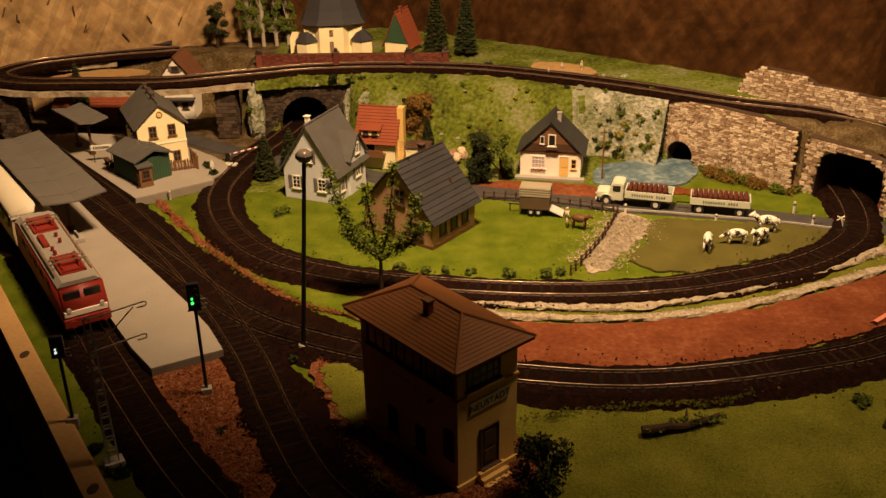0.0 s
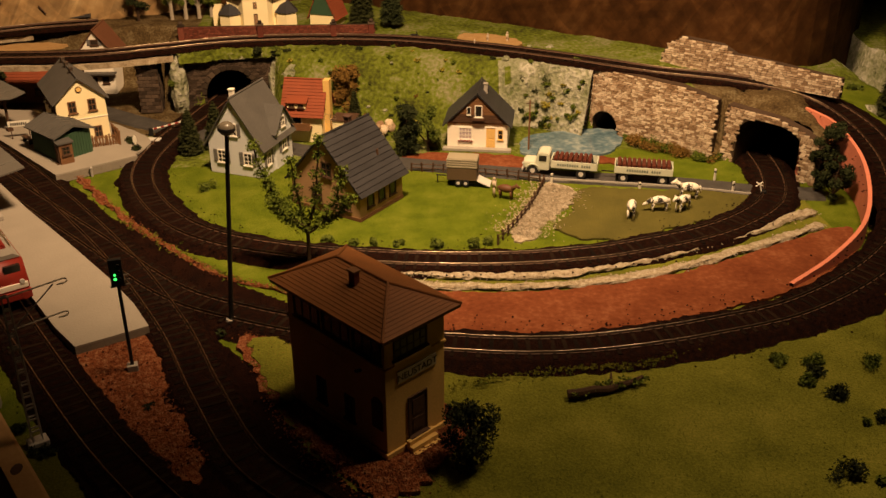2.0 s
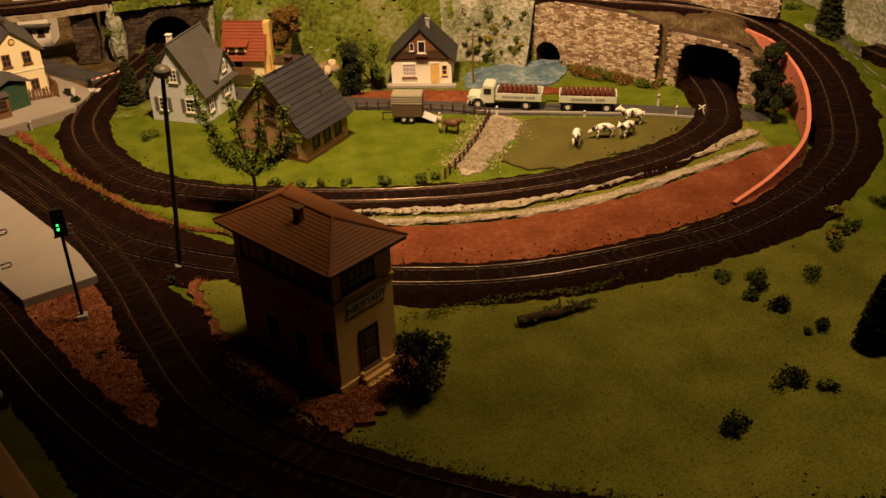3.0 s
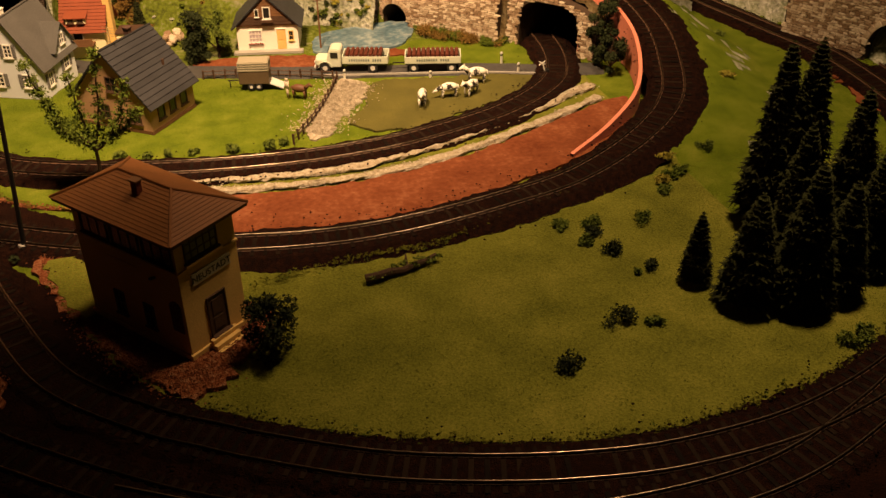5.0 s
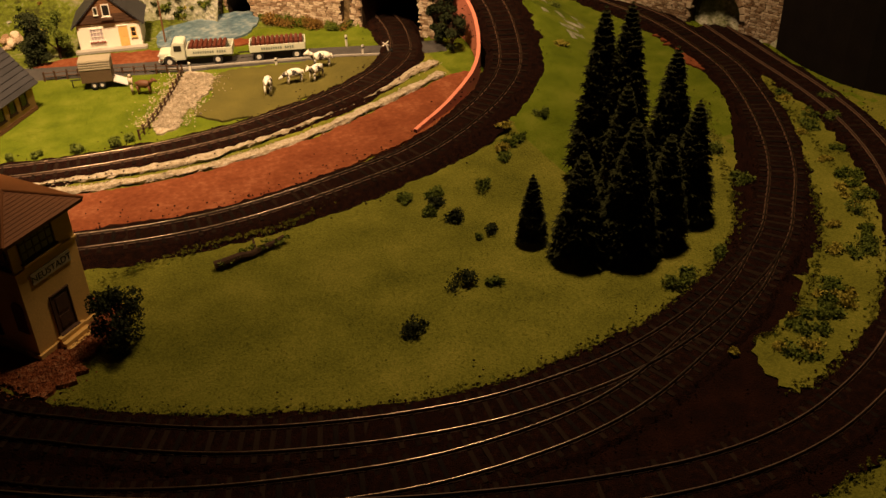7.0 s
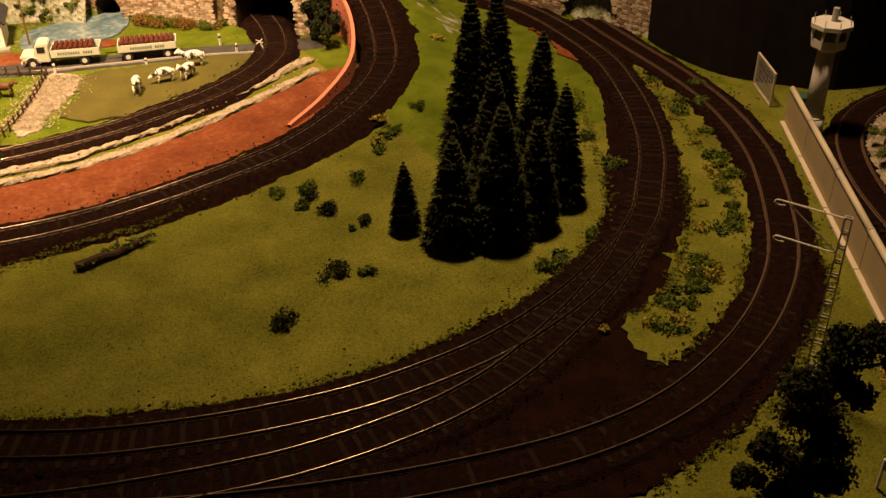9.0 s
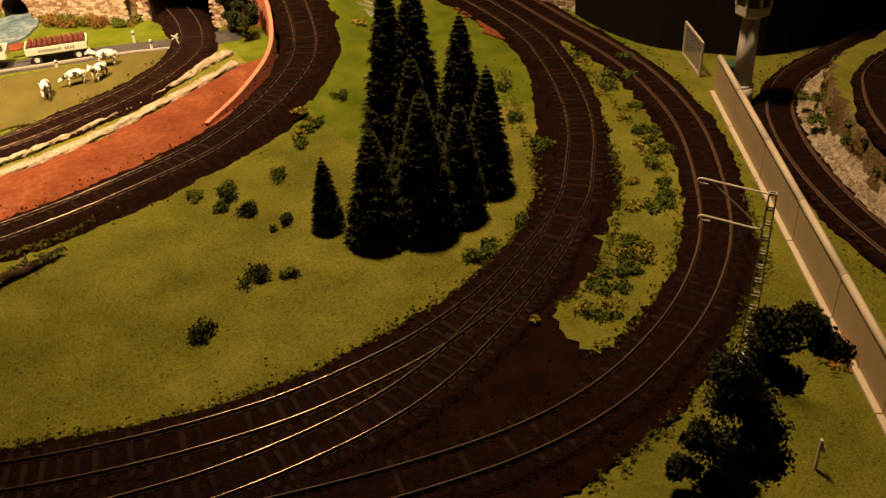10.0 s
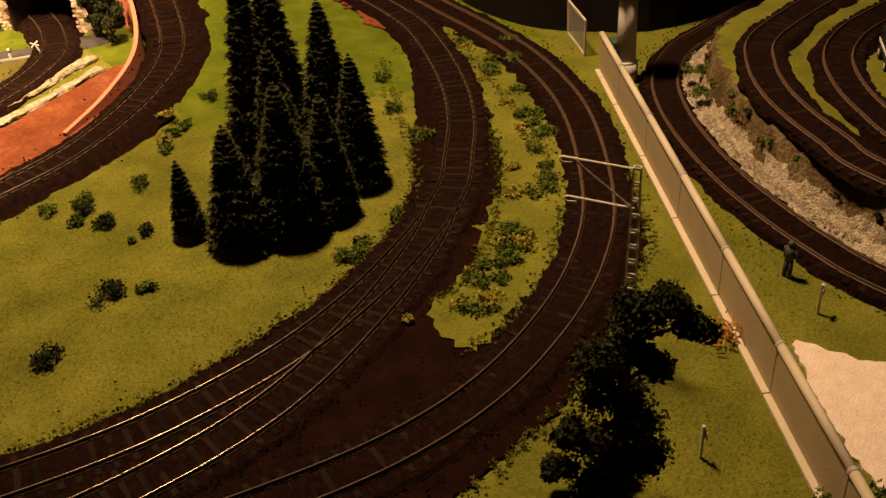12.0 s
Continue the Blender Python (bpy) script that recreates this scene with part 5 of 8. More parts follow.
# station building
W, L, E, R = 0.045, 0.072, 0.0480, 0.0680
st = house("station_building", (-0.2055, 0.9500, 0.0), 24, "cream station building with a grey gabled roof", "station")
part("wall", shell(W, L, E, R, "y"), CREAM, st)
gable_roof(st, W, L, E, R, "y", GREY_ROOF, 0.003, 1, 0.0008, 0.003)
for s in (0.32, 0.72):
    window(st, face("F", W, L, W * s, 0.0355), 0.0075, 0.0115, BROWN_WOOD, (1, 1))
window(st, face("F", W, L, W * 0.76, 0.0085), 0.0075, 0.0115, BROWN_WOOD, (1, 1))
bm = bmesh.new()
m = face("F", W, L, W * 0.5, 0.0575)
tube(bm, m @ Vector((0, 0, 0)), m @ Vector((0, 0.0007, 0)), 0.0030, n=16)
win = part("round_window", bm, DARK_WOOD, st)
bm = bmesh.new()
tube(bm, m @ Vector((0, 0.0005, 0)), m @ Vector((0, 0.0010, 0)), 0.0022, n=16)
part("pane", bm, OCHRE, win)
for k in range(5):
    window(st, face("L", W, L, L * (0.12 + 0.19 * k), 0.034), 0.0055, 0.0105, DARK_WOOD, (1, 1))
bm = bmesh.new()
box(bm, -0.0006, W + 0.0006, -0.0006, L + 0.0006, 0.0285, 0.0294)
part("string_course", bm, WHITE, st)
for k in (0.3, 0.6, 0.85):
    chimney(st, W * 0.5, L * k, R - 0.003, R + 0.004, 0.003, DARKSTONE)

# green goods shed and brown booth
gs = house("goods_shed", (-0.197, 0.9035, 0.008), 43, "dark green goods shed with a shallow grey felt roof", "shed")
part("wall", box(bmesh.new(), 0, 0.034, 0, 0.045, 0, 0.0235), GREEN_PAINT, gs)
for k in range(12):
    part("wall_board", box(bmesh.new(), 0.0012 + k * 0.0027, 0.0024 + k * 0.0027, -0.0004, 0.0002, 0.0005, 0.023), GREEN_PAINT, gs)
    part("wall_board", box(bmesh.new(), -0.0004, 0.0002, 0.002 + k * 0.0036, 0.0036 + k * 0.0036, 0.0005, 0.023), GREEN_PAINT, gs)
for a, b in (((-0.004, -0.004, 0.0235), (-0.004, 0.049, 0.0235)), ((0.038, -0.004, 0.0235), (0.038, 0.049, 0.0235))):
    bm = bmesh.new()
    slab(bm, a, b, (0.017, 0.049, 0.031), (0.017, -0.004, 0.031), 0.0012)
    roof = part("roof", bm, GREY_ROOF, gs)
    for k in range(7):
        y = -0.003 + k * 0.0085
        bm = bmesh.new()
        tube(bm, (a[0], y, a[2] + 0.0002), (0.017, y, 0.0312), 0.0004, n=5)
        part("seam", bm, GREY_ROOF, roof)
bt = house("booth", (-0.193, 0.8945, 0.008), 33, "small brown wooden booth with a window", "booth")
bm = bmesh.new()
box(bm, 0, 0.012, 0, 0.011, 0, 0.0195)
part("wall", bm, BROWN_WOOD, bt)
bm = bmesh.new()
box(bm, -0.0015, 0.0135, -0.0015, 0.0125, 0.0195, 0.021)
part("roof", bm, GREY_ROOF, bt)
window(bt, face("F", 0.012, 0.011, 0.006, 0.009), 0.007, 0.008, DARK_WOOD, (1, 1))
door(bt, face("L", 0.012, 0.011, 0.0055, 0.001), 0.006, 0.015, BROWN_WOOD, DARK_WOOD)

# platform canopies


def canopy(name, centre, angle, length, width, z, label):
    th = house(name, (*centre, 0.0085), angle, label, "canopy")
    h = z - 0.0085
    for sgn in (-1, 1):
        bm = bmesh.new()
        slab(bm, (-length / 2, sgn * width / 2, h + 0.003), (length / 2, sgn * width / 2, h + 0.003), (length / 2, 0, h), (-length / 2, 0, h), 0.0012)
        for k in range(5):
            x = -length / 2 + length * (k + 0.5) / 5
            tube(bm, (x, sgn * width / 2, h + 0.0032), (x, 0, h + 0.0003), 0.00035, n=5)
        bmesh.ops.recalc_face_normals(bm, faces=bm.faces[:])
        part("roof", bm, paint("canopy_grey", (0.11, 0.10, 0.085), 0.75, 0.15), th)
    for k in range(max(2, int(length / 0.055))):
        n = max(2, int(length / 0.055))
        x = -length / 2 + length * (k + 0.5) / n
        bm = bmesh.new()
        tube(bm, (x, 0, 0), (x, 0, h - 0.001), 0.0014)
        box(bm, x - 0.0025, x + 0.0025, -0.0025, 0.0025, 0, 0.003)
        for sgn in (-1, 1):
            tube(bm, (x, 0, h - 0.010), (x, sgn * width * 0.38, h - 0.0001), 0.0007, n=6)
        part("post", bm, DARK_WOOD, th, "dark forked post")
    return th


canopy("platform_canopy", (-0.265, 0.859), 124.0, 0.190, 0.050, 0.045, "grey butterfly-roofed platform canopy on dark posts")
canopy("platform_canopy", (-0.275, 1.003), 130, 0.066, 0.030, 0.045, "small grey canopy beside the station building")

# cream church, cemetery wall, small house on the upper level
ch = house("church", (-0.066, 1.128, 0.0615), 2, "cream church with dark slate roof behind a brick wall", "church")
bm = bmesh.new()
box(bm, 0.005, 0.068, 0.002, 0.05, 0, 0.040)
prism(bm, [(0.022, -0.007), (0.048, -0.007), (0.056, 0.006), (0.014, 0.006)], 0, 0.0402)
box(bm, -0.012, 0.02, 0.015, 0.045, 0, 0.022)
part("nave_wall", bm, CREAM, ch)
bm = bmesh.new()
eave = [(0.001, -0.001, 0.040), (0.020, -0.0100, 0.040), (0.050, -0.0100, 0.040), (0.072, -0.001, 0.040), (0.072, 0.053, 0.040), (0.001, 0.053, 0.040)]
lo = [bm.verts.new(v) for v in eave]
rings = [lo] + [[bm.verts.new((0.037 + (v[0] - 0.037) * f, 0.024 + (v[1] - 0.024) * f, z)) for v in eave] for f, z in ((0.90, 0.045), (0.80, 0.054), (0.70, 0.066), (0.52, 0.084), (0.12, 0.10))]
for r_a, r_b in zip(rings, rings[1:]):
    for k in range(6):
        bm.faces.new((r_a[k], r_a[(k + 1) % 6], r_b[(k + 1) % 6], r_b[k]))
bm.faces.new(lo[::-1])
bm.faces.new(rings[-1])
part("nave_roof", bm, paint("church_slate", (0.022, 0.02, 0.022), 0.7, 0.2), ch)
for x in (-0.003, 0.057):
    bm = bmesh.new()
    n = 6
    pts = [(x + 0.0105 + 0.0125 * math.cos(math.tau * (k + 0.5) / n), 0.004 + 0.0125 * math.sin(math.tau * (k + 0.5) / n)) for k in range(n)]
    prism(bm, pts, 0, 0.0215)
    ap = part("side_chapel", bm, CREAM, ch)
    bm = bmesh.new()
    top = bm.verts.new((x + 0.0105, 0.006, 0.0355))
    ring = [bm.verts.new((x + 0.0105 + (px - x - 0.0105) * 1.15, 0.004 + (py - 0.004) * 1.15, 0.0215)) for px, py in pts]
    for k in range(n):
        bm.faces.new((ring[k], ring[(k + 1) % n], top))
    bm.faces.new(ring[::-1])
    part("chapel_roof", bm, SLATE, ap)
    mm = Matrix(((-1, 0, 0, x + 0.0105), (0, -1, 0, -0.0068), (0, 0, 1, 0.0), (0, 0, 0, 1)))
    bm = bmesh.new()
    prism(bm, [(-0.0025, 0.001), (0.0025, 0.001), (0.0025, 0.007), (0.0016, 0.0092), (0, 0.010), (-0.0016, 0.0092), (-0.0025, 0.007)], -0.0003, 0.0006, mm @ Matrix(((1, 0, 0, 0), (0, 0, 1, 0), (0, 1, 0, 0), (0, 0, 0, 1))))
    part("door", bm, DARK_WOOD, ap)
    bm = bmesh.new()
    tube(bm, mm @ Vector((0, 0, 0.015)), mm @ Vector((0, 0.0006, 0.015)), 0.0021, n=12)
    part("round_window", bm, GREY, ap)
for z, w, h in ((0.009, 0.0042, 0.013), (0.028, 0.004, 0.0065)):
    window(ch, Matrix(((-1, 0, 0, 0.035), (0, -1, 0, -0.007), (0, 0, 1, z), (0, 0, 0, 1))), w, h, DARK_WOOD, (2, 3), sill=False, pane=TAN)

sh = house("chapel_house", (0.026, 1.151, 0.0615), -24, "small cream house with green gable and red roof", "house")
part("wall", shell(0.029, 0.03, 0.014, 0.0465, "y"), CREAM, sh)
bm = bmesh.new()
prism(bm, [(-0.001, 0.0135), (0.030, 0.0135), (0.0145, 0.0465)], 0, 0.001, Matrix(((1, 0, 0, 0), (0, 0, -1, 0.0), (0, 1, 0, 0), (0, 0, 0, 1))))
part("gable_cladding", bm, GREEN_PAINT, sh, "green boarded gable")
gable_roof(sh, 0.029, 0.03, 0.014, 0.0465, "y", RED_ROOF, 0.003, 10, 0.0007, 0.002)
chimney(sh, 0.015, 0.012, 0.042, 0.051, 0.003)

stone_wall("cemetery_wall", "low dark red brick wall round the churchyard", (-0.112, 1.104), -3.2, 0.208, 0.0150, 0.003, BRICK, sw=0.0036, sh=0.0016, z=0.0612, pieces=200)
for x in (-0.108, -0.025, 0.052, 0.092):
    pl = thing("gate_pillar", pose(x, 1.101 - (x + 0.108) * 0.053, 0.0612), "square brick wall pillar topped with a ball", "pillar", "churchyard wall pillars")
    bm = bmesh.new()
    box(bm, -0.003, 0.003, -0.003, 0.003, 0, 0.0165, bevel=0.0003)
    part("shaft", bm, BRICK, pl)
    bm = bmesh.new()
    box(bm, -0.0036, 0.0036, -0.0036, 0.0036, 0.0165, 0.0177)
    ball(bm, (0, 0, 0.0198), 0.0022, seg=8, rings=6)
    part("cap", bm, DARKSTONE, pl)

# half-timbered house and a red-roofed shed behind the viaduct
ht = house("timber_house", (-0.2205, 1.124, 0.0), -4, "white half-timbered house with a brown roof behind the viaduct", "house")
W, L, E, R = 0.032, 0.04, 0.050, 0.070
part("wall", shell(W, L, E, R, "y"), WHITE, ht)
gable_roof(ht, W, L, E, R, "y", paint("old_tile_roof", (0.13, 0.05, 0.022), 0.8, 0.2), 0.006, 9, 0.0008, 0.003)
for z in (0.012, 0.036):
    for s in (0.3, 0.7):
        window(ht, face("F", W, L, W * s, z), 0.007, 0.007, DARK_WOOD, (1, 1), SHUTTER if z > 0.03 else None)
window(ht, face("F", W, L, W * 0.5, 0.0545), 0.008, 0.006, DARK_WOOD, (2, 0), SHUTTER)
bm = bmesh.new()
box(bm, -0.001, W + 0.003, -0.008, 0, 0.0235, 0.0250)
part("canopy_roof", bm, GREY_ROOF, ht)
rs = house("goods_hall", (-0.335, 1.105, 0.0), -4, "low brown hall with a red tiled roof behind the viaduct", "hall")
W, L, E, R = 0.085, 0.04, 0.024, 0.042
part("wall", shell(W, L, E, R, "x"), BROWN_WOOD, rs)
gable_roof(rs, W, L, E, R, "x", RED_ROOF, 0.003, 8, 0.0008, 0.003)
for k in range(4):
    window(rs, face("F", W, L, W * (0.15 + 0.23 * k), 0.008), 0.009, 0.009, DARK_WOOD, (1, 1))
ds = house("dark_barn", (-0.305, 1.19, 0.06), 8, "dark slate-roofed barn on the upper level", "barn")
W, L, E, R = 0.08, 0.03, 0.008, 0.019
part("wall", shell(W, L, E, R, "x"), DARK_WOOD, ds)
gable_roof(ds, W, L, E, R, "x", SLATE, 0.003, 6, 0.0008, 0.003)

# ---- trees, bushes and grass ----


def fir(name, x, y, h, r, z=0.0, seed=0, label="dark green model fir tree standing on the meadow", group="", material=NEEDLE):
    rr = random.Random(seed)
    th = thing(name, pose(x, y, z, 0, 0, rr.uniform(0, 360)), label, "tree", group)
    bm = bmesh.new()
    tube(bm, (0, 0, 0), (0, 0, h * 0.95), h * 0.018 + 0.0006, 0.0003, 7)
    part("trunk", bm, BARK, th)
    bm = bmesh.new()
    tiers = max(18, int(h / 0.0030))
    for k in range(tiers):
        f = k / (tiers - 1)
        zc = h * (0.13 + 0.86 * f)
        rad = r * (1 - f) ** 0.66 * (0.9 + 0.14 * rr.random()) + 0.0008
        n = int(16 + 20 * (1 - f))
        for i in range(n):
            a = math.tau * (i + rr.random()) / n
            rl = rad * rr.uniform(0.72, 1.12)
            drop = rl * rr.uniform(0.10, 0.30)
            d, sd = Vector((math.cos(a), math.sin(a), 0)), Vector((-math.sin(a), math.cos(a), 0))
            base, tip = Vector((0, 0, zc)), d * rl + Vector((0, 0, zc - drop))
            w = rl * 0.16 + 0.0007
            midp = base.lerp(tip, 0.55)
            up = Vector((0, 0, 0.0009))
            p = [bm.verts.new(v) for v in (base, midp + sd * w - up, tip, midp - sd * w - up, midp + up)]
            for q in ((0, 1, 4), (1, 2, 4), (2, 3, 4), (3, 0, 4)):
                bm.faces.new([p[j] for j in q])
            for u in (0.5, 0.8):
                c = base.lerp(tip, u)
                for sg in (-1, 1):
                    e = c + d * rl * 0.13 + sd * sg * w * 1.5 - Vector((0, 0, rl * 0.10))
                    g = [bm.verts.new(v) for v in (c - d * 0.0007, c + d * 0.0007, e)]
                    bm.faces.new(g)
    part("crown", bm, material, th)
    return th


def leaves(bm, c, r, n, size, rr, squash=1.0, shell_only=0.45):
    for _ in range(n):
        v = Vector((rr.gauss(0, 1), rr.gauss(0, 1), rr.gauss(0, 1))).normalized() * r * rr.uniform(shell_only, 1.05)
        v.z *= squash
        p = Vector(c) + v
        t = Vector((rr.uniform(-1, 1), rr.uniform(-1, 1), rr.uniform(-1, 1))).normalized()
        b = t.cross(Vector((rr.uniform(-1, 1), rr.uniform(-1, 1), rr.uniform(-1, 1)))).normalized()
        s = size * rr.uniform(0.6, 1.3)
        q = [bm.verts.new(w) for w in (p - t * s, p + b * s * 0.6, p + t * s, p - b * s * 0.6)]
        bm.faces.new(q)


def broadleaf(name, x, y, h, r, z=0.0, seed=0, material=LEAF, trunk=BARK, label="", clumps=20, size=0.0011, n=240, bare=0.3, category="tree", group=""):
    rr = random.Random(seed)
    th = thing(name, pose(x, y, z), label, category, group)
    tr = bmesh.new()
    tube(tr, (0, 0, -0.001), (0, 0, h * 0.62), h * 0.022 + 0.0005, h * 0.01 + 0.0003, 7)
    bm = bmesh.new()
    for k in range(clumps):
        a = rr.uniform(0, math.tau)
        f = rr.uniform(bare, 0.95)
        rad = r * math.sqrt(max(0.05, 1 - ((f - (bare + 0.28)) / 0.72) ** 2)) * rr.uniform(0.25, 0.85)
        c = Vector((math.cos(a) * rad, math.sin(a) * rad, h * f))
        tube(tr, (0, 0, h * max(0.15, f - 0.3)), c, 0.0006, 0.0003, 5)
        leaves(bm, c, r * rr.uniform(0.26, 0.44), n, size, rr, 0.85)
    part("trunk", tr, trunk, th)
    part("crown", bm, material, th)
    return th


def bush(x, y, r, seed=0, z=0.0, material=LEAF, label="low green foam bush on the meadow", n=560, size=0.0010, squash=0.75, group="meadow bushes", clumps=6):
    rr = random.Random(seed)
    bm = bmesh.new()
    for k in range(clumps):
        a = rr.uniform(0, math.tau)
        d = r * rr.uniform(0.1, 0.62)
        c = (x + math.cos(a) * d, y + math.sin(a) * d, z + r * rr.uniform(0.2, 0.6) * squash)
        leaves(bm, c, r * rr.uniform(0.35, 0.55), n // clumps, size, rr, squash, 0.2)
    for v in bm.verts:
        v.co.z = max(v.co.z, z + 0.0002)
    return tagged(link("bush", bm, material), label, "bush", group)


G_FIR = "firs on the front meadow"
for k, (x, y, h, r) in enumerate(((0.3780, 0.4530, 0.0488, 0.0105), (0.3960, 0.4240, 0.0750, 0.0200), (0.424, 0.414, 0.094, 0.0215), (0.467, 0.490, 0.133, 0.0235), (0.4555, 0.5025, 0.128, 0.0225),
                                  (0.451, 0.416, 0.077, 0.0175), (0.4830, 0.460, 0.111, 0.0215), (0.484, 0.434, 0.0845, 0.0175), (0.444, 0.455, 0.096, 0.0190))):
    fir("fir_tree", x, y, h, r, seed=10 + k, group=G_FIR)
for k, (x, y, h, r) in enumerate(((-0.085, 0.935, 0.044, 0.0125), (-0.062, 0.945, 0.046, 0.0125), (0.070, 0.985, 0.040, 0.0085), (0.118, 0.925, 0.046, 0.011))):
    fir("fir_tree", x, y, h, r, seed=30 + k, label="small dark model fir in the village", group="village firs")
fir("fir_tree", 0.556, 0.862, 0.072, 0.016, z=0.03, seed=41, label="dark fir beside the ramp top")
fir("fir_tree", -0.305, 1.10, 0.075, 0.012, z=0.0, seed=42, label="slim dark fir beside the viaduct")
fir("fir_tree", 0.083, 1.128, 0.075, 0.017, z=0.061, seed=43, label="dark fir beside the churchyard")
fir("fir_tree", 0.116, 1.135, 0.078, 0.014, 0.061, 44, "slim dark green fir behind the churchyard", "", LEAF_DARK)
broadleaf("dark_tree", 0.118, 0.908, 0.046, 0.017, 0.0, 45, LEAF_DARK, BARK, "dark leafy tree behind the cottage", 18, bare=0.12)
broadleaf("dark_tree", 0.137, 0.915, 0.042, 0.014, 0.0, 46, LEAF, BARK, "dark leafy tree behind the cottage", 14, bare=0.12)
for k, (x, y, h) in enumerate(((-0.132, 1.198, 0.086), (-0.117, 1.203, 0.094), (-0.101, 1.196, 0.090), (-0.088, 1.204, 0.082))):
    broadleaf("leafy_tree", x, y, h, 0.0125, 0.061, 50 + k, LEAF, BIRCH, "tall loose green tree with a pale trunk behind the upper track", 26, n=150, bare=0.2, group="upper level trees")
broadleaf("dark_tree", -0.168, 1.190, 0.056, 0.013, 0.061, 54, LEAF_DARK, BARK, "small dark round tree before the chipboard", 18, n=170, bare=0.28)
broadleaf("rust_tree", 0.062, 1.012, 0.046, 0.019, 0.008, 55, LEAF_RUST, BARK, "rust-brown bushy tree on the hillside", 34, bare=0.1)
for k, (x, y, z, h, r) in enumerate(((0.476, 0.802, 0.0, 0.056, 0.015), (0.464, 0.765, 0.0, 0.042, 0.0135), (0.457, 0.785, 0.0, 0.048, 0.012))):
    broadleaf("dark_tree", x, y, h, r, z, 60 + k, LEAF_DARK, BARK, "dark green tree in the corner beside the ramp wall", 16, bare=0.1)
broadleaf("shrub_tree", 0.1215, 0.4575, 0.040, 0.0165, 0.0, 65, LEAF_DARK, BARK, "dark bushy shrub at the foot of the signal box", 18, bare=0.1, n=220, size=0.0010)
bm_seed = random.Random(7)
# near dark tree beside the front loop
dt = thing("dark_tree", pose(0.418, 0.160, 0.0), "tall dark foam tree with drooping lobes beside the loop track", "tree")
tr, lv = bmesh.new(), bmesh.new()
rr = random.Random(66)
tube(tr, (-0.002, 0.002, -0.001), (0.001, -0.001, 0.085), 0.0030, 0.0012, 7)
for x_, y_, z_, r_ in ((0.000, 0.001, 0.092, 0.0085), (0.006, -0.007, 0.096, 0.0085), (0.0125, -0.017, 0.091, 0.0060), (0.009, -0.012, 0.098, 0.0055), (0.000, 0.001, 0.077, 0.0095), (0.006, -0.008, 0.072, 0.0080), (-0.006, 0.006, 0.064, 0.0080),
                       (-0.002, 0.002, 0.052, 0.0100), (0.004, -0.005, 0.046, 0.0100), (-0.015, 0.015, 0.035, 0.0065), (-0.006, 0.007, 0.026, 0.0100), (0.005, -0.008, 0.022, 0.0100), (-0.018, 0.0176, 0.012, 0.0060), (-0.010, 0.002, 0.010, 0.0090), (0.006, 0.004, 0.010, 0.0080)):
    tube(tr, (0, 0, max(0.004, z_ - 0.012)), (x_, y_, z_), 0.0012, 0.0005, 5)
    for k in range(5):
        d_ = Vector((rr.gauss(0, 1), rr.gauss(0, 1), rr.gauss(0, 0.7))) * r_ * 0.42
        leaves(lv, Vector((x_, y_, z_)) + d_, r_ * rr.uniform(0.6, 0.95), 420, 0.0011, rr, 0.9, 0.1)
for v in lv.verts:
    v.co.z = max(v.co.z, 0.0004)
part("trunk", tr, BARK, dt)
part("crown", lv, NEEDLE, dt)
# fruit tree with leafy arms
ft = thing("fruit_tree", pose(0.031, 0.691, 0.0), "gnarled fruit tree with leaf tufts along bent arms", "tree")
tr, lv = bmesh.new(), bmesh.new()
rr = random.Random(12)
tube(tr, (0, 0, 0), (0.0005, 0, 0.034), 0.0016, 0.0012, 7)
for ax_, ay_, az_, n_ in ((-0.033, 0.004, 0.096, 9), (0.028, -0.004, 0.078, 9), (-0.022, -0.003, 0.058, 7), (0.032, 0.004, 0.054, 7), (-0.008, 0.006, 0.083, 7), (0.012, 0.0, 0.101, 7), (-0.027, 0.002, 0.074, 7)):
    p0 = Vector((0.0005, 0, 0.030 + rr.uniform(-0.006, 0.004)))
    end = Vector((ax_, ay_, az_))
    bend = Vector((ax_ * 0.75, ay_, p0.z + (az_ - p0.z) * 0.3))
    prev = p0
    for k in range(1, n_ + 1):
        u = k / n_
        cur = p0 * (1 - u) ** 2 + bend * 2 * u * (1 - u) + end * u * u + Vector((rr.uniform(-1, 1), rr.uniform(-1, 1), rr.uniform(-1, 1))) * 0.0009
        tube(tr, prev, cur, 0.0011 * (1.1 - u * 0.6), 0.0011 * (1.05 - u * 0.6), 5, False)
        if k > 1:
            leaves(lv, cur, 0.0058, 120, 0.0011, rr, 0.8, 0.2)
        prev = cur
leaves(lv, (0, 0, 0.036), 0.010, 260, 0.0011, rr, 0.8, 0.2)
part("trunk", tr, BARK, ft)
part("foliage", lv, LEAF_LIGHT, ft)

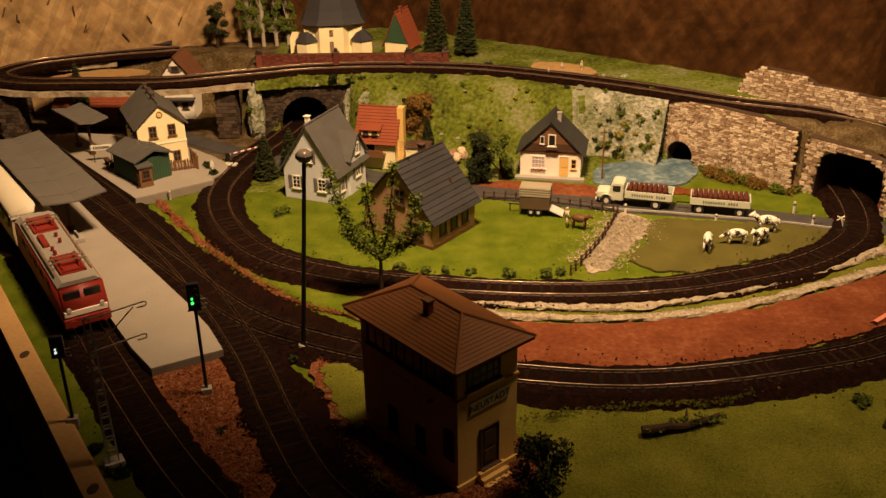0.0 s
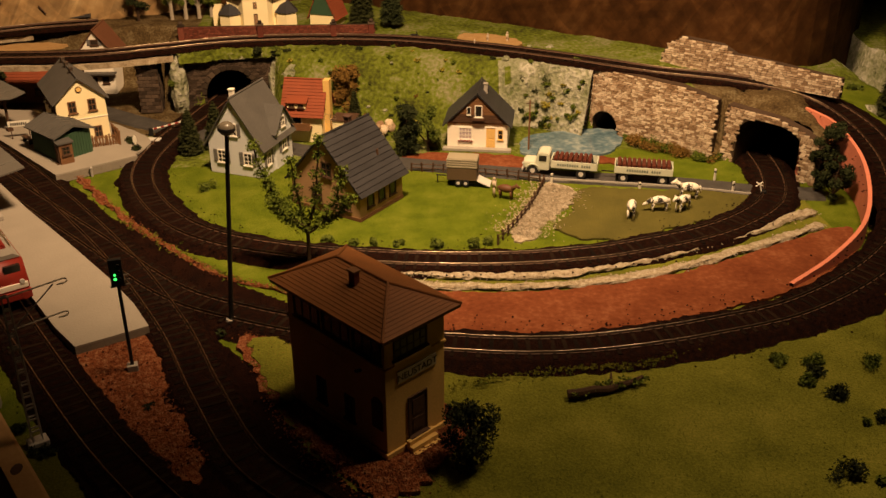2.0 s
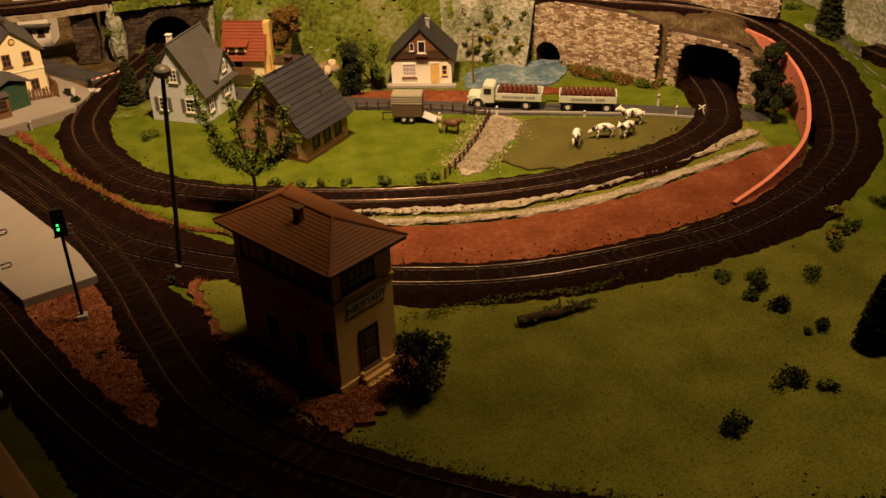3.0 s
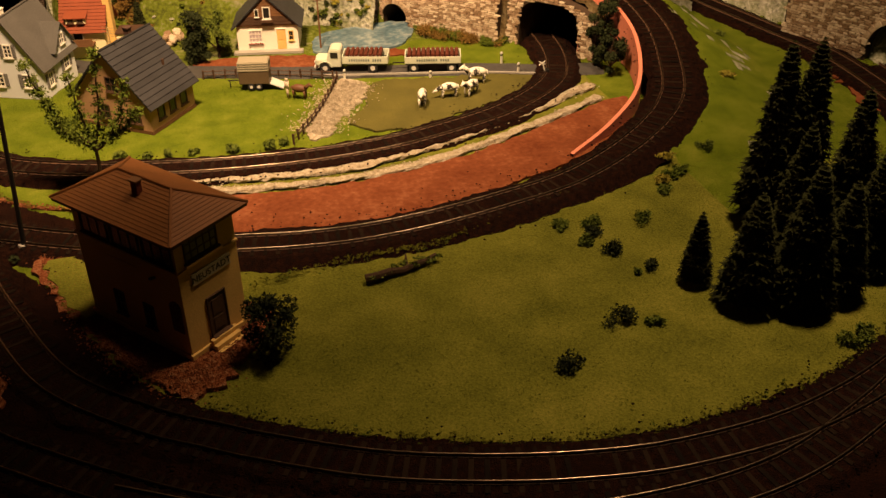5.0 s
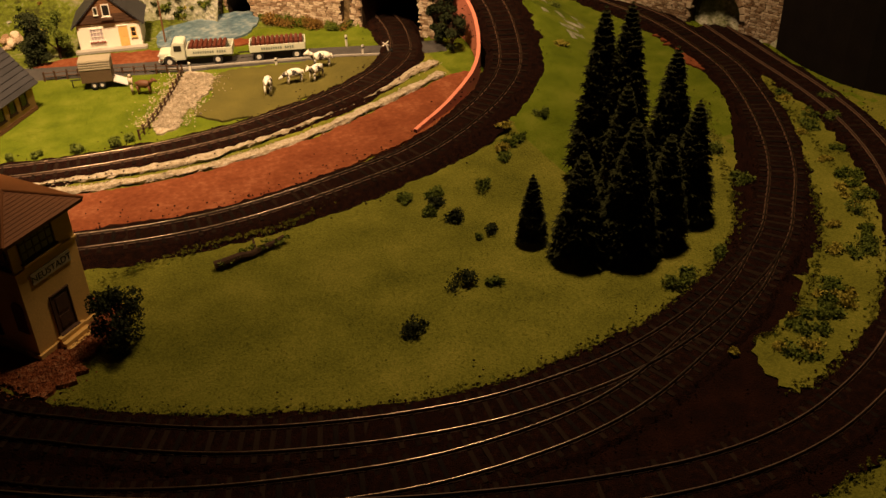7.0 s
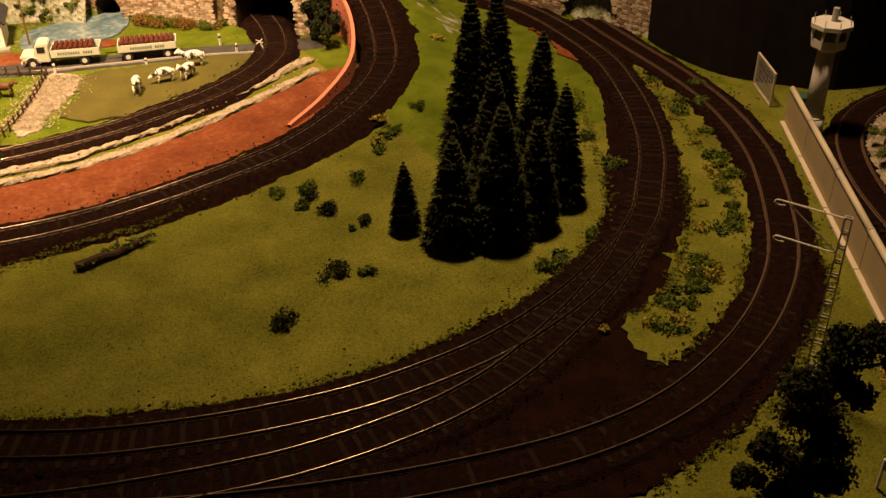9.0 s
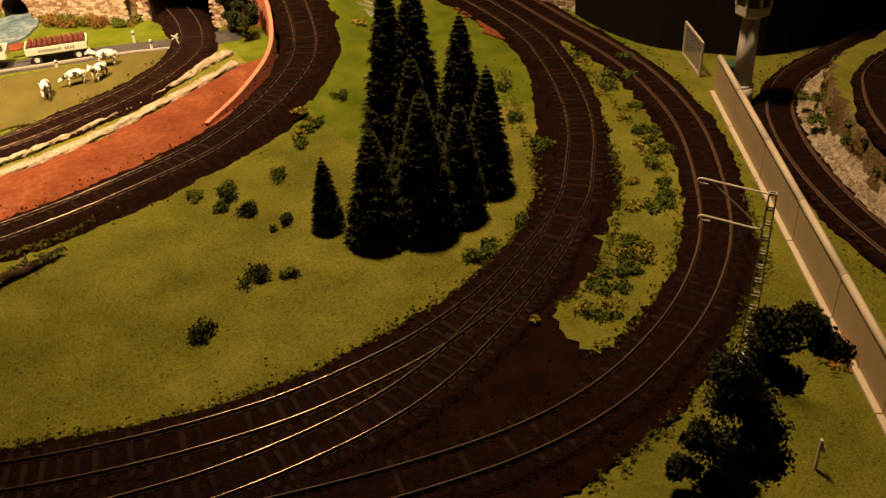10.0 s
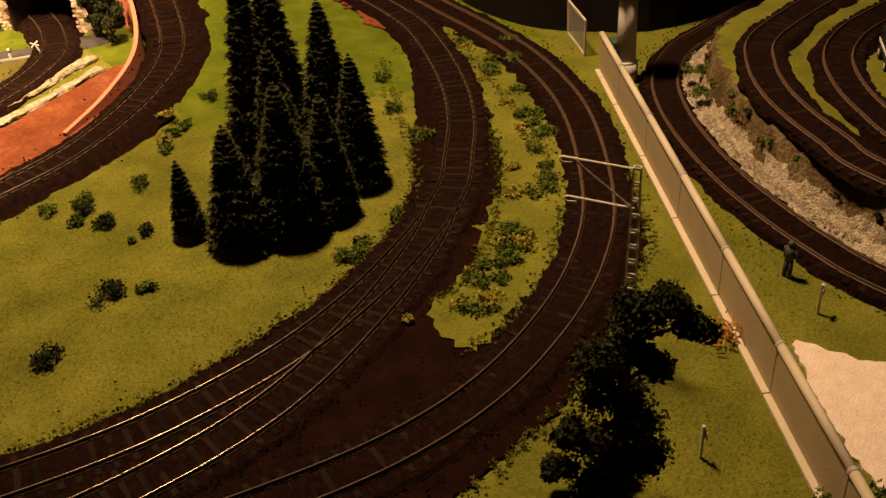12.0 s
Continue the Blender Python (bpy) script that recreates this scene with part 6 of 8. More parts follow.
# bushes: front meadow, garden, hillside, yard
for k, (x, y, r, m) in enumerate(((0.3175, 0.4265, 0.0115, LEAF_DARK), (0.336, 0.422, 0.005, LEAF), (0.2723, 0.4004, 0.0105, LEAF_DARK), (0.323, 0.536, 0.0065, LEAF), (0.344, 0.536, 0.0075, LEAF), (0.339, 0.521, 0.0075, LEAF_DARK),
                                  (0.346, 0.500, 0.0085, LEAF_DARK), (0.333, 0.512, 0.006, LEAF), (0.380, 0.526, 0.0075, LEAF), (0.362, 0.474, 0.0065, LEAF_DARK), (0.349, 0.471, 0.003, LEAF), (0.417, 0.572, 0.0065, LEAF_YELLOW),
                                  (0.426, 0.577, 0.0065, LEAF_LIGHT), (0.436, 0.581, 0.007, LEAF_LIGHT), (0.412, 0.560, 0.006, LEAF), (0.468, 0.604, 0.0065, LEAF), (0.430, 0.371, 0.009, LEAF), (0.443, 0.376, 0.0075, LEAF), (0.477, 0.388, 0.0075, LEAF),
                                  (0.545, 0.455, 0.009, LEAF), (0.555, 0.50, 0.008, LEAF), (0.58, 0.545, 0.009, LEAF), (0.585, 0.79, 0.010, LEAF), (0.575, 0.84, 0.006, LEAF), (0.54, 0.90, 0.008, LEAF))):
    bush(x, y, r * 1.2, 100 + k, max(0.0, ground_at(x, y) - 0.001), m)
for k in range(46):
    rr = random.Random(300 + k)
    u = rr.random()
    pts = [(0.44, 0.288), (0.50, 0.318), (0.555, 0.352), (0.605, 0.410), (0.643, 0.495), (0.663, 0.562)]
    i = min(4, int(u * 5))
    f = u * 5 - i
    x = pts[i][0] * (1 - f) + pts[i + 1][0] * f + rr.uniform(-0.010, 0.010)
    y = pts[i][1] * (1 - f) + pts[i + 1][1] * f + rr.uniform(-0.010, 0.008)
    bush(x, y, rr.uniform(0.005, 0.011), 400 + k, 0.002, rr.choice((LEAF, LEAF, LEAF_YELLOW, LEAF_LIGHT)), "green and yellow foam bush between the tracks", 320, group="bushes between the tracks", squash=0.55)
for k, (x, y, r) in enumerate(((0.500, 0.322, 0.007), (0.517, 0.319, 0.006), (0.559, 0.380, 0.006), (0.471, 0.313, 0.005), (0.596, 0.414, 0.007), (0.422, 0.304, 0.005), (0.432, 0.598, 0.008), (0.536, 0.691, 0.008), (0.463, 0.697, 0.007))):
    bush(x, y, r, 460 + k, max(0.002, ground_at(x, y)), LEAF_YELLOW, "tuft of yellow foam flowers beside the tracks", 320, group="yellow tufts", squash=0.6)
for k, (x, y, r) in enumerate(((0.062, 0.728, 0.006), (0.080, 0.724, 0.006), (0.128, 0.716, 0.0075), (0.155, 0.712, 0.008), (0.167, 0.716, 0.006), (0.044, 0.733, 0.006), (0.004, 0.80, 0.013), (-0.06, 0.845, 0.009), (0.02, 0.775, 0.009), (0.098, 0.722, 0.005))):
    bush(x, y, r, 150 + k, material=LEAF if r < 0.012 else LEAF_LIGHT, label="small garden bush beside the oval track", group="garden bushes", squash=1.0)
for k, (x, y, z, r, m) in enumerate(((0.262, 0.965, 0.004, 0.012, LEAF), (0.275, 0.972, 0.020, 0.012, LEAF_DARK), (0.272, 0.968, 0.036, 0.010, LEAF_DARK), (0.287, 0.968, 0.03, 0.008, LEAF_YELLOW), (0.284, 0.955, 0.008, 0.010, LEAF_LIGHT),
                                     (0.262, 0.978, 0.046, 0.010, LEAF_DARK), (0.248, 0.972, 0.01, 0.010, LEAF), (0.345, 0.905, 0.0, 0.012, LEAF_LIGHT), (0.365, 0.885, 0.0, 0.013, LEAF_RUST), (0.385, 0.865, 0.0, 0.010, LEAF_LIGHT), (0.334, 0.922, 0.0, 0.010, LEAF),
                                     (-0.005, 1.06, 0.055, 0.009, LEAF_DARK), (-0.025, 1.06, 0.058, 0.008, LEAF_DARK), (0.01, 1.02, 0.02, 0.007, LEAF), (0.135, 1.0, 0.025, 0.007, LEAF_RUST), (0.16, 1.01, 0.035, 0.006, LEAF), (0.182, 1.0, 0.03, 0.007, LEAF_RUST), (0.205, 0.995, 0.035, 0.006, LEAF),
                                     (0.10, 1.03, 0.04, 0.007, LEAF_RUST), (0.222, 0.975, 0.015, 0.008, LEAF), (-0.115, 1.05, 0.03, 0.008, LEAF), (0.078, 1.05, 0.05, 0.006, LEAF), (0.03, 1.05, 0.05, 0.006, LEAF_YELLOW), (-0.145, 0.955, 0.004, 0.008, LEAF_DARK), (-0.135, 0.935, 0.004, 0.007, LEAF_DARK))):
    bush(x, y, r, 200 + k, z, m, "foam shrub on the hillside or roadside", group="hillside shrubs")
for k, (x, y, z, r, m) in enumerate(((0.70, 0.352, 0.012, 0.008, LEAF), (0.685, 0.305, 0.014, 0.009, LEAF_RUST), (0.676, 0.272, 0.012, 0.008, LEAF), (0.668, 0.245, 0.010, 0.007, LEAF_DARK), (0.72, 0.375, 0.014, 0.009, LEAF), (0.655, 0.205, 0.006, 0.008, LEAF_RUST), (0.66, 0.22, 0.01, 0.006, LEAF_DARK),
                                     (0.665, 0.50, 0.0, 0.010, LEAF), (0.69, 0.53, 0.0, 0.009, LEAF), (0.53, 0.225, 0.0, 0.006, LEAF_YELLOW), (0.49, 0.09, 0.0, 0.010, LEAF), (0.47, 0.10, 0.0, 0.012, LEAF))):
    bush(x, y, r, 240 + k, z, m, "foam shrub on the eastern bank", group="bank shrubs", squash=0.8)
for k, (x, y, r) in enumerate(((-0.155, 0.595, 0.006), (-0.175, 0.64, 0.008), (-0.11, 0.492, 0.008), (-0.128, 0.512, 0.007), (-0.205, 0.69, 0.006), (-0.058, 0.525, 0.005), (-0.025, 0.605, 0.005))):
    bush(x, y, r, 270 + k, material=LEAF_DARK, label="low dark bush beside the yard tracks", group="yard bushes")

# brown hedge at the foot of the retaining wall, dark shrubs round the outflow
for k in range(16):
    rr = random.Random(1200 + k)
    f = k / 15
    bush(0.332 + 0.062 * f + rr.uniform(-0.006, 0.006), 0.915 - 0.052 * f + rr.uniform(-0.008, 0.004), rr.uniform(0.011, 0.016), 1200 + k, 0, rr.choice((LEAF_RUST, LEAF_RUST, LEAF_RUST, LEAF_LIGHT)), "brown-green foam hedge before the retaining wall", 420, group="wall hedge", squash=0.75)
for k in range(26):
    rr = random.Random(1300 + k)
    x = rr.uniform(0.248, 0.294)
    y = rr.uniform(0.956, 0.978)
    bush(x, y, rr.uniform(0.004, 0.0075), 1300 + k, max(0, ground_at(x, y) + rr.uniform(-0.003, 0.004)), rr.choice((LEAF_DARK, LEAF_DARK, LEAF, LEAF_YELLOW, LEAF_LIGHT)) if x < 0.272 else rr.choice((LEAF_YELLOW, LEAF_LIGHT, LEAF)), "foam shrub on the rock face above the pond", 260, group="rock face shrubs", squash=0.9)

face_line = upper[(upper[:, 0] > 0.225) & (upper[:, 0] < 0.304)]
face_side = sides(face_line)
for k in range(46):
    rr = random.Random(1800 + k)
    i = rr.randrange(len(face_line))
    f = rr.random() ** 0.8
    o = 0.0215 + 0.0125 * f
    east_ = face_line[i, 0] > 0.272
    bush(face_line[i, 0] + face_side[i, 0] * o, face_line[i, 1] + face_side[i, 1] * o, rr.uniform(0.0028, 0.0068), 1800 + k, 0.054 - 0.052 * f, rr.choice((LEAF_YELLOW, LEAF_LIGHT, LEAF)) if east_ else rr.choice((LEAF_DARK, LEAF_DARK, LEAF, ROCK)), "foam shrub clinging to the painted rock face", 240, group="rock face shrubs", squash=0.9)

# low shrubs and pale stones strewn over the hillside
for k in range(62):
    rr = random.Random(900 + k)
    x, y = rr.uniform(-0.01, 0.262), rr.uniform(0.962, 1.062)
    if ground_at(x, y) > 0.006:
        bush(x, y, rr.uniform(0.0022, 0.0052), 900 + k, ground_at(x, y) - 0.001, rr.choice((LEAF, LEAF_LIGHT, LEAF_RUST, LEAF_DARK, LEAF_YELLOW)), "tiny foam shrub on the green hillside", 150, group="hillside tufts")
for k in range(20):
    rr = random.Random(1000 + k)
    x, y = rr.choice((rr.uniform(0.22, 0.285), rr.uniform(0.0, 0.28))), rr.uniform(0.955, 1.05)
    if ground_at(x, y) > 0.004:
        bm = bmesh.new()
        bmesh.ops.create_icosphere(bm, subdivisions=2, radius=rr.uniform(0.0015, 0.0042))
        for v in bm.verts:
            v.co *= 1 + 0.55 * noise.noise(v.co * 260 + Vector((k, 0, 0)))
            v.co.z *= 0.6
        bmesh.ops.translate(bm, vec=(x, y, ground_at(x, y)), verts=bm.verts[:])
        tagged(link("boulder", bm, ROCK), "pale weathered plaster rock on the hillside", "rock", "hillside rocks")

for k in range(9):
    rr = random.Random(1700 + k)
    bm = bmesh.new()
    bmesh.ops.create_icosphere(bm, subdivisions=2, radius=rr.uniform(0.003, 0.0055))
    for v in bm.verts:
        v.co *= 1 + 0.5 * noise.noise(v.co * 220 + Vector((k, 3, 0)))
    x, y = 0.098 + rr.uniform(-0.008, 0.008), 0.965 + rr.uniform(-0.006, 0.008)
    bmesh.ops.translate(bm, vec=(x, y, max(0.002, ground_at(x, y)) + 0.0022 * (k % 4)), verts=bm.verts[:])
    tagged(link("boulder", bm, STONE), "pale rubble stone piled on the hillside", "rock", "rubble pile")

# mossy log on the meadow
lg = thing("fallen_log", pose(0.211, 0.5165, 0.0, 0, 0, 14), "mossy fallen log lying on the meadow", "log")
bm = bmesh.new()
rod(bm, [(-0.026 + k * 0.0083, random.uniform(-0.002, 0.002), 0.0030 + random.uniform(-0.0005, 0.0012)) for k in range(7)], [0.0028 - 0.0002 * k for k in range(7)])
part("trunk", bm, BARK, lg)
part("branch", rod(bmesh.new(), [(0.002, 0, 0.003), (0.004, 0.005, 0.006), (0.006, 0.009, 0.007)], [0.0012, 0.0008, 0.0004], 6), BARK, lg)
bm = bmesh.new()
rr = random.Random(3)
for k in range(9):
    leaves(bm, (-0.022 + k * 0.0057, rr.uniform(-0.002, 0.003), 0.0045), 0.0036, 30, 0.0012, rr, 0.6, 0.2)
part("moss", bm, LEAF, lg)

# orange lichen clump by the wall
lc = bmesh.new()
rr = random.Random(9)
for k in range(90):
    c = Vector((0.5265 + rr.gauss(0, 0.0055), 0.1935 + rr.gauss(0, 0.006), 0.0004 + abs(rr.gauss(0, 0.004))))
    e = c + Vector((rr.uniform(-1, 1), rr.uniform(-1, 1), rr.uniform(-0.2, 1))).normalized() * rr.uniform(0.002, 0.005)
    tube(lc, c, e, 0.0005, 0.0003, 4, False)
tagged(link("lichen_clump", lc, LICHEN), "orange lichen clump growing at the foot of the wall", "lichen")


def blades(name, count, x0, x1, y0, y1, test, height, material, label, seed):
    """Flock fibres standing on the flat ground."""
    g = np.random.default_rng(seed)
    x, y = g.uniform(x0, x1, count * 3), g.uniform(y0, y1, count * 3)
    ok = test(x, y)
    x, y = x[ok][:count], y[ok][:count]
    k = len(x)
    a, lean = g.uniform(0, math.tau, k), g.normal(0, 1.3, (k, 2))
    h = g.uniform(0.5, 1.2, k) * height
    w = 0.00028
    v = np.empty((k, 3, 3))
    v[:, 0] = np.stack([x - np.cos(a) * w, y - np.sin(a) * w, np.zeros(k) - 0.0002], 1)
    v[:, 1] = np.stack([x + np.cos(a) * w, y + np.sin(a) * w, np.zeros(k) - 0.0002], 1)
    v[:, 2] = np.stack([x + lean[:, 0] * h, y + lean[:, 1] * h, h], 1)
    me = bpy.data.meshes.new(name)
    me.from_pydata(v.reshape(-1, 3).tolist(), [], np.arange(3 * k).reshape(-1, 3).tolist())
    me.materials.append(material)
    return tagged(new(name, me), label, "grass", kind="stuff")


MEADOW_EDGE = spline([(0.0, 0.545), (0.03, 0.49), (0.082, 0.423), (0.132, 0.391), (0.183, 0.368), (0.235, 0.349), (0.263, 0.341), (0.307, 0.339), (0.338, 0.342), (0.372, 0.346), (0.41, 0.353), (0.456, 0.372), (0.482, 0.392), (0.508, 0.413), (0.528, 0.443), (0.565, 0.490), (0.612, 0.568), (0.645, 0.675)], 0.01)


def on_meadow(x, y):
    top = np.interp(x, [0.12, 0.179, 0.241, 0.301, 0.363, 0.436, 0.51, 0.53], [0.529, 0.538, 0.542, 0.566, 0.585, 0.623, 0.667, 0.68])
    low = np.interp(x, MEADOW_EDGE[:, 0], MEADOW_EDGE[:, 1])
    return (y > low - 0.002) & (y < top) & (x > 0.085)


blades("grass_fibres", 30000, 0.085, 0.53, 0.34, 0.66, on_meadow, 0.0004, MEADOW, "short olive flock fibres on the front meadow", 1)
LAWN = spline(T_INNER, 0.01)


def on_lawn(x, y):
    d, i, inside = near_line(x, y, LAWN)
    return inside & (d > 0.022) & (y < 0.88 - 0.2 * x) & (x < 0.19)


blades("lawn_fibres", 9000, -0.12, 0.2, 0.7, 0.9, on_lawn, 0.0004, GRASS, "short bright green flock fibres on the village lawn", 2)


def beside_wall(x, y):
    wx = 0.476 + (y - 0.111) * 0.621
    return ((x < wx - 0.006) & (x > np.interp(y, [0.1, 0.2, 0.24, 0.3, 0.37, 0.45], [0.35, 0.42, 0.505, 0.575, 0.625, 0.665]))) | ((x > wx + 0.006) & (x < np.interp(y, [0.17, 0.235, 0.30, 0.37], [0.60, 0.603, 0.625, 0.665])) & (y > 0.165))


blades("verge_fibres", 14000, 0.36, 0.72, 0.09, 0.47, beside_wall, 0.0004, MEADOW, "short olive flock fibres on both sides of the wall", 3)

# brown and green growth on the face of the eastern bank
bank_line = EAST[(EAST[:, 0] < 0.79) & (EAST[:, 1] > 0.17)]
bank_side = sides(bank_line)
for k in range(34):
    rr = random.Random(1500 + k)
    i = rr.randrange(len(bank_line))
    o = rr.uniform(0.0265, 0.0300)
    bush(bank_line[i, 0] + bank_side[i, 0] * o, bank_line[i, 1] + bank_side[i, 1] * o, rr.uniform(0.0025, 0.006), 1500 + k, rr.uniform(0.012, 0.024), rr.choice((LEAF_RUST, LEAF_DARK, LEAF, LEAF_LIGHT, LEAF_RUST)), "brown and green foam growth on the bank face", 200, group="bank growth", squash=0.9)


# tufts that fray the edges of the turf
def fringe(name, line, n, half, material, label, seed):
    rr = random.Random(seed)
    bm = bmesh.new()
    ln = spline(line, 0.003)
    for _ in range(n):
        p = ln[rr.randrange(len(ln))]
        leaves(bm, (p[0] + rr.gauss(0, half), p[1] + rr.gauss(0, half), 0.0024), rr.uniform(0.0009, 0.0024), 16, 0.0006, rr, 0.45, 0.1)
    return tagged(link(name, bm, material), label, "grass", kind="stuff")


EDGES = ([(0.082, 0.423), (0.132, 0.391), (0.183, 0.368), (0.235, 0.349), (0.307, 0.339), (0.372, 0.346), (0.41, 0.353), (0.456, 0.372), (0.508, 0.413), (0.528, 0.443), (0.557, 0.493), (0.597, 0.573)],
         [(0.12, 0.529), (0.179, 0.538), (0.241, 0.542), (0.301, 0.566), (0.363, 0.585), (0.436, 0.623), (0.51, 0.667)],
         [(0.429, 0.266), (0.485, 0.279), (0.545, 0.325), (0.582, 0.372), (0.614, 0.437), (0.642, 0.513), (0.665, 0.583)], [(0.439, 0.308), (0.475, 0.315), (0.542, 0.371), (0.584, 0.432), (0.633, 0.522)],
         [(-0.004, 0.588), (0.012, 0.592), (0.03, 0.57), (0.03, 0.54), (0.02, 0.522), (0.006, 0.548), (-0.004, 0.588)], [(-0.118, 0.782), (-0.06, 0.715), (-0.02, 0.676), (0.03, 0.65), (0.09, 0.628)],
         [(0.372, 0.200), (0.444, 0.212), (0.502, 0.237), (0.572, 0.283), (0.632, 0.384), (0.664, 0.449), (0.686, 0.516)])
for k, (line, n) in enumerate(zip(EDGES, (420, 420, 300, 300, 120, 200, 320))):
    fringe("turf_fringe", line, n, 0.0022, MEADOW, "frayed olive flock along the edge of the turf", 2000 + k)
    fringe("turf_fringe", line, n // 10, 0.004, LEAF_LIGHT, "green flock tufts along the edge of the turf", 2100 + k)

# loose stones in the ballast and gravel
rr = random.Random(77)
bm = bmesh.new()


def pebbles(bm, line, half, n, size, z):
    for _ in range(n):
        i = rr.randrange(len(line))
        p = line[i]
        o = rr.gauss(0, half * 0.55)
        d = sides_cache[id(line)][i]
        g = rr.uniform(-0.003, 0.003)
        s = size * rr.uniform(0.5, 1.3)
        c = Vector((p[0] + d[0] * o + d[1] * g, p[1] + d[1] * o - d[0] * g, p[2] + z))
        vs = [bm.verts.new(c + Vector(v) * s) for v in ((1, 0, 0), (-0.6, 0.8, 0), (-0.5, -0.9, 0), (rr.uniform(-0.3, 0.3), rr.uniform(-0.3, 0.3), 0.9))]
        for f in ((0, 1, 3), (1, 2, 3), (2, 0, 3)):
            bm.faces.new([vs[j] for j in f])


sides_cache = {}
for t, half, n in ((T_INNER, 0.021, 3500), (T_OUTER[:18], 0.026, 4200), (T_FRONT, 0.022, 5500), (T_TRAIN, 0.022, 4500), (T_LOOP, 0.022, 4500), (T_EAST, 0.021, 2500)):
    ln = spline(t, 0.004)
    sides_cache[id(ln)] = sides(ln)
    pebbles(bm, ln, half, n, 0.0009, 0.0030)
tagged(link("ballast_stones", bm, BALLAST), "loose dark ballast stones along the tracks", "ballast", kind="stuff")
bm = bmesh.new()
for t, half, n in (([(0.80, 0.409), (0.766, 0.402), (0.729, 0.380), (0.695, 0.339), (0.664, 0.283), (0.646, 0.235), (0.637, 0.195)], 0.006, 4200), ([(0.06, 0.684), (0.15, 0.666), (0.204, 0.661), (0.30, 0.684), (0.39, 0.7225), (0.437, 0.743)], 0.0046, 4600),
                   ([(0.075, 0.666), (0.15, 0.649), (0.204, 0.645), (0.30, 0.662), (0.395, 0.701), (0.432, 0.719)], 0.0034, 3600), ([(0.193, 0.728), (0.215, 0.77), (0.240, 0.815)], 0.019, 3200)):
    ln = spline(t, 0.004)
    sides_cache[id(ln)] = sides(ln)
    pebbles(bm, ln, half, n, 0.0008, 0.0054 if t[0][0] > 0.7 else 0.0019)
tagged(link("pale_stones", bm, PALE_GRAVEL), "loose pale gravel stones on lanes and bank foot", "gravel", kind="stuff")
bm = bmesh.new()
for t, half, n in (([(-0.09, 0.6), (-0.075, 0.56), (-0.05, 0.515), (-0.028, 0.468)], 0.018, 1500), ([(0.0, 0.605), (0.015, 0.56), (0.035, 0.49), (0.075, 0.445), (0.112, 0.485)], 0.012, 1700), ([(-0.182, 0.892), (-0.125, 0.80), (-0.075, 0.73), (-0.03, 0.682), (0.02, 0.655)], 0.003, 500)):
    ln = spline(t, 0.004)
    sides_cache[id(ln)] = sides(ln)
    pebbles(bm, ln, half, n * 2, 0.0007, 0.0026)
tagged(link("red_stones", bm, RED_GRAVEL), "loose reddish gravel stones", "gravel", kind="stuff")

# ---- railway things ----


def on_line(line, s):
    run = np.r_[0, np.cumsum(np.linalg.norm(np.diff(line, axis=0), axis=1))]
    p = [float(np.interp(s, run, line[:, a])) for a in range(3)]
    q = [float(np.interp(s + 0.01, run, line[:, a])) for a in range(3)]
    return p, math.degrees(math.atan2(q[1] - p[1], q[0] - p[0]))


ARM = paint("pale_wire", (0.75, 0.68, 0.55), 0.5, 0.05)


def lattice_mast(name, x, y, h, angle, label, z=0.0, lean=0.0, arm=0.030, drop=0.020):
    """A tapered lattice catenary mast with two arms towards local +x."""
    th = thing(name, pose(x, y, z, lean, 0, angle), label, "catenary mast", "catenary masts")
    bm = bmesh.new()
    w0, w1 = 0.0027, 0.0015
    cs = [(sx, sy) for sx in (-1, 1) for sy in (-1, 1)]
    for sx, sy in cs:
        tube(bm, (sx * w0, sy * w0 * 0.7, 0.003), (sx * w1, sy * w1 * 0.7, h), 0.00042, n=4)
    n = 12
    for k in range(n + 1):
        f = k / n
        w = w0 + (w1 - w0) * f
        zz = 0.003 + (h - 0.003) * f
        for sy in (-1, 1):
            box(bm, -w, w, sy * w * 0.7 - 0.0002, sy * w * 0.7 + 0.0002, zz - 0.0006, zz + 0.0004)
        for sx in (-1, 1):
            box(bm, sx * w - 0.0002, sx * w + 0.0002, -w * 0.7, w * 0.7, zz - 0.0006, zz + 0.0004)
    part("lattice", bm, LIGHTGREY, th, "grey lattice mast")
    bm = bmesh.new()
    box(bm, -0.0055, 0.0055, -0.0042, 0.0042, -0.001, 0.0035, bevel=0.0005)
    part("foot", bm, LIGHTGREY, th, "pale block foot")
    for zz, ln in ((h - 0.0008, arm), (h - drop, arm * 0.92)):
        bm = bmesh.new()
        rod(bm, [(0, 0, zz), (ln, 0, zz + 0.002)] + [(ln + 0.0018 * math.sin(math.pi * k / 5), 0, zz + 0.002 - 0.0014 * (1 - math.cos(math.pi * k / 5))) for k in range(1, 6)] + [(ln - 0.0035, 0, zz - 0.0006)], 0.00042, 6)
        part("arm", bm, ARM, th, "thin pale contact-wire arm")
    bm = bmesh.new()
    tube(bm, (0.001, 0, h - drop), (arm * 0.82, 0, h - 0.0005), 0.0004, n=5)
    part("brace", bm, GREY, th)
    return th


lattice_mast("catenary_mast", -0.114, 0.500, 0.094, 30, "grey lattice catenary mast beside the train track")
lattice_mast("catenary_mast", 0.4860, 0.2185, 0.0985, 122, "grey lattice catenary mast beside the loop track", arm=0.0315)


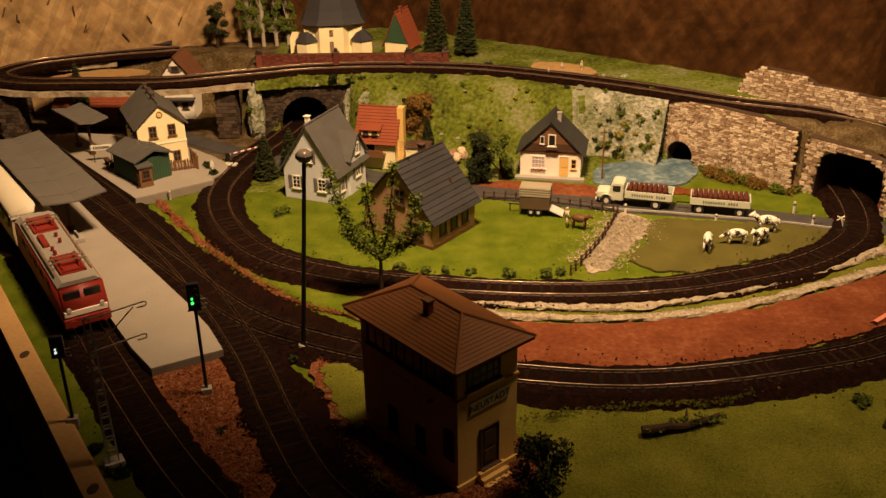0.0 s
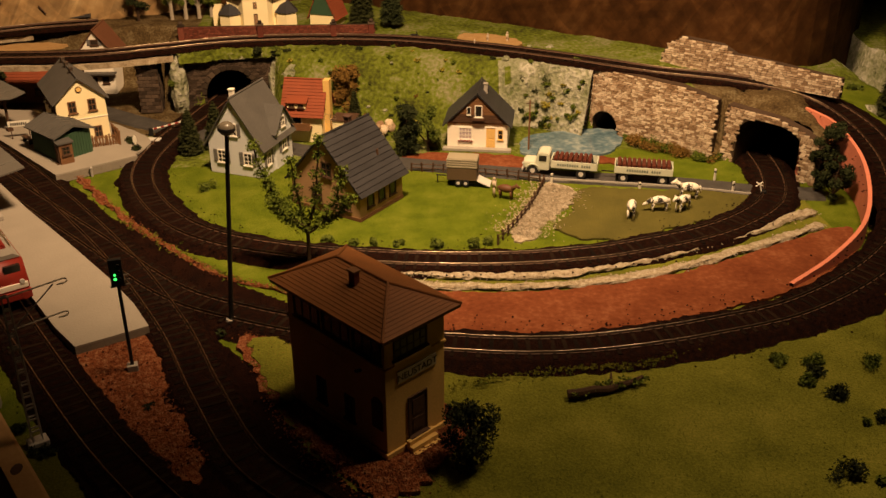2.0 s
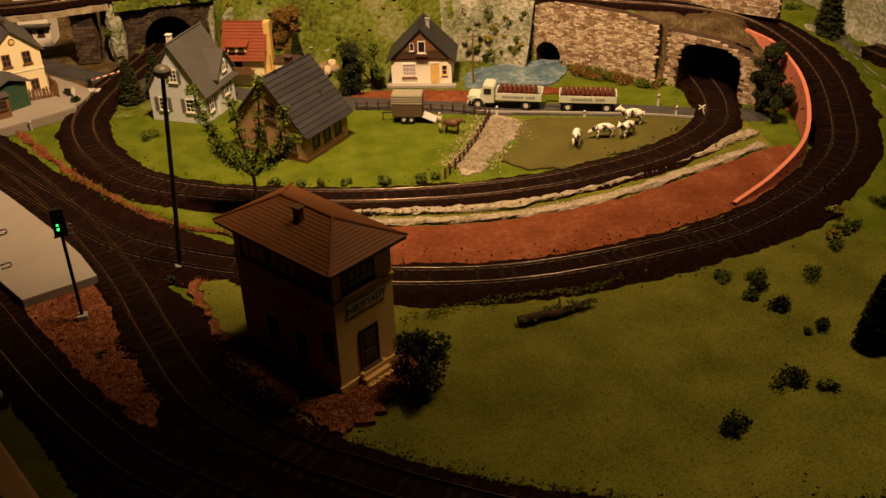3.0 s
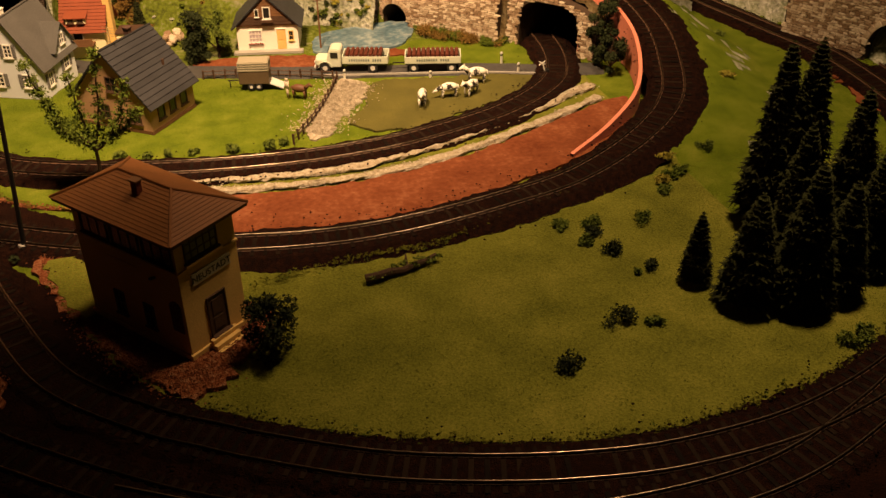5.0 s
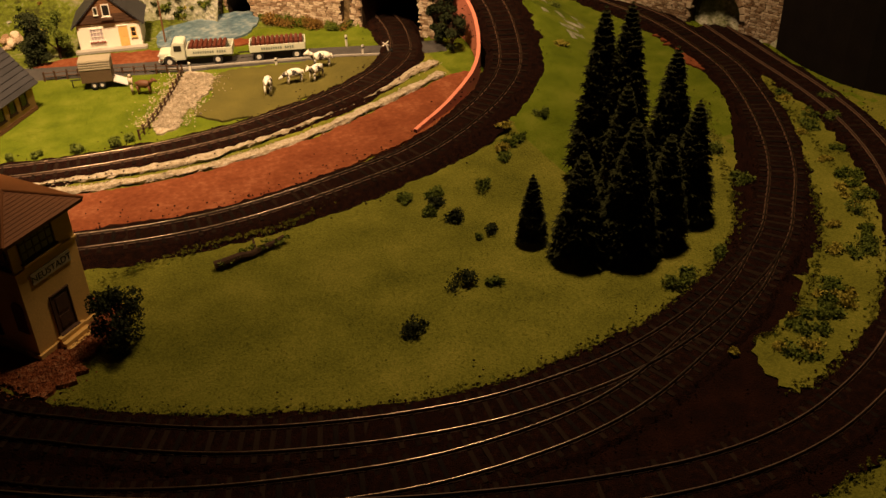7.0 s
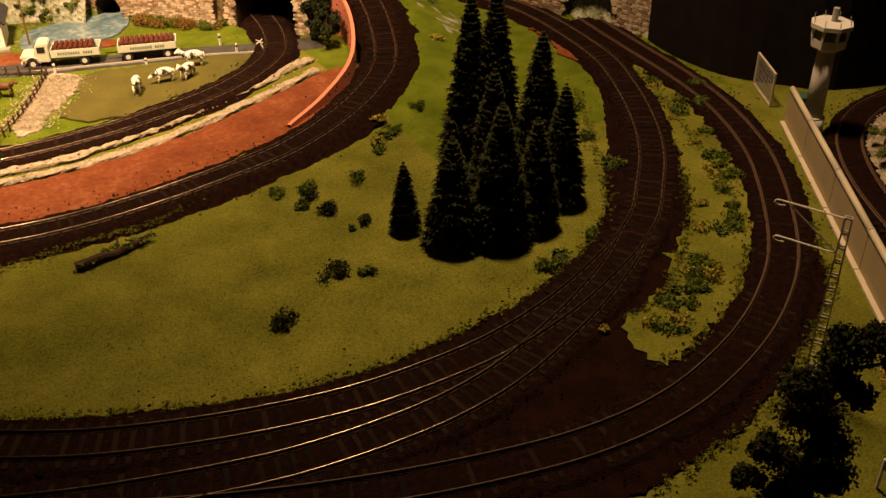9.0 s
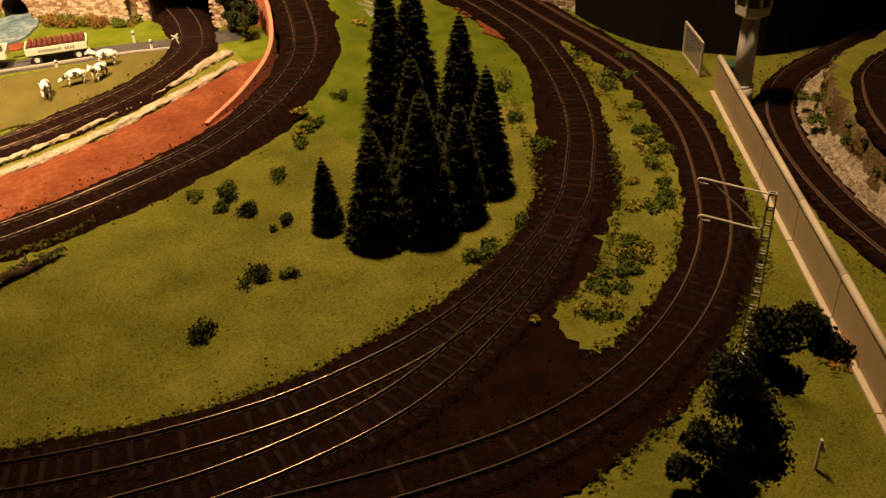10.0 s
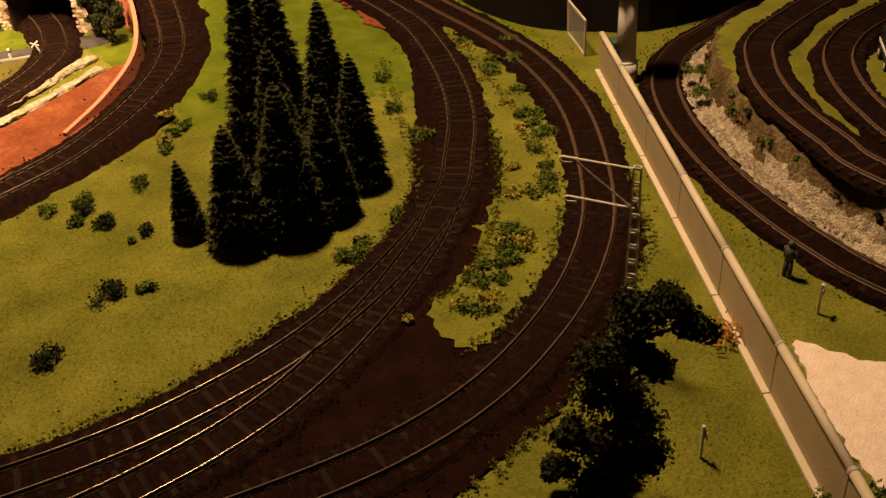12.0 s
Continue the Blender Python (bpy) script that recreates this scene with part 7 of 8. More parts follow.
def signal(x, y, h, label, glow, angle):
    th = thing("light_signal", pose(x, y, 0, 0, 0, angle), label, "signal", "light signals")
    bm = bmesh.new()
    box(bm, -0.0032, 0.0032, -0.0028, 0.0028, 0, 0.0065, bevel=0.0004)
    part("relay_box", bm, GREY, th)
    bm = bmesh.new()
    tube(bm, (0, 0, 0.006), (0, 0, h), 0.0011, 0.001, 8)
    box(bm, -0.0045, 0.0045, -0.0006, 0.0006, h * 0.78, h * 0.79)
    part("pole", bm, BLACK, th)
    bm = bmesh.new()
    box(bm, -0.0038, 0.0038, -0.0022, 0.0012, h * 0.80, h * 1.02, bevel=0.0005)
    hd = part("signal_head", bm, BLACK, th)
    bm = bmesh.new()
    tube(bm, (-0.0010, -0.0022, h * 0.86), (-0.0010, -0.0030, h * 0.86), 0.0008, n=10)
    tube(bm, (-0.0010, -0.0022, h * 0.895), (-0.0010, -0.0030, h * 0.895), 0.0006, n=10)
    part("light", bm, glow, hd, "lit signal light")
    bm = bmesh.new()
    for zz in (0.86, 0.92, 0.97):
        tube(bm, (0.0014, -0.0022, h * zz), (0.0014, -0.0034, h * zz), 0.0011, n=8, caps=False)
    part("hood", bm, BLACK, hd)
    bm = bmesh.new()
    for k in range(3):
        box(bm, 0.0036, 0.0068, -0.001, -0.0004, h * (0.79 + 0.04 * k), h * (0.80 + 0.04 * k))
    part("ladder_cage", bm, GREY, th)
    return th


signal(-0.074, 0.566, 0.078, "black light signal showing green at the platform end", GREEN_GLOW, 12)
signal(-0.148, 0.5385, 0.061, "small black light signal beside the board edge", WHITE_GLOW, 10)
signal(-0.395, 1.03, 0.05, "far black light signal with white lights", WHITE_GLOW, 10)

# tall street lamp
sl = thing("street_lamp", pose(-0.0195, 0.6185, 0, 0, 4.5, 0), "tall black lamp post with a grey mushroom head", "street lamp")
bm = bmesh.new()
tube(bm, (0, 0, 0), (0, 0, 0.004), 0.0042, 0.0034, 12)
part("base", bm, GREY, sl)
bm = bmesh.new()
tube(bm, (0, 0, 0.003), (0, 0, 0.134), 0.0016, 0.0013, 10)
part("post", bm, BLACK, sl)
bm = bmesh.new()
ball(bm, (0, 0, 0.1375), 0.0052, (1, 1, 0.85), 14, 9)
hd = part("lamp_head", bm, paint("lamp_glass", (0.13, 0.11, 0.08), 0.25, 0.1), sl, "", True)
bm = bmesh.new()
tube(bm, (0, 0, 0.1365), (0, 0, 0.1385), 0.0056, 0.0054, 14)
part("rim", bm, BLACK, hd)

# electric locomotive and coach
TRAIN = spline(T_TRAIN, 0.004)


def bogies(th, xs, wheel_r=0.006):
    for x in xs:
        bm = bmesh.new()
        box(bm, x - 0.019, x + 0.019, -0.0115, 0.0115, 0.0085, 0.0135, bevel=0.0006)
        bg = part("bogie", bm, BLACK, th)
        for wx in (-0.0115, 0.0115):
            bm = bmesh.new()
            for sy in (-1, 1):
                tube(bm, (x + wx, sy * 0.0072, wheel_r + 0.0058), (x + wx, sy * 0.0096, wheel_r + 0.0058), wheel_r, n=16)
            tube(bm, (x + wx, -0.0072, wheel_r + 0.0058), (x + wx, 0.0072, wheel_r + 0.0058), 0.0012, n=6)
            part("wheelset", bm, DARK_WOOD, bg)


s0 = 0.345
p, a = on_line(TRAIN, s0)
lo = thing("electric_locomotive", pose(p[0], p[1], 0.0, 0, 0, a), "red electric locomotive with grey roof and folded red pantographs", "locomotive")
LL, HW, Z0, Z1 = 0.150, 0.0155, 0.0115, 0.0385
bm = bmesh.new()
prism(bm, [(-LL / 2, Z0), (LL / 2, Z0), (LL / 2 + 0.0008, Z0 + 0.012), (LL / 2 - 0.006, Z1), (-LL / 2 + 0.006, Z1), (-LL / 2 - 0.0008, Z0 + 0.012)], -HW, HW, Matrix(((1, 0, 0, 0), (0, 0, -1, 0), (0, 1, 0, 0), (0, 0, 0, 1))))
bmesh.ops.bevel(bm, geom=bm.edges[:], offset=0.0016, segments=2, affect="EDGES")
body = part("body", bm, LOCO_RED, lo, "dark red body", True)
bm = bmesh.new()
prism(bm, [(-HW + 0.001, Z1), (HW - 0.001, Z1), (HW - 0.005, Z1 + 0.0030), (-HW + 0.005, Z1 + 0.0030)], -LL / 2 + 0.007, LL / 2 - 0.007, Matrix(((0, 0, 1, 0), (1, 0, 0, 0), (0, 1, 0, 0), (0, 0, 0, 1))))
part("roof", bm, LOCO_GREY, lo, "worn light grey roof")
for sgn in (-1, 1):
    bm = bmesh.new()
    for k in (-1, 1):
        box(bm, sgn * (LL / 2 - 0.0052) - 0.0008, sgn * (LL / 2 - 0.0052) + 0.0030, k * 0.0068 - 0.0052, k * 0.0068 + 0.0052, Z0 + 0.0165, Z0 + 0.0238)
    part("cab_window", bm, PANE, body)
    bm = bmesh.new()
    box(bm, sgn * LL / 2 - 0.0006, sgn * LL / 2 + 0.0012, -HW + 0.001, HW - 0.001, Z0 + 0.0075, Z0 + 0.0115, bevel=0.0003)
    part("stripe", bm, WHITE, body, "pale front stripe")
    bm = bmesh.new()
    for k in (-1, 1):
        tube(bm, (sgn * (LL / 2), k * 0.0105, Z0 + 0.0045), (sgn * (LL / 2 + 0.006), k * 0.0105, Z0 + 0.0045), 0.0009)
        tube(bm, (sgn * (LL / 2 + 0.006), k * 0.0105, Z0 + 0.0045), (sgn * (LL / 2 + 0.007), k * 0.0105, Z0 + 0.0045), 0.0027, n=12)
    box(bm, sgn * LL / 2 - 0.001, sgn * LL / 2 + 0.0025, -HW, HW, Z0, Z0 + 0.0065, bevel=0.0005)
    part("buffer_beam", bm, LOCO_RED, lo, "red buffer beam")
    for k in (-1, 1):
        bm = bmesh.new()
        tube(bm, (sgn * LL / 2, k * 0.011, Z0 + 0.0125), (sgn * (LL / 2 + 0.0016), k * 0.011, Z0 + 0.0125), 0.0016, n=10)
        part("headlight", bm, LIGHTGREY, body)
    x0 = sgn * LL * 0.27
    zt = Z1 + 0.0030
    bm = bmesh.new()
    prism(bm, [(x0 - 0.016, -0.0088), (x0 + 0.016, -0.0088), (x0 + 0.016, 0.0088), (x0 - 0.016, 0.0088)], zt, zt + 0.0007)
    pg = part("pantograph", bm, LOCO_RED, lo, "folded red pantograph")
    for k in (-1, 1):
        part("rail", box(bmesh.new(), x0 - 0.016, x0 + 0.016, k * 0.008 - 0.0008, k * 0.008 + 0.0008, zt + 0.0007, zt + 0.0018), LOCO_RED, pg)
        part("arm", rod(bmesh.new(), [(x0 - 0.013, k * 0.006, zt + 0.002), (x0 + 0.006, k * 0.006, zt + 0.0042)], 0.0005, 5), LOCO_RED, pg)
        part("arm", rod(bmesh.new(), [(x0 + 0.013, k * 0.006, zt + 0.002), (x0 - 0.006, k * 0.006, zt + 0.0042)], 0.0005, 5), LOCO_RED, pg)
    for dx in (-0.013, 0.0, 0.013):
        part("cross_bar", box(bmesh.new(), x0 + dx - 0.0012, x0 + dx + 0.0012, -0.0086, 0.0086, zt + 0.0009, zt + 0.0020), LOCO_RED, pg)
    for dx in (-0.0035, 0.0035):
        part("contact_strip", rod(bmesh.new(), [(x0 + dx, -0.0125, zt + 0.0036), (x0 + dx, -0.0105, zt + 0.0046), (x0 + dx, 0.0105, zt + 0.0046), (x0 + dx, 0.0125, zt + 0.0036)], 0.0006, 5), METAL, pg)
bm = bmesh.new()
for x in (-0.012, 0.0, 0.012, 0.02):
    tube(bm, (x, 0.004 * (1 if x < 0.005 else -1), Z1 + 0.003), (x, 0.004 * (1 if x < 0.005 else -1), Z1 + 0.0065), 0.0012, n=8)
box(bm, -0.018, 0.004, -0.0085, -0.004, Z1 + 0.003, Z1 + 0.0055, bevel=0.0004)
part("roof_gear", bm, LOCO_RED, lo, "red roof switchgear")
bm = bmesh.new()
for k in (-1, 1):
    tube(bm, (-LL * 0.36, k * 0.0125, Z1 + 0.0028), (LL * 0.36, k * 0.0125, Z1 + 0.0028), 0.0005, n=5)
part("roof_rail", bm, METAL, lo)
for k in (-1, 1):
    for x in (-0.04, -0.02, 0.0, 0.02, 0.04):
        bm = bmesh.new()
        box(bm, x - 0.0065, x + 0.0065, k * HW - 0.0004, k * HW + 0.0005, Z0 + 0.0165, Z0 + 0.0235)
        part("side_window", bm, PANE, body)
bogies(lo, (-0.045, 0.045))

p, a = on_line(TRAIN, s0 - 0.150 / 2 - 0.010 - 0.128)
co = thing("passenger_coach", pose(p[0], p[1], 0.0, 0, 0, a), "cream passenger coach with a rounded pale roof", "coach")
LC = 0.256
bm = bmesh.new()
prof = [(-0.0155, 0.0105), (0.0155, 0.0105), (0.0160, 0.022), (0.0150, 0.0345), (-0.0150, 0.0345), (-0.0160, 0.022)]
prism(bm, prof, -LC / 2, LC / 2, Matrix(((0, 0, 1, 0), (1, 0, 0, 0), (0, 1, 0, 0), (0, 0, 0, 1))))
cb = part("body", bm, COACH, co)
bm = bmesh.new()
prof = [(0.0156 * math.cos(math.pi * k / 10), 0.0343 + 0.0090 * math.sin(math.pi * k / 10)) for k in range(11)]
prism(bm, prof, -LC / 2 - 0.001, LC / 2 + 0.001, Matrix(((0, 0, 1, 0), (1, 0, 0, 0), (0, 1, 0, 0), (0, 0, 0, 1))))
part("roof", bm, paint("coach_roof", (0.58, 0.51, 0.37), 0.5, 0.06), co, "rounded cream roof", True)
for k in (-1, 1):
    for i in range(11):
        bm = bmesh.new()
        x = -LC * 0.43 + LC * 0.086 * i
        box(bm, x - 0.0075, x + 0.0075, k * 0.0158 - 0.0006, k * 0.0158 + 0.0004, 0.0225, 0.0315)
        part("window", bm, PANE, cb)
bm = bmesh.new()
box(bm, LC / 2 - 0.0004, LC / 2 + 0.004, -0.008, 0.008, 0.012, 0.034, bevel=0.0008)
part("gangway", bm, BLACK, co)
bm = bmesh.new()
box(bm, LC / 2 - 0.006, LC / 2 + 0.0014, -0.0158, 0.0158, 0.0335, 0.0352)
part("end_sill", bm, LIGHTGREY, co)
bogies(co, (-0.09, 0.09), 0.0052)

# ---- road vehicles ----


def wheel(th, x, y, r, w=0.003):
    bm = bmesh.new()
    tube(bm, (x, y - w / 2, r), (x, y + w / 2, r), r, n=16)
    wl = part("wheel", bm, TYRE, th)
    bm = bmesh.new()
    tube(bm, (x, y - w / 2 - 0.0002, r), (x, y + w / 2 + 0.0002, r), r * 0.5, n=12)
    part("rim", bm, LIGHTGREY, wl)


def barrels(th, x0, x1, hw, z, rows=2):
    n = int((x1 - x0) / 0.0042)
    for i in range(n):
        for j in (-1, 0, 1):
            bm = bmesh.new()
            x, y = x0 + 0.0042 * (i + 0.5), j * hw * 0.62
            tube(bm, (x, y - 0.0028, z + 0.0016), (x, y, z + 0.0016), 0.0016, 0.0020, 8)
            tube(bm, (x, y, z + 0.0016), (x, y + 0.0028, z + 0.0016), 0.0020, 0.0016, 8)
            part("barrel", bm, BARREL, th)


def bars(th, m, count, w, h, gap, material, skip=()):
    bm = bmesh.new()
    for k in range(count):
        if k not in skip:
            x = (k - (count - 1) / 2) * (w + gap)
            box(bm, x - w / 2, x + w / 2, 0, 0.00025, 0, h, m)
    part("marking", bm, material, th, "row of dark side markings")


tk = thing("beer_truck", pose(0.2170, 0.8545, 0.0019, 0, 0, -18.5), "pale green flatbed beer truck loaded with brown barrels", "truck")
HW = 0.0095
bm = bmesh.new()
box(bm, 0.001, 0.016, -0.0078, 0.0078, 0.0055, 0.0125, bevel=0.0016)
part("bonnet", bm, TRUCK_GREEN, tk)
bm = bmesh.new()
prism(bm, [(0.011, 0.005), (0.0245, 0.005), (0.0245, 0.0205), (0.0225, 0.0215), (0.0155, 0.0215), (0.0135, 0.0195), (0.012, 0.013)], -HW * 0.92, HW * 0.92, Matrix(((1, 0, 0, 0), (0, 0, -1, 0), (0, 1, 0, 0), (0, 0, 0, 1))))
bmesh.ops.bevel(bm, geom=bm.edges[:], offset=0.0007, segments=2, affect="EDGES")
cab = part("cab", bm, TRUCK_GREEN, tk)
for sy in (-1, 1):
    bm = bmesh.new()
    box(bm, 0.0152, 0.0218, sy * HW * 0.92 - 0.0003, sy * HW * 0.92 + 0.0003, 0.0137, 0.0188)
    part("cab_window", bm, PANE, cab)
    bm = bmesh.new()
    for k in range(7):
        a0, a1 = math.pi * k / 7, math.pi * (k + 1) / 7
        slab(bm, (0.010 + 0.0062 * math.cos(a0), sy * 0.0095, 0.0045 + 0.0062 * math.sin(a0)), (0.010 + 0.0062 * math.cos(a1), sy * 0.0095, 0.0045 + 0.0062 * math.sin(a1)),
             (0.010 + 0.0062 * math.cos(a1), sy * 0.0058, 0.0045 + 0.0062 * math.sin(a1)), (0.010 + 0.0062 * math.cos(a0), sy * 0.0058, 0.0045 + 0.0062 * math.sin(a0)), 0.0004)
    part("mudguard", bm, TRUCK_GREEN, tk)
bm = bmesh.new()
box(bm, 0.0128, 0.0136, -0.0072, 0.0072, 0.0142, 0.0188)
part("windscreen", bm, PANE, cab)
bm = bmesh.new()
box(bm, 0.0002, 0.0014, -0.0085, 0.0085, 0.0042, 0.0058)
for sy in (-1, 1):
    tube(bm, (0.0002, sy * 0.006, 0.0095), (0.0016, sy * 0.006, 0.0095), 0.0011, n=8)
part("bumper", bm, LIGHTGREY, tk)
bm = bmesh.new()
box(bm, 0.026, 0.0655, -HW, HW, 0.0078, 0.0090)
box(bm, 0.012, 0.064, -0.0035, 0.0035, 0.0055, 0.0078)
part("chassis", bm, BLACK, tk)


def sideboards(th, x0, x1, hw, z0, z1):
    for y0, y1 in ((-hw - 0.0006, -hw + 0.0002), (hw - 0.0002, hw + 0.0006)):
        bm = bmesh.new()
        box(bm, x0, x1, y0, y1, z0, z1, bevel=0.0002)
        sb = part("sideboard", bm, TRUCK_GREEN, th)
        m = Matrix(((1, 0, 0, (x0 + x1) / 2), (0, 0, -1, y0), (0, 1, 0, (z0 + z1) / 2 - 0.001), (0, 0, 0, 1)))
        mm = Matrix(((1, 0, 0, (x0 + x1) / 2), (0, -1, 0, y0 if y0 < 0 else y1 + 0.00025), (0, 0, 1, (z0 + z1) / 2 - 0.001), (0, 0, 0, 1)))
        bars(sb, mm, 14, 0.0013, 0.0021, 0.0008, INK_GREY, (9,))
    for xx in (x0, x1):
        bm = bmesh.new()
        box(bm, xx - 0.0004, xx + 0.0004, -hw + 0.0003, hw - 0.0003, z0, z1)
        part("tailboard", bm, TRUCK_GREEN, th)


sideboards(tk, 0.026, 0.066, HW, 0.0088, 0.0155)
barrels(tk, 0.0275, 0.065, HW, 0.0145)
for x in (0.010, 0.0525):
    for sy in (-1, 1):
        wheel(tk, x, sy * 0.0078, 0.0044)
tl = thing("beer_trailer", pose(0.2925, 0.8290, 0.0019, 0, 0, -16.5), "pale green flatbed trailer loaded with brown barrels", "trailer")
bm = bmesh.new()
box(bm, 0.002, 0.05, -HW, HW, 0.0078, 0.0090)
box(bm, -0.010, 0.004, -0.0006, 0.0006, 0.0058, 0.0066)
part("chassis", bm, BLACK, tl)
sideboards(tl, 0.0015, 0.0505, HW, 0.0088, 0.0150)
barrels(tl, 0.003, 0.05, HW, 0.0140)
for x in (0.009, 0.0425):
    for sy in (-1, 1):
        wheel(tl, x, sy * 0.0078, 0.0042)

# horse trailer
hz = thing("horse_trailer", pose(0.148, 0.8375, 0.001, 0, 0, -14), "beige horse trailer with ribbed roof and lowered ramp", "horse trailer")
bm = bmesh.new()
box(bm, 0, 0.026, -0.0075, 0.0075, 0.005, 0.0165, bevel=0.0006)
part("body", bm, paint("trailer_brown", (0.10, 0.065, 0.035), 0.6, 0.15), hz)
bm = bmesh.new()
for k in range(4):
    box(bm, -0.0003, 0.0263, -0.0079, 0.0079, 0.0168 + k * 0.0021, 0.0183 + k * 0.0021, bevel=0.0003)
box(bm, 0.0004, 0.0256, -0.0070, 0.0070, 0.0160, 0.0250)
part("roof", bm, paint("trailer_tarp", (0.30, 0.26, 0.18), 0.7, 0.1), hz, "ribbed canvas roof")
bm = bmesh.new()
slab(bm, (0.0262, -0.007, 0.0055), (0.0262, 0.007, 0.0055), (0.0375, 0.007, 0.0006), (0.0375, -0.007, 0.0006), 0.0007)
part("ramp", bm, LIGHTGREY, hz)
bm = bmesh.new()
tube(bm, (0.0, 0, 0.0062), (-0.0105, 0, 0.0062), 0.0006)
tube(bm, (-0.0092, 0, 0.0062), (-0.0092, 0, 0.0), 0.0005)
part("drawbar", bm, BLACK, hz)
for x in (0.010, 0.0165):
    for sy in (-1, 1):
        wheel(hz, x, sy * 0.0072, 0.0029, 0.0022)


def beast(name, x, y, angle, s, material, label, category, head_low=False, z=0.0012):
    """A toy animal as one plain moulded shape."""
    bm = bmesh.new()
    ball(bm, (0, 0, 0.0105), 0.0052, (1.75, 0.82, 0.88), 12, 8)
    for lx in (-0.0066, 0.0062):
        for ly in (-0.0023, 0.0023):
            tube(bm, (lx, ly, 0.0085), (lx + 0.0006, ly, 0), 0.00125, 0.0008, 6)
    hz_ = 0.0085 if head_low else 0.0155
    tube(bm, (0.0072, 0, 0.0115), (0.0118, 0, hz_), 0.0026, 0.0018, 8)
    tube(bm, (0.0110, 0, hz_ + 0.0006), (0.0155, 0, hz_ - 0.0020), 0.0020, 0.0011, 8)
    for sy in (-1, 1):
        tube(bm, (0.0112, sy * 0.001, hz_ + 0.001), (0.0108, sy * 0.0028, hz_ + 0.0022), 0.0005, 0.0002, 5)
    tube(bm, (-0.0088, 0, 0.0125), (-0.0102, 0, 0.0055), 0.0006, 0.0004, 5)
    bm.transform(Matrix.Scale(s, 4))
    ob = link(name, bm, material, smooth=True)
    ob.matrix_world = pose(x, y, z, 0, 0, angle)
    return tagged(ob, label, category, "toy animals")


beast("toy_cow", 0.2880, 0.7510, 250, 0.92, COW, "white toy cow with black patches, facing the track", "toy cow")
beast("toy_cow", 0.3135, 0.7590, 176, 0.88, COW, "white and brown spotted toy cow on the pasture", "toy cow", True)
beast("toy_cow", 0.3330, 0.7580, 215, 0.90, COW, "white spotted toy cow standing between others", "toy cow")
beast("toy_cow", 0.3450, 0.7800, 168, 0.98, COW, "white toy cow with black patches at the back", "toy cow")
beast("toy_horse", 0.193, 0.799, -30, 0.78, HORSE, "brown toy horse beside the horse trailer", "toy horse")


def figure(x, y, z, h, material, label, angle=0):
    bm = bmesh.new()
    for sy in (-1, 1):
        tube(bm, (0, sy * h * 0.07, 0), (0, sy * h * 0.05, h * 0.48), h * 0.05, h * 0.065, 6)
        tube(bm, (0, sy * h * 0.13, h * 0.78), (h * 0.08, sy * h * 0.17, h * 0.45), h * 0.04, h * 0.03, 5)
    tube(bm, (0, 0, h * 0.46), (0, 0, h * 0.82), h * 0.10, h * 0.12, 8)
    ball(bm, (0, 0, h * 0.91), h * 0.085, seg=8, rings=6)
    ob = link("figurine", bm, material, smooth=True)
    ob.matrix_world = pose(x, y, z, 0, 0, angle)
    return tagged(ob, label, "figurine", "plastic figurines")


figure(0.1835, 0.803, 0.001, 0.0175, FIGURE, "small painted plastic figurine beside the toy horse")
figure(0.588, 0.2035, 0.0, 0.022, FIGURE_DARK, "dark plastic figurine standing behind the wall")
figure(0.212, 1.055, 0.061, 0.012, FIGURE, "tiny plastic figurine on the upper level")
figure(0.232, 1.052, 0.061, 0.014, FIGURE, "tiny plastic figurine beside the upper path")
figure(0.197, 1.046, 0.061, 0.009, FIGURE, "tiny crouching plastic figurine on the upper level")

# motorcycle on the upper level
mc = thing("motorcycle", pose(0.137, 1.085, 0.061, 0, 0, 10), "tiny dark toy motorcycle on the upper level", "motorcycle")
for x in (-0.004, 0.004):
    bm = bmesh.new()
    tube(bm, (x, -0.0006, 0.0022), (x, 0.0006, 0.0022), 0.0022, n=12)
    part("wheel", bm, TYRE, mc)
bm = bmesh.new()
box(bm, -0.004, 0.004, -0.0012, 0.0012, 0.003, 0.0055, bevel=0.0005)
tube(bm, (0.003, -0.002, 0.0075), (0.003, 0.002, 0.0075), 0.0004)
tube(bm, (0.004, 0, 0.0022), (0.003, 0, 0.0075), 0.0005)
part("frame", bm, BLACK, mc)

# ---- fences, posts and small fixtures ----


def fence(name, pts, label, post_h=0.0085, gap=0.0085, material=DARK_WOOD):
    th = thing(name, I4, label, "fence")
    line = spline(pts, gap)
    for x, y, z in line:
        bm = bmesh.new()
        box(bm, -0.0006, 0.0006, -0.0006, 0.0006, -0.001, post_h * random.uniform(0.92, 1.1), pose(x, y, z, random.uniform(-4, 4), random.uniform(-4, 4), 30))
        part("post", bm, material, th)
    for k, hh in enumerate((0.42, 0.82)):
        for a, b in zip(line, line[1:]):
            bm = bmesh.new()
            tube(bm, (a[0], a[1], a[2] + post_h * hh + random.uniform(-0.0003, 0.0003)), (b[0], b[1], b[2] + post_h * hh + random.uniform(-0.0003, 0.0003)), 0.00048, n=5)
            part("slat", bm, material, th)
    return th


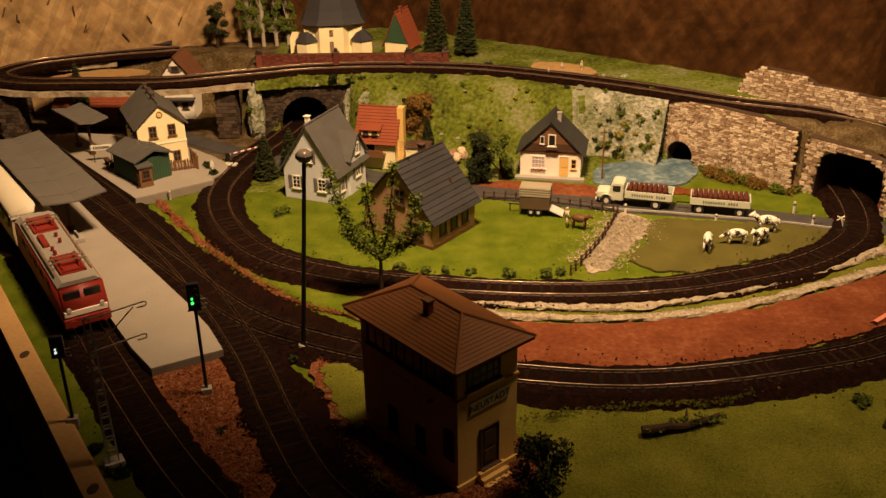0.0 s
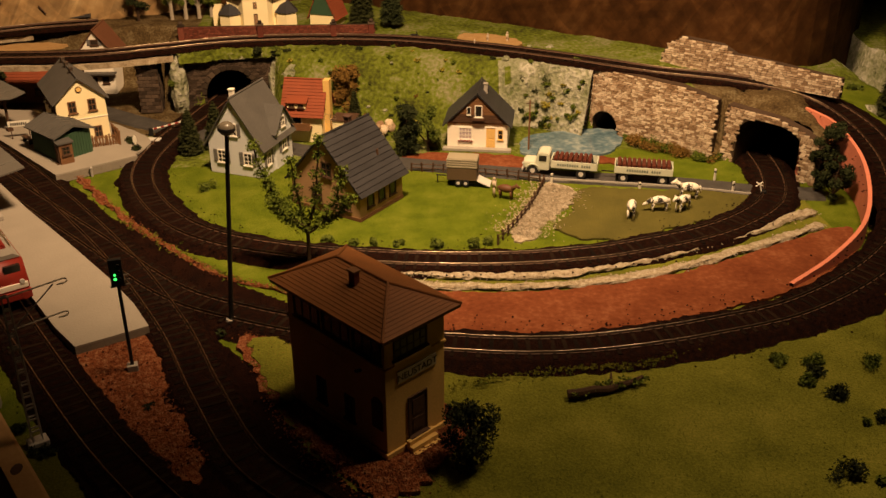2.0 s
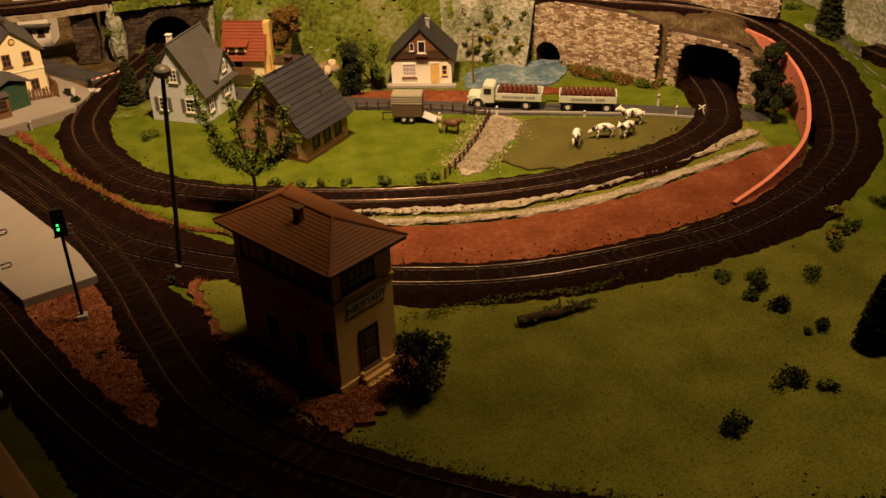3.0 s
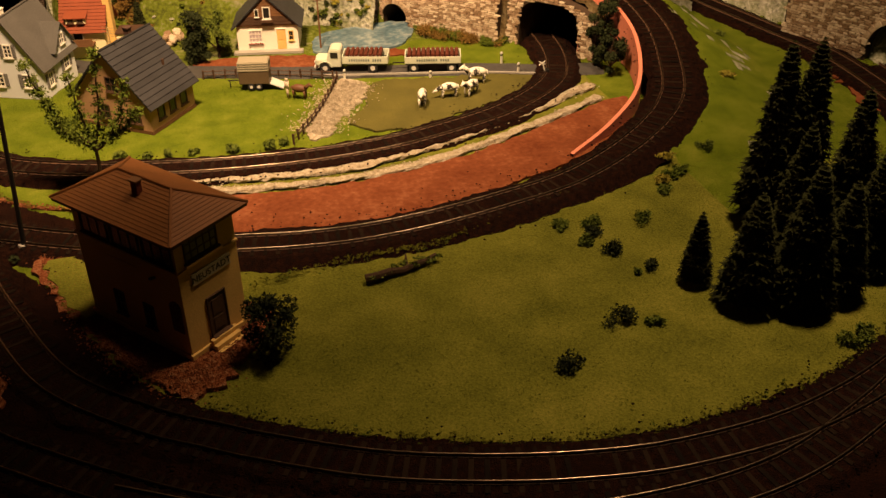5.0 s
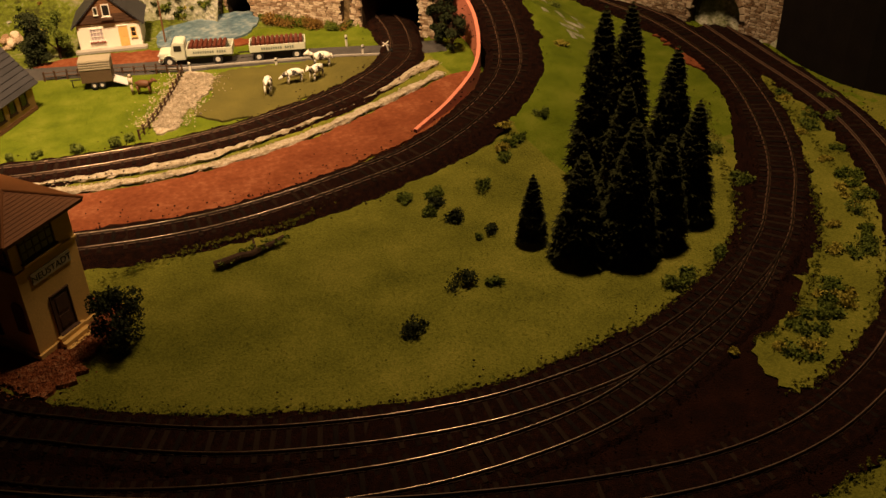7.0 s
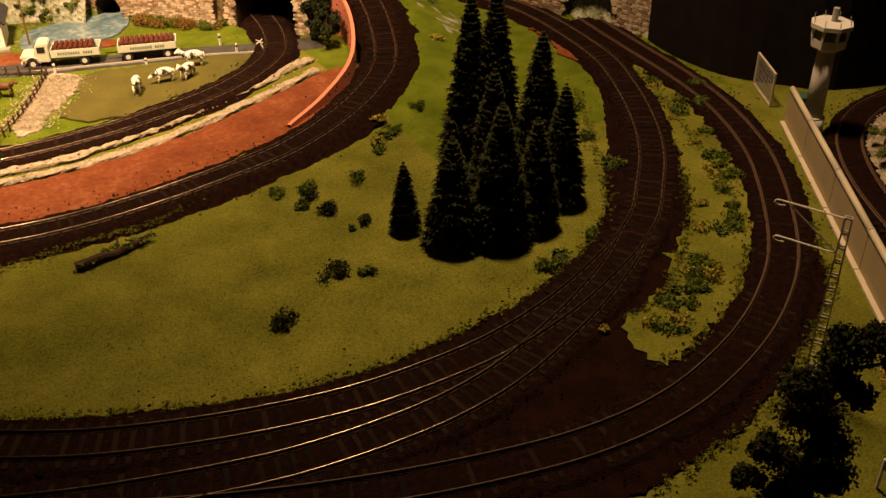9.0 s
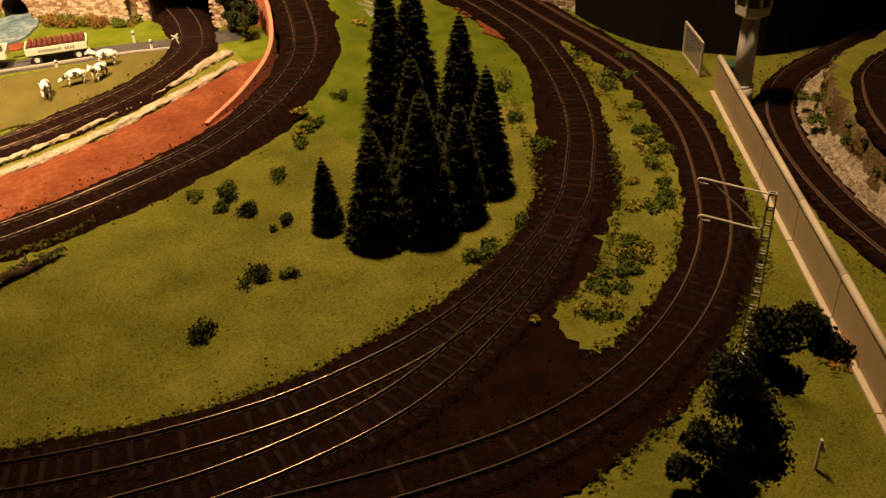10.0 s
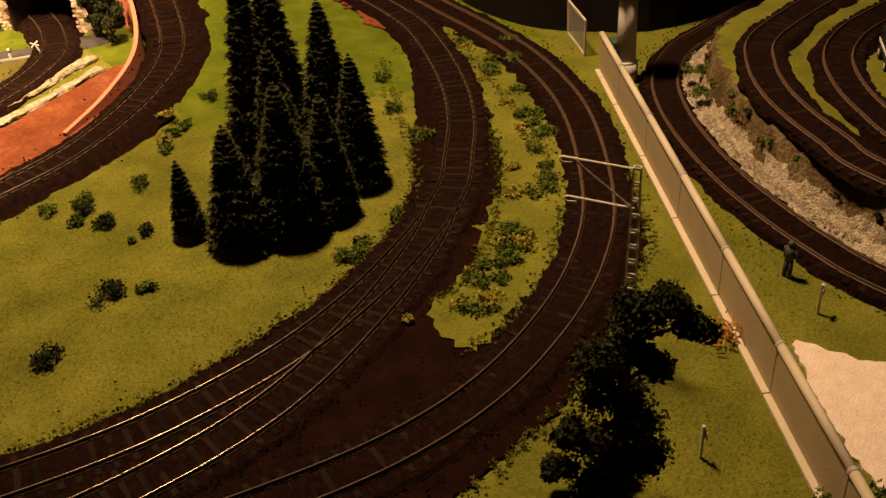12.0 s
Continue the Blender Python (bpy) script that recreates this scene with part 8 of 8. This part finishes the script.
fence("paddock_fence", [(0.174, 0.715), (0.193, 0.745), (0.214, 0.785), (0.231, 0.826)], "rough brown paddock fence of posts and two rails")
fence("paddock_fence", [(0.228, 0.831), (0.19, 0.846), (0.15, 0.860), (0.118, 0.868)], "rough brown paddock fence along the road")
fence("yard_fence", [(-0.176, 0.936, 0.0055), (-0.155, 0.943, 0.0055), (-0.152, 0.948, 0.0055), (-0.163, 0.972, 0.0055)], "brown slatted fence beside the station building", 0.0135, 0.0021, BROWN_WOOD)


def post(x, y, h, label, material=SIGN, lean=0.0):
    th = thing("marker_post", pose(x, y, 0.0, lean, lean, 20), label, "marker post", "marker posts")
    bm = bmesh.new()
    box(bm, -0.0009, 0.0009, -0.0007, 0.0007, 0, h, bevel=0.0002)
    part("shaft", bm, material, th)
    bm = bmesh.new()
    box(bm, -0.00095, 0.00095, -0.00078, 0.00078, h * 0.68, h * 0.82)
    part("band", bm, INK, th)


for x, y, h in ((0.2375, 0.8265, 0.0095), (0.310, 0.8045, 0.0075), (0.381, 0.818, 0.011), (0.387, 0.79, 0.0105)):
    post(x, y, h, "thin white roadside marker post with a dark band")
# level-crossing barrier, open, and white warning cross
for x, y, lean in ((0.4095, 0.779, 32),):
    th = thing("crossing_sign", pose(x, y, 0, 0, 0, 0), "white warning cross leaning beside the level crossing", "crossing sign")
    bm = bmesh.new()
    tube(bm, (0, 0, 0), (-0.0042, 0.0007, 0.0125), 0.0006)
    part("pole", bm, SIGN, th)
    bm = bmesh.new()
    for sg in (-1, 1):
        tube(bm, (-0.0042 - 0.003, 0.0007, 0.0118 - sg * 0.0018), (-0.0042 + 0.003, 0.0007, 0.0118 + sg * 0.0018), 0.0005)
    part("cross", bm, SIGN, th)
    bm = bmesh.new()
    box(bm, -0.002, 0.002, -0.002, 0.002, 0, 0.006, bevel=0.0004)
    part("motor_box", bm, BLACK, th)
bar = thing("barrier", pose(-0.13, 0.985, 0.0, 0, 0, 18), "red and white level-crossing barrier beside the road", "barrier")
bm = bmesh.new()
tube(bm, (0, 0, 0.006), (0.030, 0, 0.010), 0.0008)
part("boom", bm, SIGN, bar)
bm = bmesh.new()
for k in range(4):
    tube(bm, (0.003 + k * 0.007, 0, 0.0064 + k * 0.00093), (0.0062 + k * 0.007, 0, 0.0068 + k * 0.00093), 0.0009)
part("stripes", bm, LOCO_RED, bar)
bm = bmesh.new()
box(bm, -0.002, 0.002, -0.002, 0.002, 0, 0.0075)
part("stand", bm, BLACK, bar)
sgn_ = thing("crossing_sign", pose(-0.1375, 0.944, 0.0), "small white arrow-shaped sign beside the crossing", "sign")
bm = bmesh.new()
tube(bm, (0, 0, 0), (0, 0, 0.012), 0.0005)
part("pole", bm, SIGN, sgn_)
bm = bmesh.new()
prism(bm, [(-0.0018, 0.009), (0.0018, 0.009), (0.0018, 0.0135), (0, 0.0165), (-0.0018, 0.0135)], -0.0003, 0.0003, Matrix(((1, 0, 0, 0), (0, 0, -1, 0), (0, 1, 0, 0), (0, 0, 0, 1))))
part("arrow_board", bm, SIGN, sgn_)
# telegraph pole beside the white house
tp = thing("telegraph_pole", pose(0.231, 0.905, 0.0), "thin brown telegraph pole beside the white house", "pole")
bm = bmesh.new()
tube(bm, (0, 0, 0), (0, 0, 0.050), 0.0009, 0.0007)
part("shaft", bm, BROWN_WOOD, tp)
bm = bmesh.new()
tube(bm, (-0.004, 0, 0.047), (0.004, 0, 0.047), 0.0005)
part("crossarm", bm, DARK_WOOD, tp)
# station name board on the far platform
nb = thing("name_board", pose(-0.2475, 0.968, 0.0085, 0, 0, 10), "white station name board on two posts", "sign")
bm = bmesh.new()
box(bm, -0.010, 0.010, -0.0004, 0.0004, 0.012, 0.0175, bevel=0.0002)
bd = part("board", bm, SIGN, nb)
bm = bmesh.new()
for k in range(8):
    box(bm, -0.0075 + k * 0.0019, -0.0063 + k * 0.0019, -0.0007, -0.0003, 0.0135, 0.016)
part("marking", bm, INK, bd)
for x in (-0.008, 0.008):
    bm = bmesh.new()
    tube(bm, (x, 0.0006, 0), (x, 0.0006, 0.013), 0.0005)
    part("leg", bm, DARK_WOOD, nb)
bn = thing("bench", pose(-0.238, 0.955, 0.0085, 0, 0, 130), "small dark bench on the station platform", "bench")
bm = bmesh.new()
box(bm, -0.008, 0.008, -0.002, 0.002, 0.005, 0.0058)
part("seat", bm, DARK_WOOD, bn)
for x in (-0.006, 0.006):
    bm = bmesh.new()
    box(bm, x - 0.0004, x + 0.0004, -0.0018, 0.0018, 0, 0.005)
    part("leg", bm, BLACK, bn)
bx = thing("platform_bench", pose(-0.2175, 0.784, 0.0085, 0, 0, 124), "grey platform bench box under the canopy end", "bench")
bm = bmesh.new()
box(bm, -0.006, 0.006, -0.0045, 0.0045, 0, 0.004, bevel=0.0005)
part("seat", bm, GREY, bx)
bm = bmesh.new()
box(bm, -0.005, 0.005, -0.0006, 0.0006, 0.004, 0.008, bevel=0.0003)
part("backrest", bm, GREY, bx)
hyd = thing("hydrant", pose(-0.166, 0.886, 0.0), "small grey hydrant at the platform corner", "hydrant")
bm = bmesh.new()
tube(bm, (0, 0, 0), (0, 0, 0.0075), 0.0012)
ball(bm, (0, 0, 0.0078), 0.0016, seg=8, rings=6)
part("body", bm, GREY, hyd)
cp = thing("crossing_plate", pose(-0.124, 0.962, 0.0, 0, 0, 80), "pale plate between the rails at the crossing", "plate")
bm = bmesh.new()
box(bm, -0.004, 0.004, -0.007, 0.007, 0.004, 0.0052, bevel=0.0003)
part("plate", bm, LIGHTGREY, cp)

# ---- the border wall and its watchtower ----
bw = thing("border_wall", I4, "brown concrete wall with a pale pipe along its top and a pale foot", "wall")
A0, D0 = np.array([0.476, 0.111]), np.array([0.552, 0.834])
near0, far0 = A0 - D0 * 0.16, A0 + D0 * 0.402
nn = np.array([D0[1], -D0[0]])
ang = math.degrees(math.atan2(D0[1], D0[0]))
length = float(np.linalg.norm(far0 - near0))
seg = 0.072
k = 0
while k * seg < length:
    x0, x1 = k * seg, min((k + 1) * seg - 0.0006, length)
    m = pose(near0[0] + 0.0045 * nn[0], near0[1] + 0.0045 * nn[1], 0, 0, 0, ang)
    bm = bmesh.new()
    box(bm, x0, x1, -0.0012, 0.0012, 0.0, 0.0275, m, 0.0002)
    part("panel", bm, WALL_PANEL, bw)
    bm = bmesh.new()
    box(bm, x0, x1, 0.001, 0.0045, -0.0005, 0.0016, m, 0.0003)
    part("foot", bm, WALL_PALE, bw, "pale foot slab")
    bm = bmesh.new()
    tube(bm, m @ Vector((x0, 0, 0.0283)), m @ Vector((x1 - 0.0003, 0, 0.0283)), 0.0021, n=12)
    part("pipe", bm, WALL_PALE, bw, "pale pipe on the wall top", True)
    if k:
        bm = bmesh.new()
        tube(bm, m @ Vector((x0 - 0.0012, 0, 0.0283)), m @ Vector((x0 + 0.0006, 0, 0.0283)), 0.0024, n=12)
        part("joint", bm, GREY, bw)
    k += 1
eg = thing("fence_panel", pose(0.712, 0.470, 0.0, 0, 0, 62), "pale framed mesh fence panel at the wall's end", "fence panel")
bm = bmesh.new()
for x0, x1, z0, z1 in ((0, 0.045, 0.0, 0.0016), (0, 0.045, 0.0265, 0.028), (0, 0.0014, 0.0016, 0.0265), (0.0436, 0.045, 0.0016, 0.0265)):
    box(bm, x0, x1, -0.0007, 0.0007, z0, z1)
part("frame", bm, WALL_PALE, eg)
bm = bmesh.new()
for k in range(1, 15):
    tube(bm, (k * 0.003, 0, 0.001), (k * 0.003, 0, 0.027), 0.00018, n=4)
for k in range(1, 9):
    tube(bm, (0.001, 0, k * 0.003), (0.044, 0, k * 0.003), 0.00018, n=4)
part("mesh", bm, GREY, eg)

wt = thing("watchtower", pose(0.703, 0.4215, 0.0, 0, 0, 20), "pale round watchtower with an octagonal glazed cabin", "watchtower")
bm = bmesh.new()
tube(bm, (0, 0, 0), (0, 0, 0.014), 0.0088, 0.0086, 20)
tube(bm, (0, 0, 0.014), (0, 0, 0.0155), 0.0086, 0.0068, 20)
tube(bm, (0, 0, 0.0155), (0, 0, 0.068), 0.0068, 0.0062, 20)
part("column", bm, LIGHTGREY, wt, "", True)
bm = bmesh.new()
tube(bm, (0, 0, 0.066), (0, 0, 0.0695), 0.007, 0.0125, 8)
tube(bm, (0, 0, 0.0695), (0, 0, 0.0755), 0.0125, 0.0128, 8)
part("cabin_base", bm, LIGHTGREY, wt)
bm = bmesh.new()
tube(bm, (0, 0, 0.0755), (0, 0, 0.0835), 0.0118, 0.0118, 8)
part("cabin_glazing", bm, PANE, wt)
for k in range(8):
    a = math.tau * k / 8
    bm = bmesh.new()
    box(bm, -0.0009, 0.0009, -0.0009, 0.0009, 0.0755, 0.0835, pose(0.0122 * math.cos(a), 0.0122 * math.sin(a), 0, 0, 0, math.degrees(a)))
    part("mullion", bm, LIGHTGREY, wt)
bm = bmesh.new()
tube(bm, (0, 0, 0.0835), (0, 0, 0.0865), 0.0150, 0.0150, 8)
part("cabin_roof", bm, LIGHTGREY, wt)
bm = bmesh.new()
tube(bm, (0.003, 0, 0.0865), (0.003, 0, 0.096), 0.0022, n=10)
for k in range(8):
    a = math.tau * k / 8
    tube(bm, (0.013 * math.cos(a), 0.013 * math.sin(a), 0.0865), (0.013 * math.cos(a), 0.013 * math.sin(a), 0.0905), 0.0003, n=4)
part("searchlight_stand", bm, GREY, wt)
jp = thing("toy_jeep", pose(0.728, 0.452, 0.0, 0, 0, 60), "small dark military toy car behind the wall", "toy car")
bm = bmesh.new()
box(bm, -0.014, 0.014, -0.007, 0.007, 0.0035, 0.010, bevel=0.001)
box(bm, -0.010, 0.003, -0.0065, 0.0065, 0.010, 0.0155, bevel=0.001)
part("body", bm, GREEN_PAINT, jp)
for x in (-0.009, 0.009):
    for sy in (-1, 1):
        wheel(jp, x, sy * 0.0066, 0.0035, 0.002)
# small signs and stakes
for x, y, a in ((0.574, 0.1755, 20), (0.4585, 0.152, 60)):
    th = thing("stake_sign", pose(x, y, 0, 0, 0, a), "small weathered sign on a stake in the grass", "sign", "stake signs")
    bm = bmesh.new()
    box(bm, -0.0008, 0.0008, -0.0006, 0.0006, 0, 0.0175, bevel=0.0002)
    part("stake", bm, LIGHTGREY, th)
    bm = bmesh.new()
    box(bm, -0.0028, 0.0028, -0.0011, -0.0006, 0.0115, 0.0155, bevel=0.0002)
    part("board", bm, GREY, th)
lw = thing("toy_van", pose(0.79, 0.272, 0.03, 0, 0, 40), "dark toy van with a white stripe on the upper bank", "toy van")
bm = bmesh.new()
box(bm, -0.018, 0.018, -0.0085, 0.0085, 0.004, 0.02, bevel=0.0012)
bd = part("body", bm, BLACK, lw)
bm = bmesh.new()
box(bm, -0.0175, 0.0175, -0.0089, 0.0089, 0.0095, 0.0115)
part("stripe", bm, SIGN, bd)
for x in (-0.011, 0.011):
    for sy in (-1, 1):
        wheel(lw, x, sy * 0.008, 0.004, 0.0024)
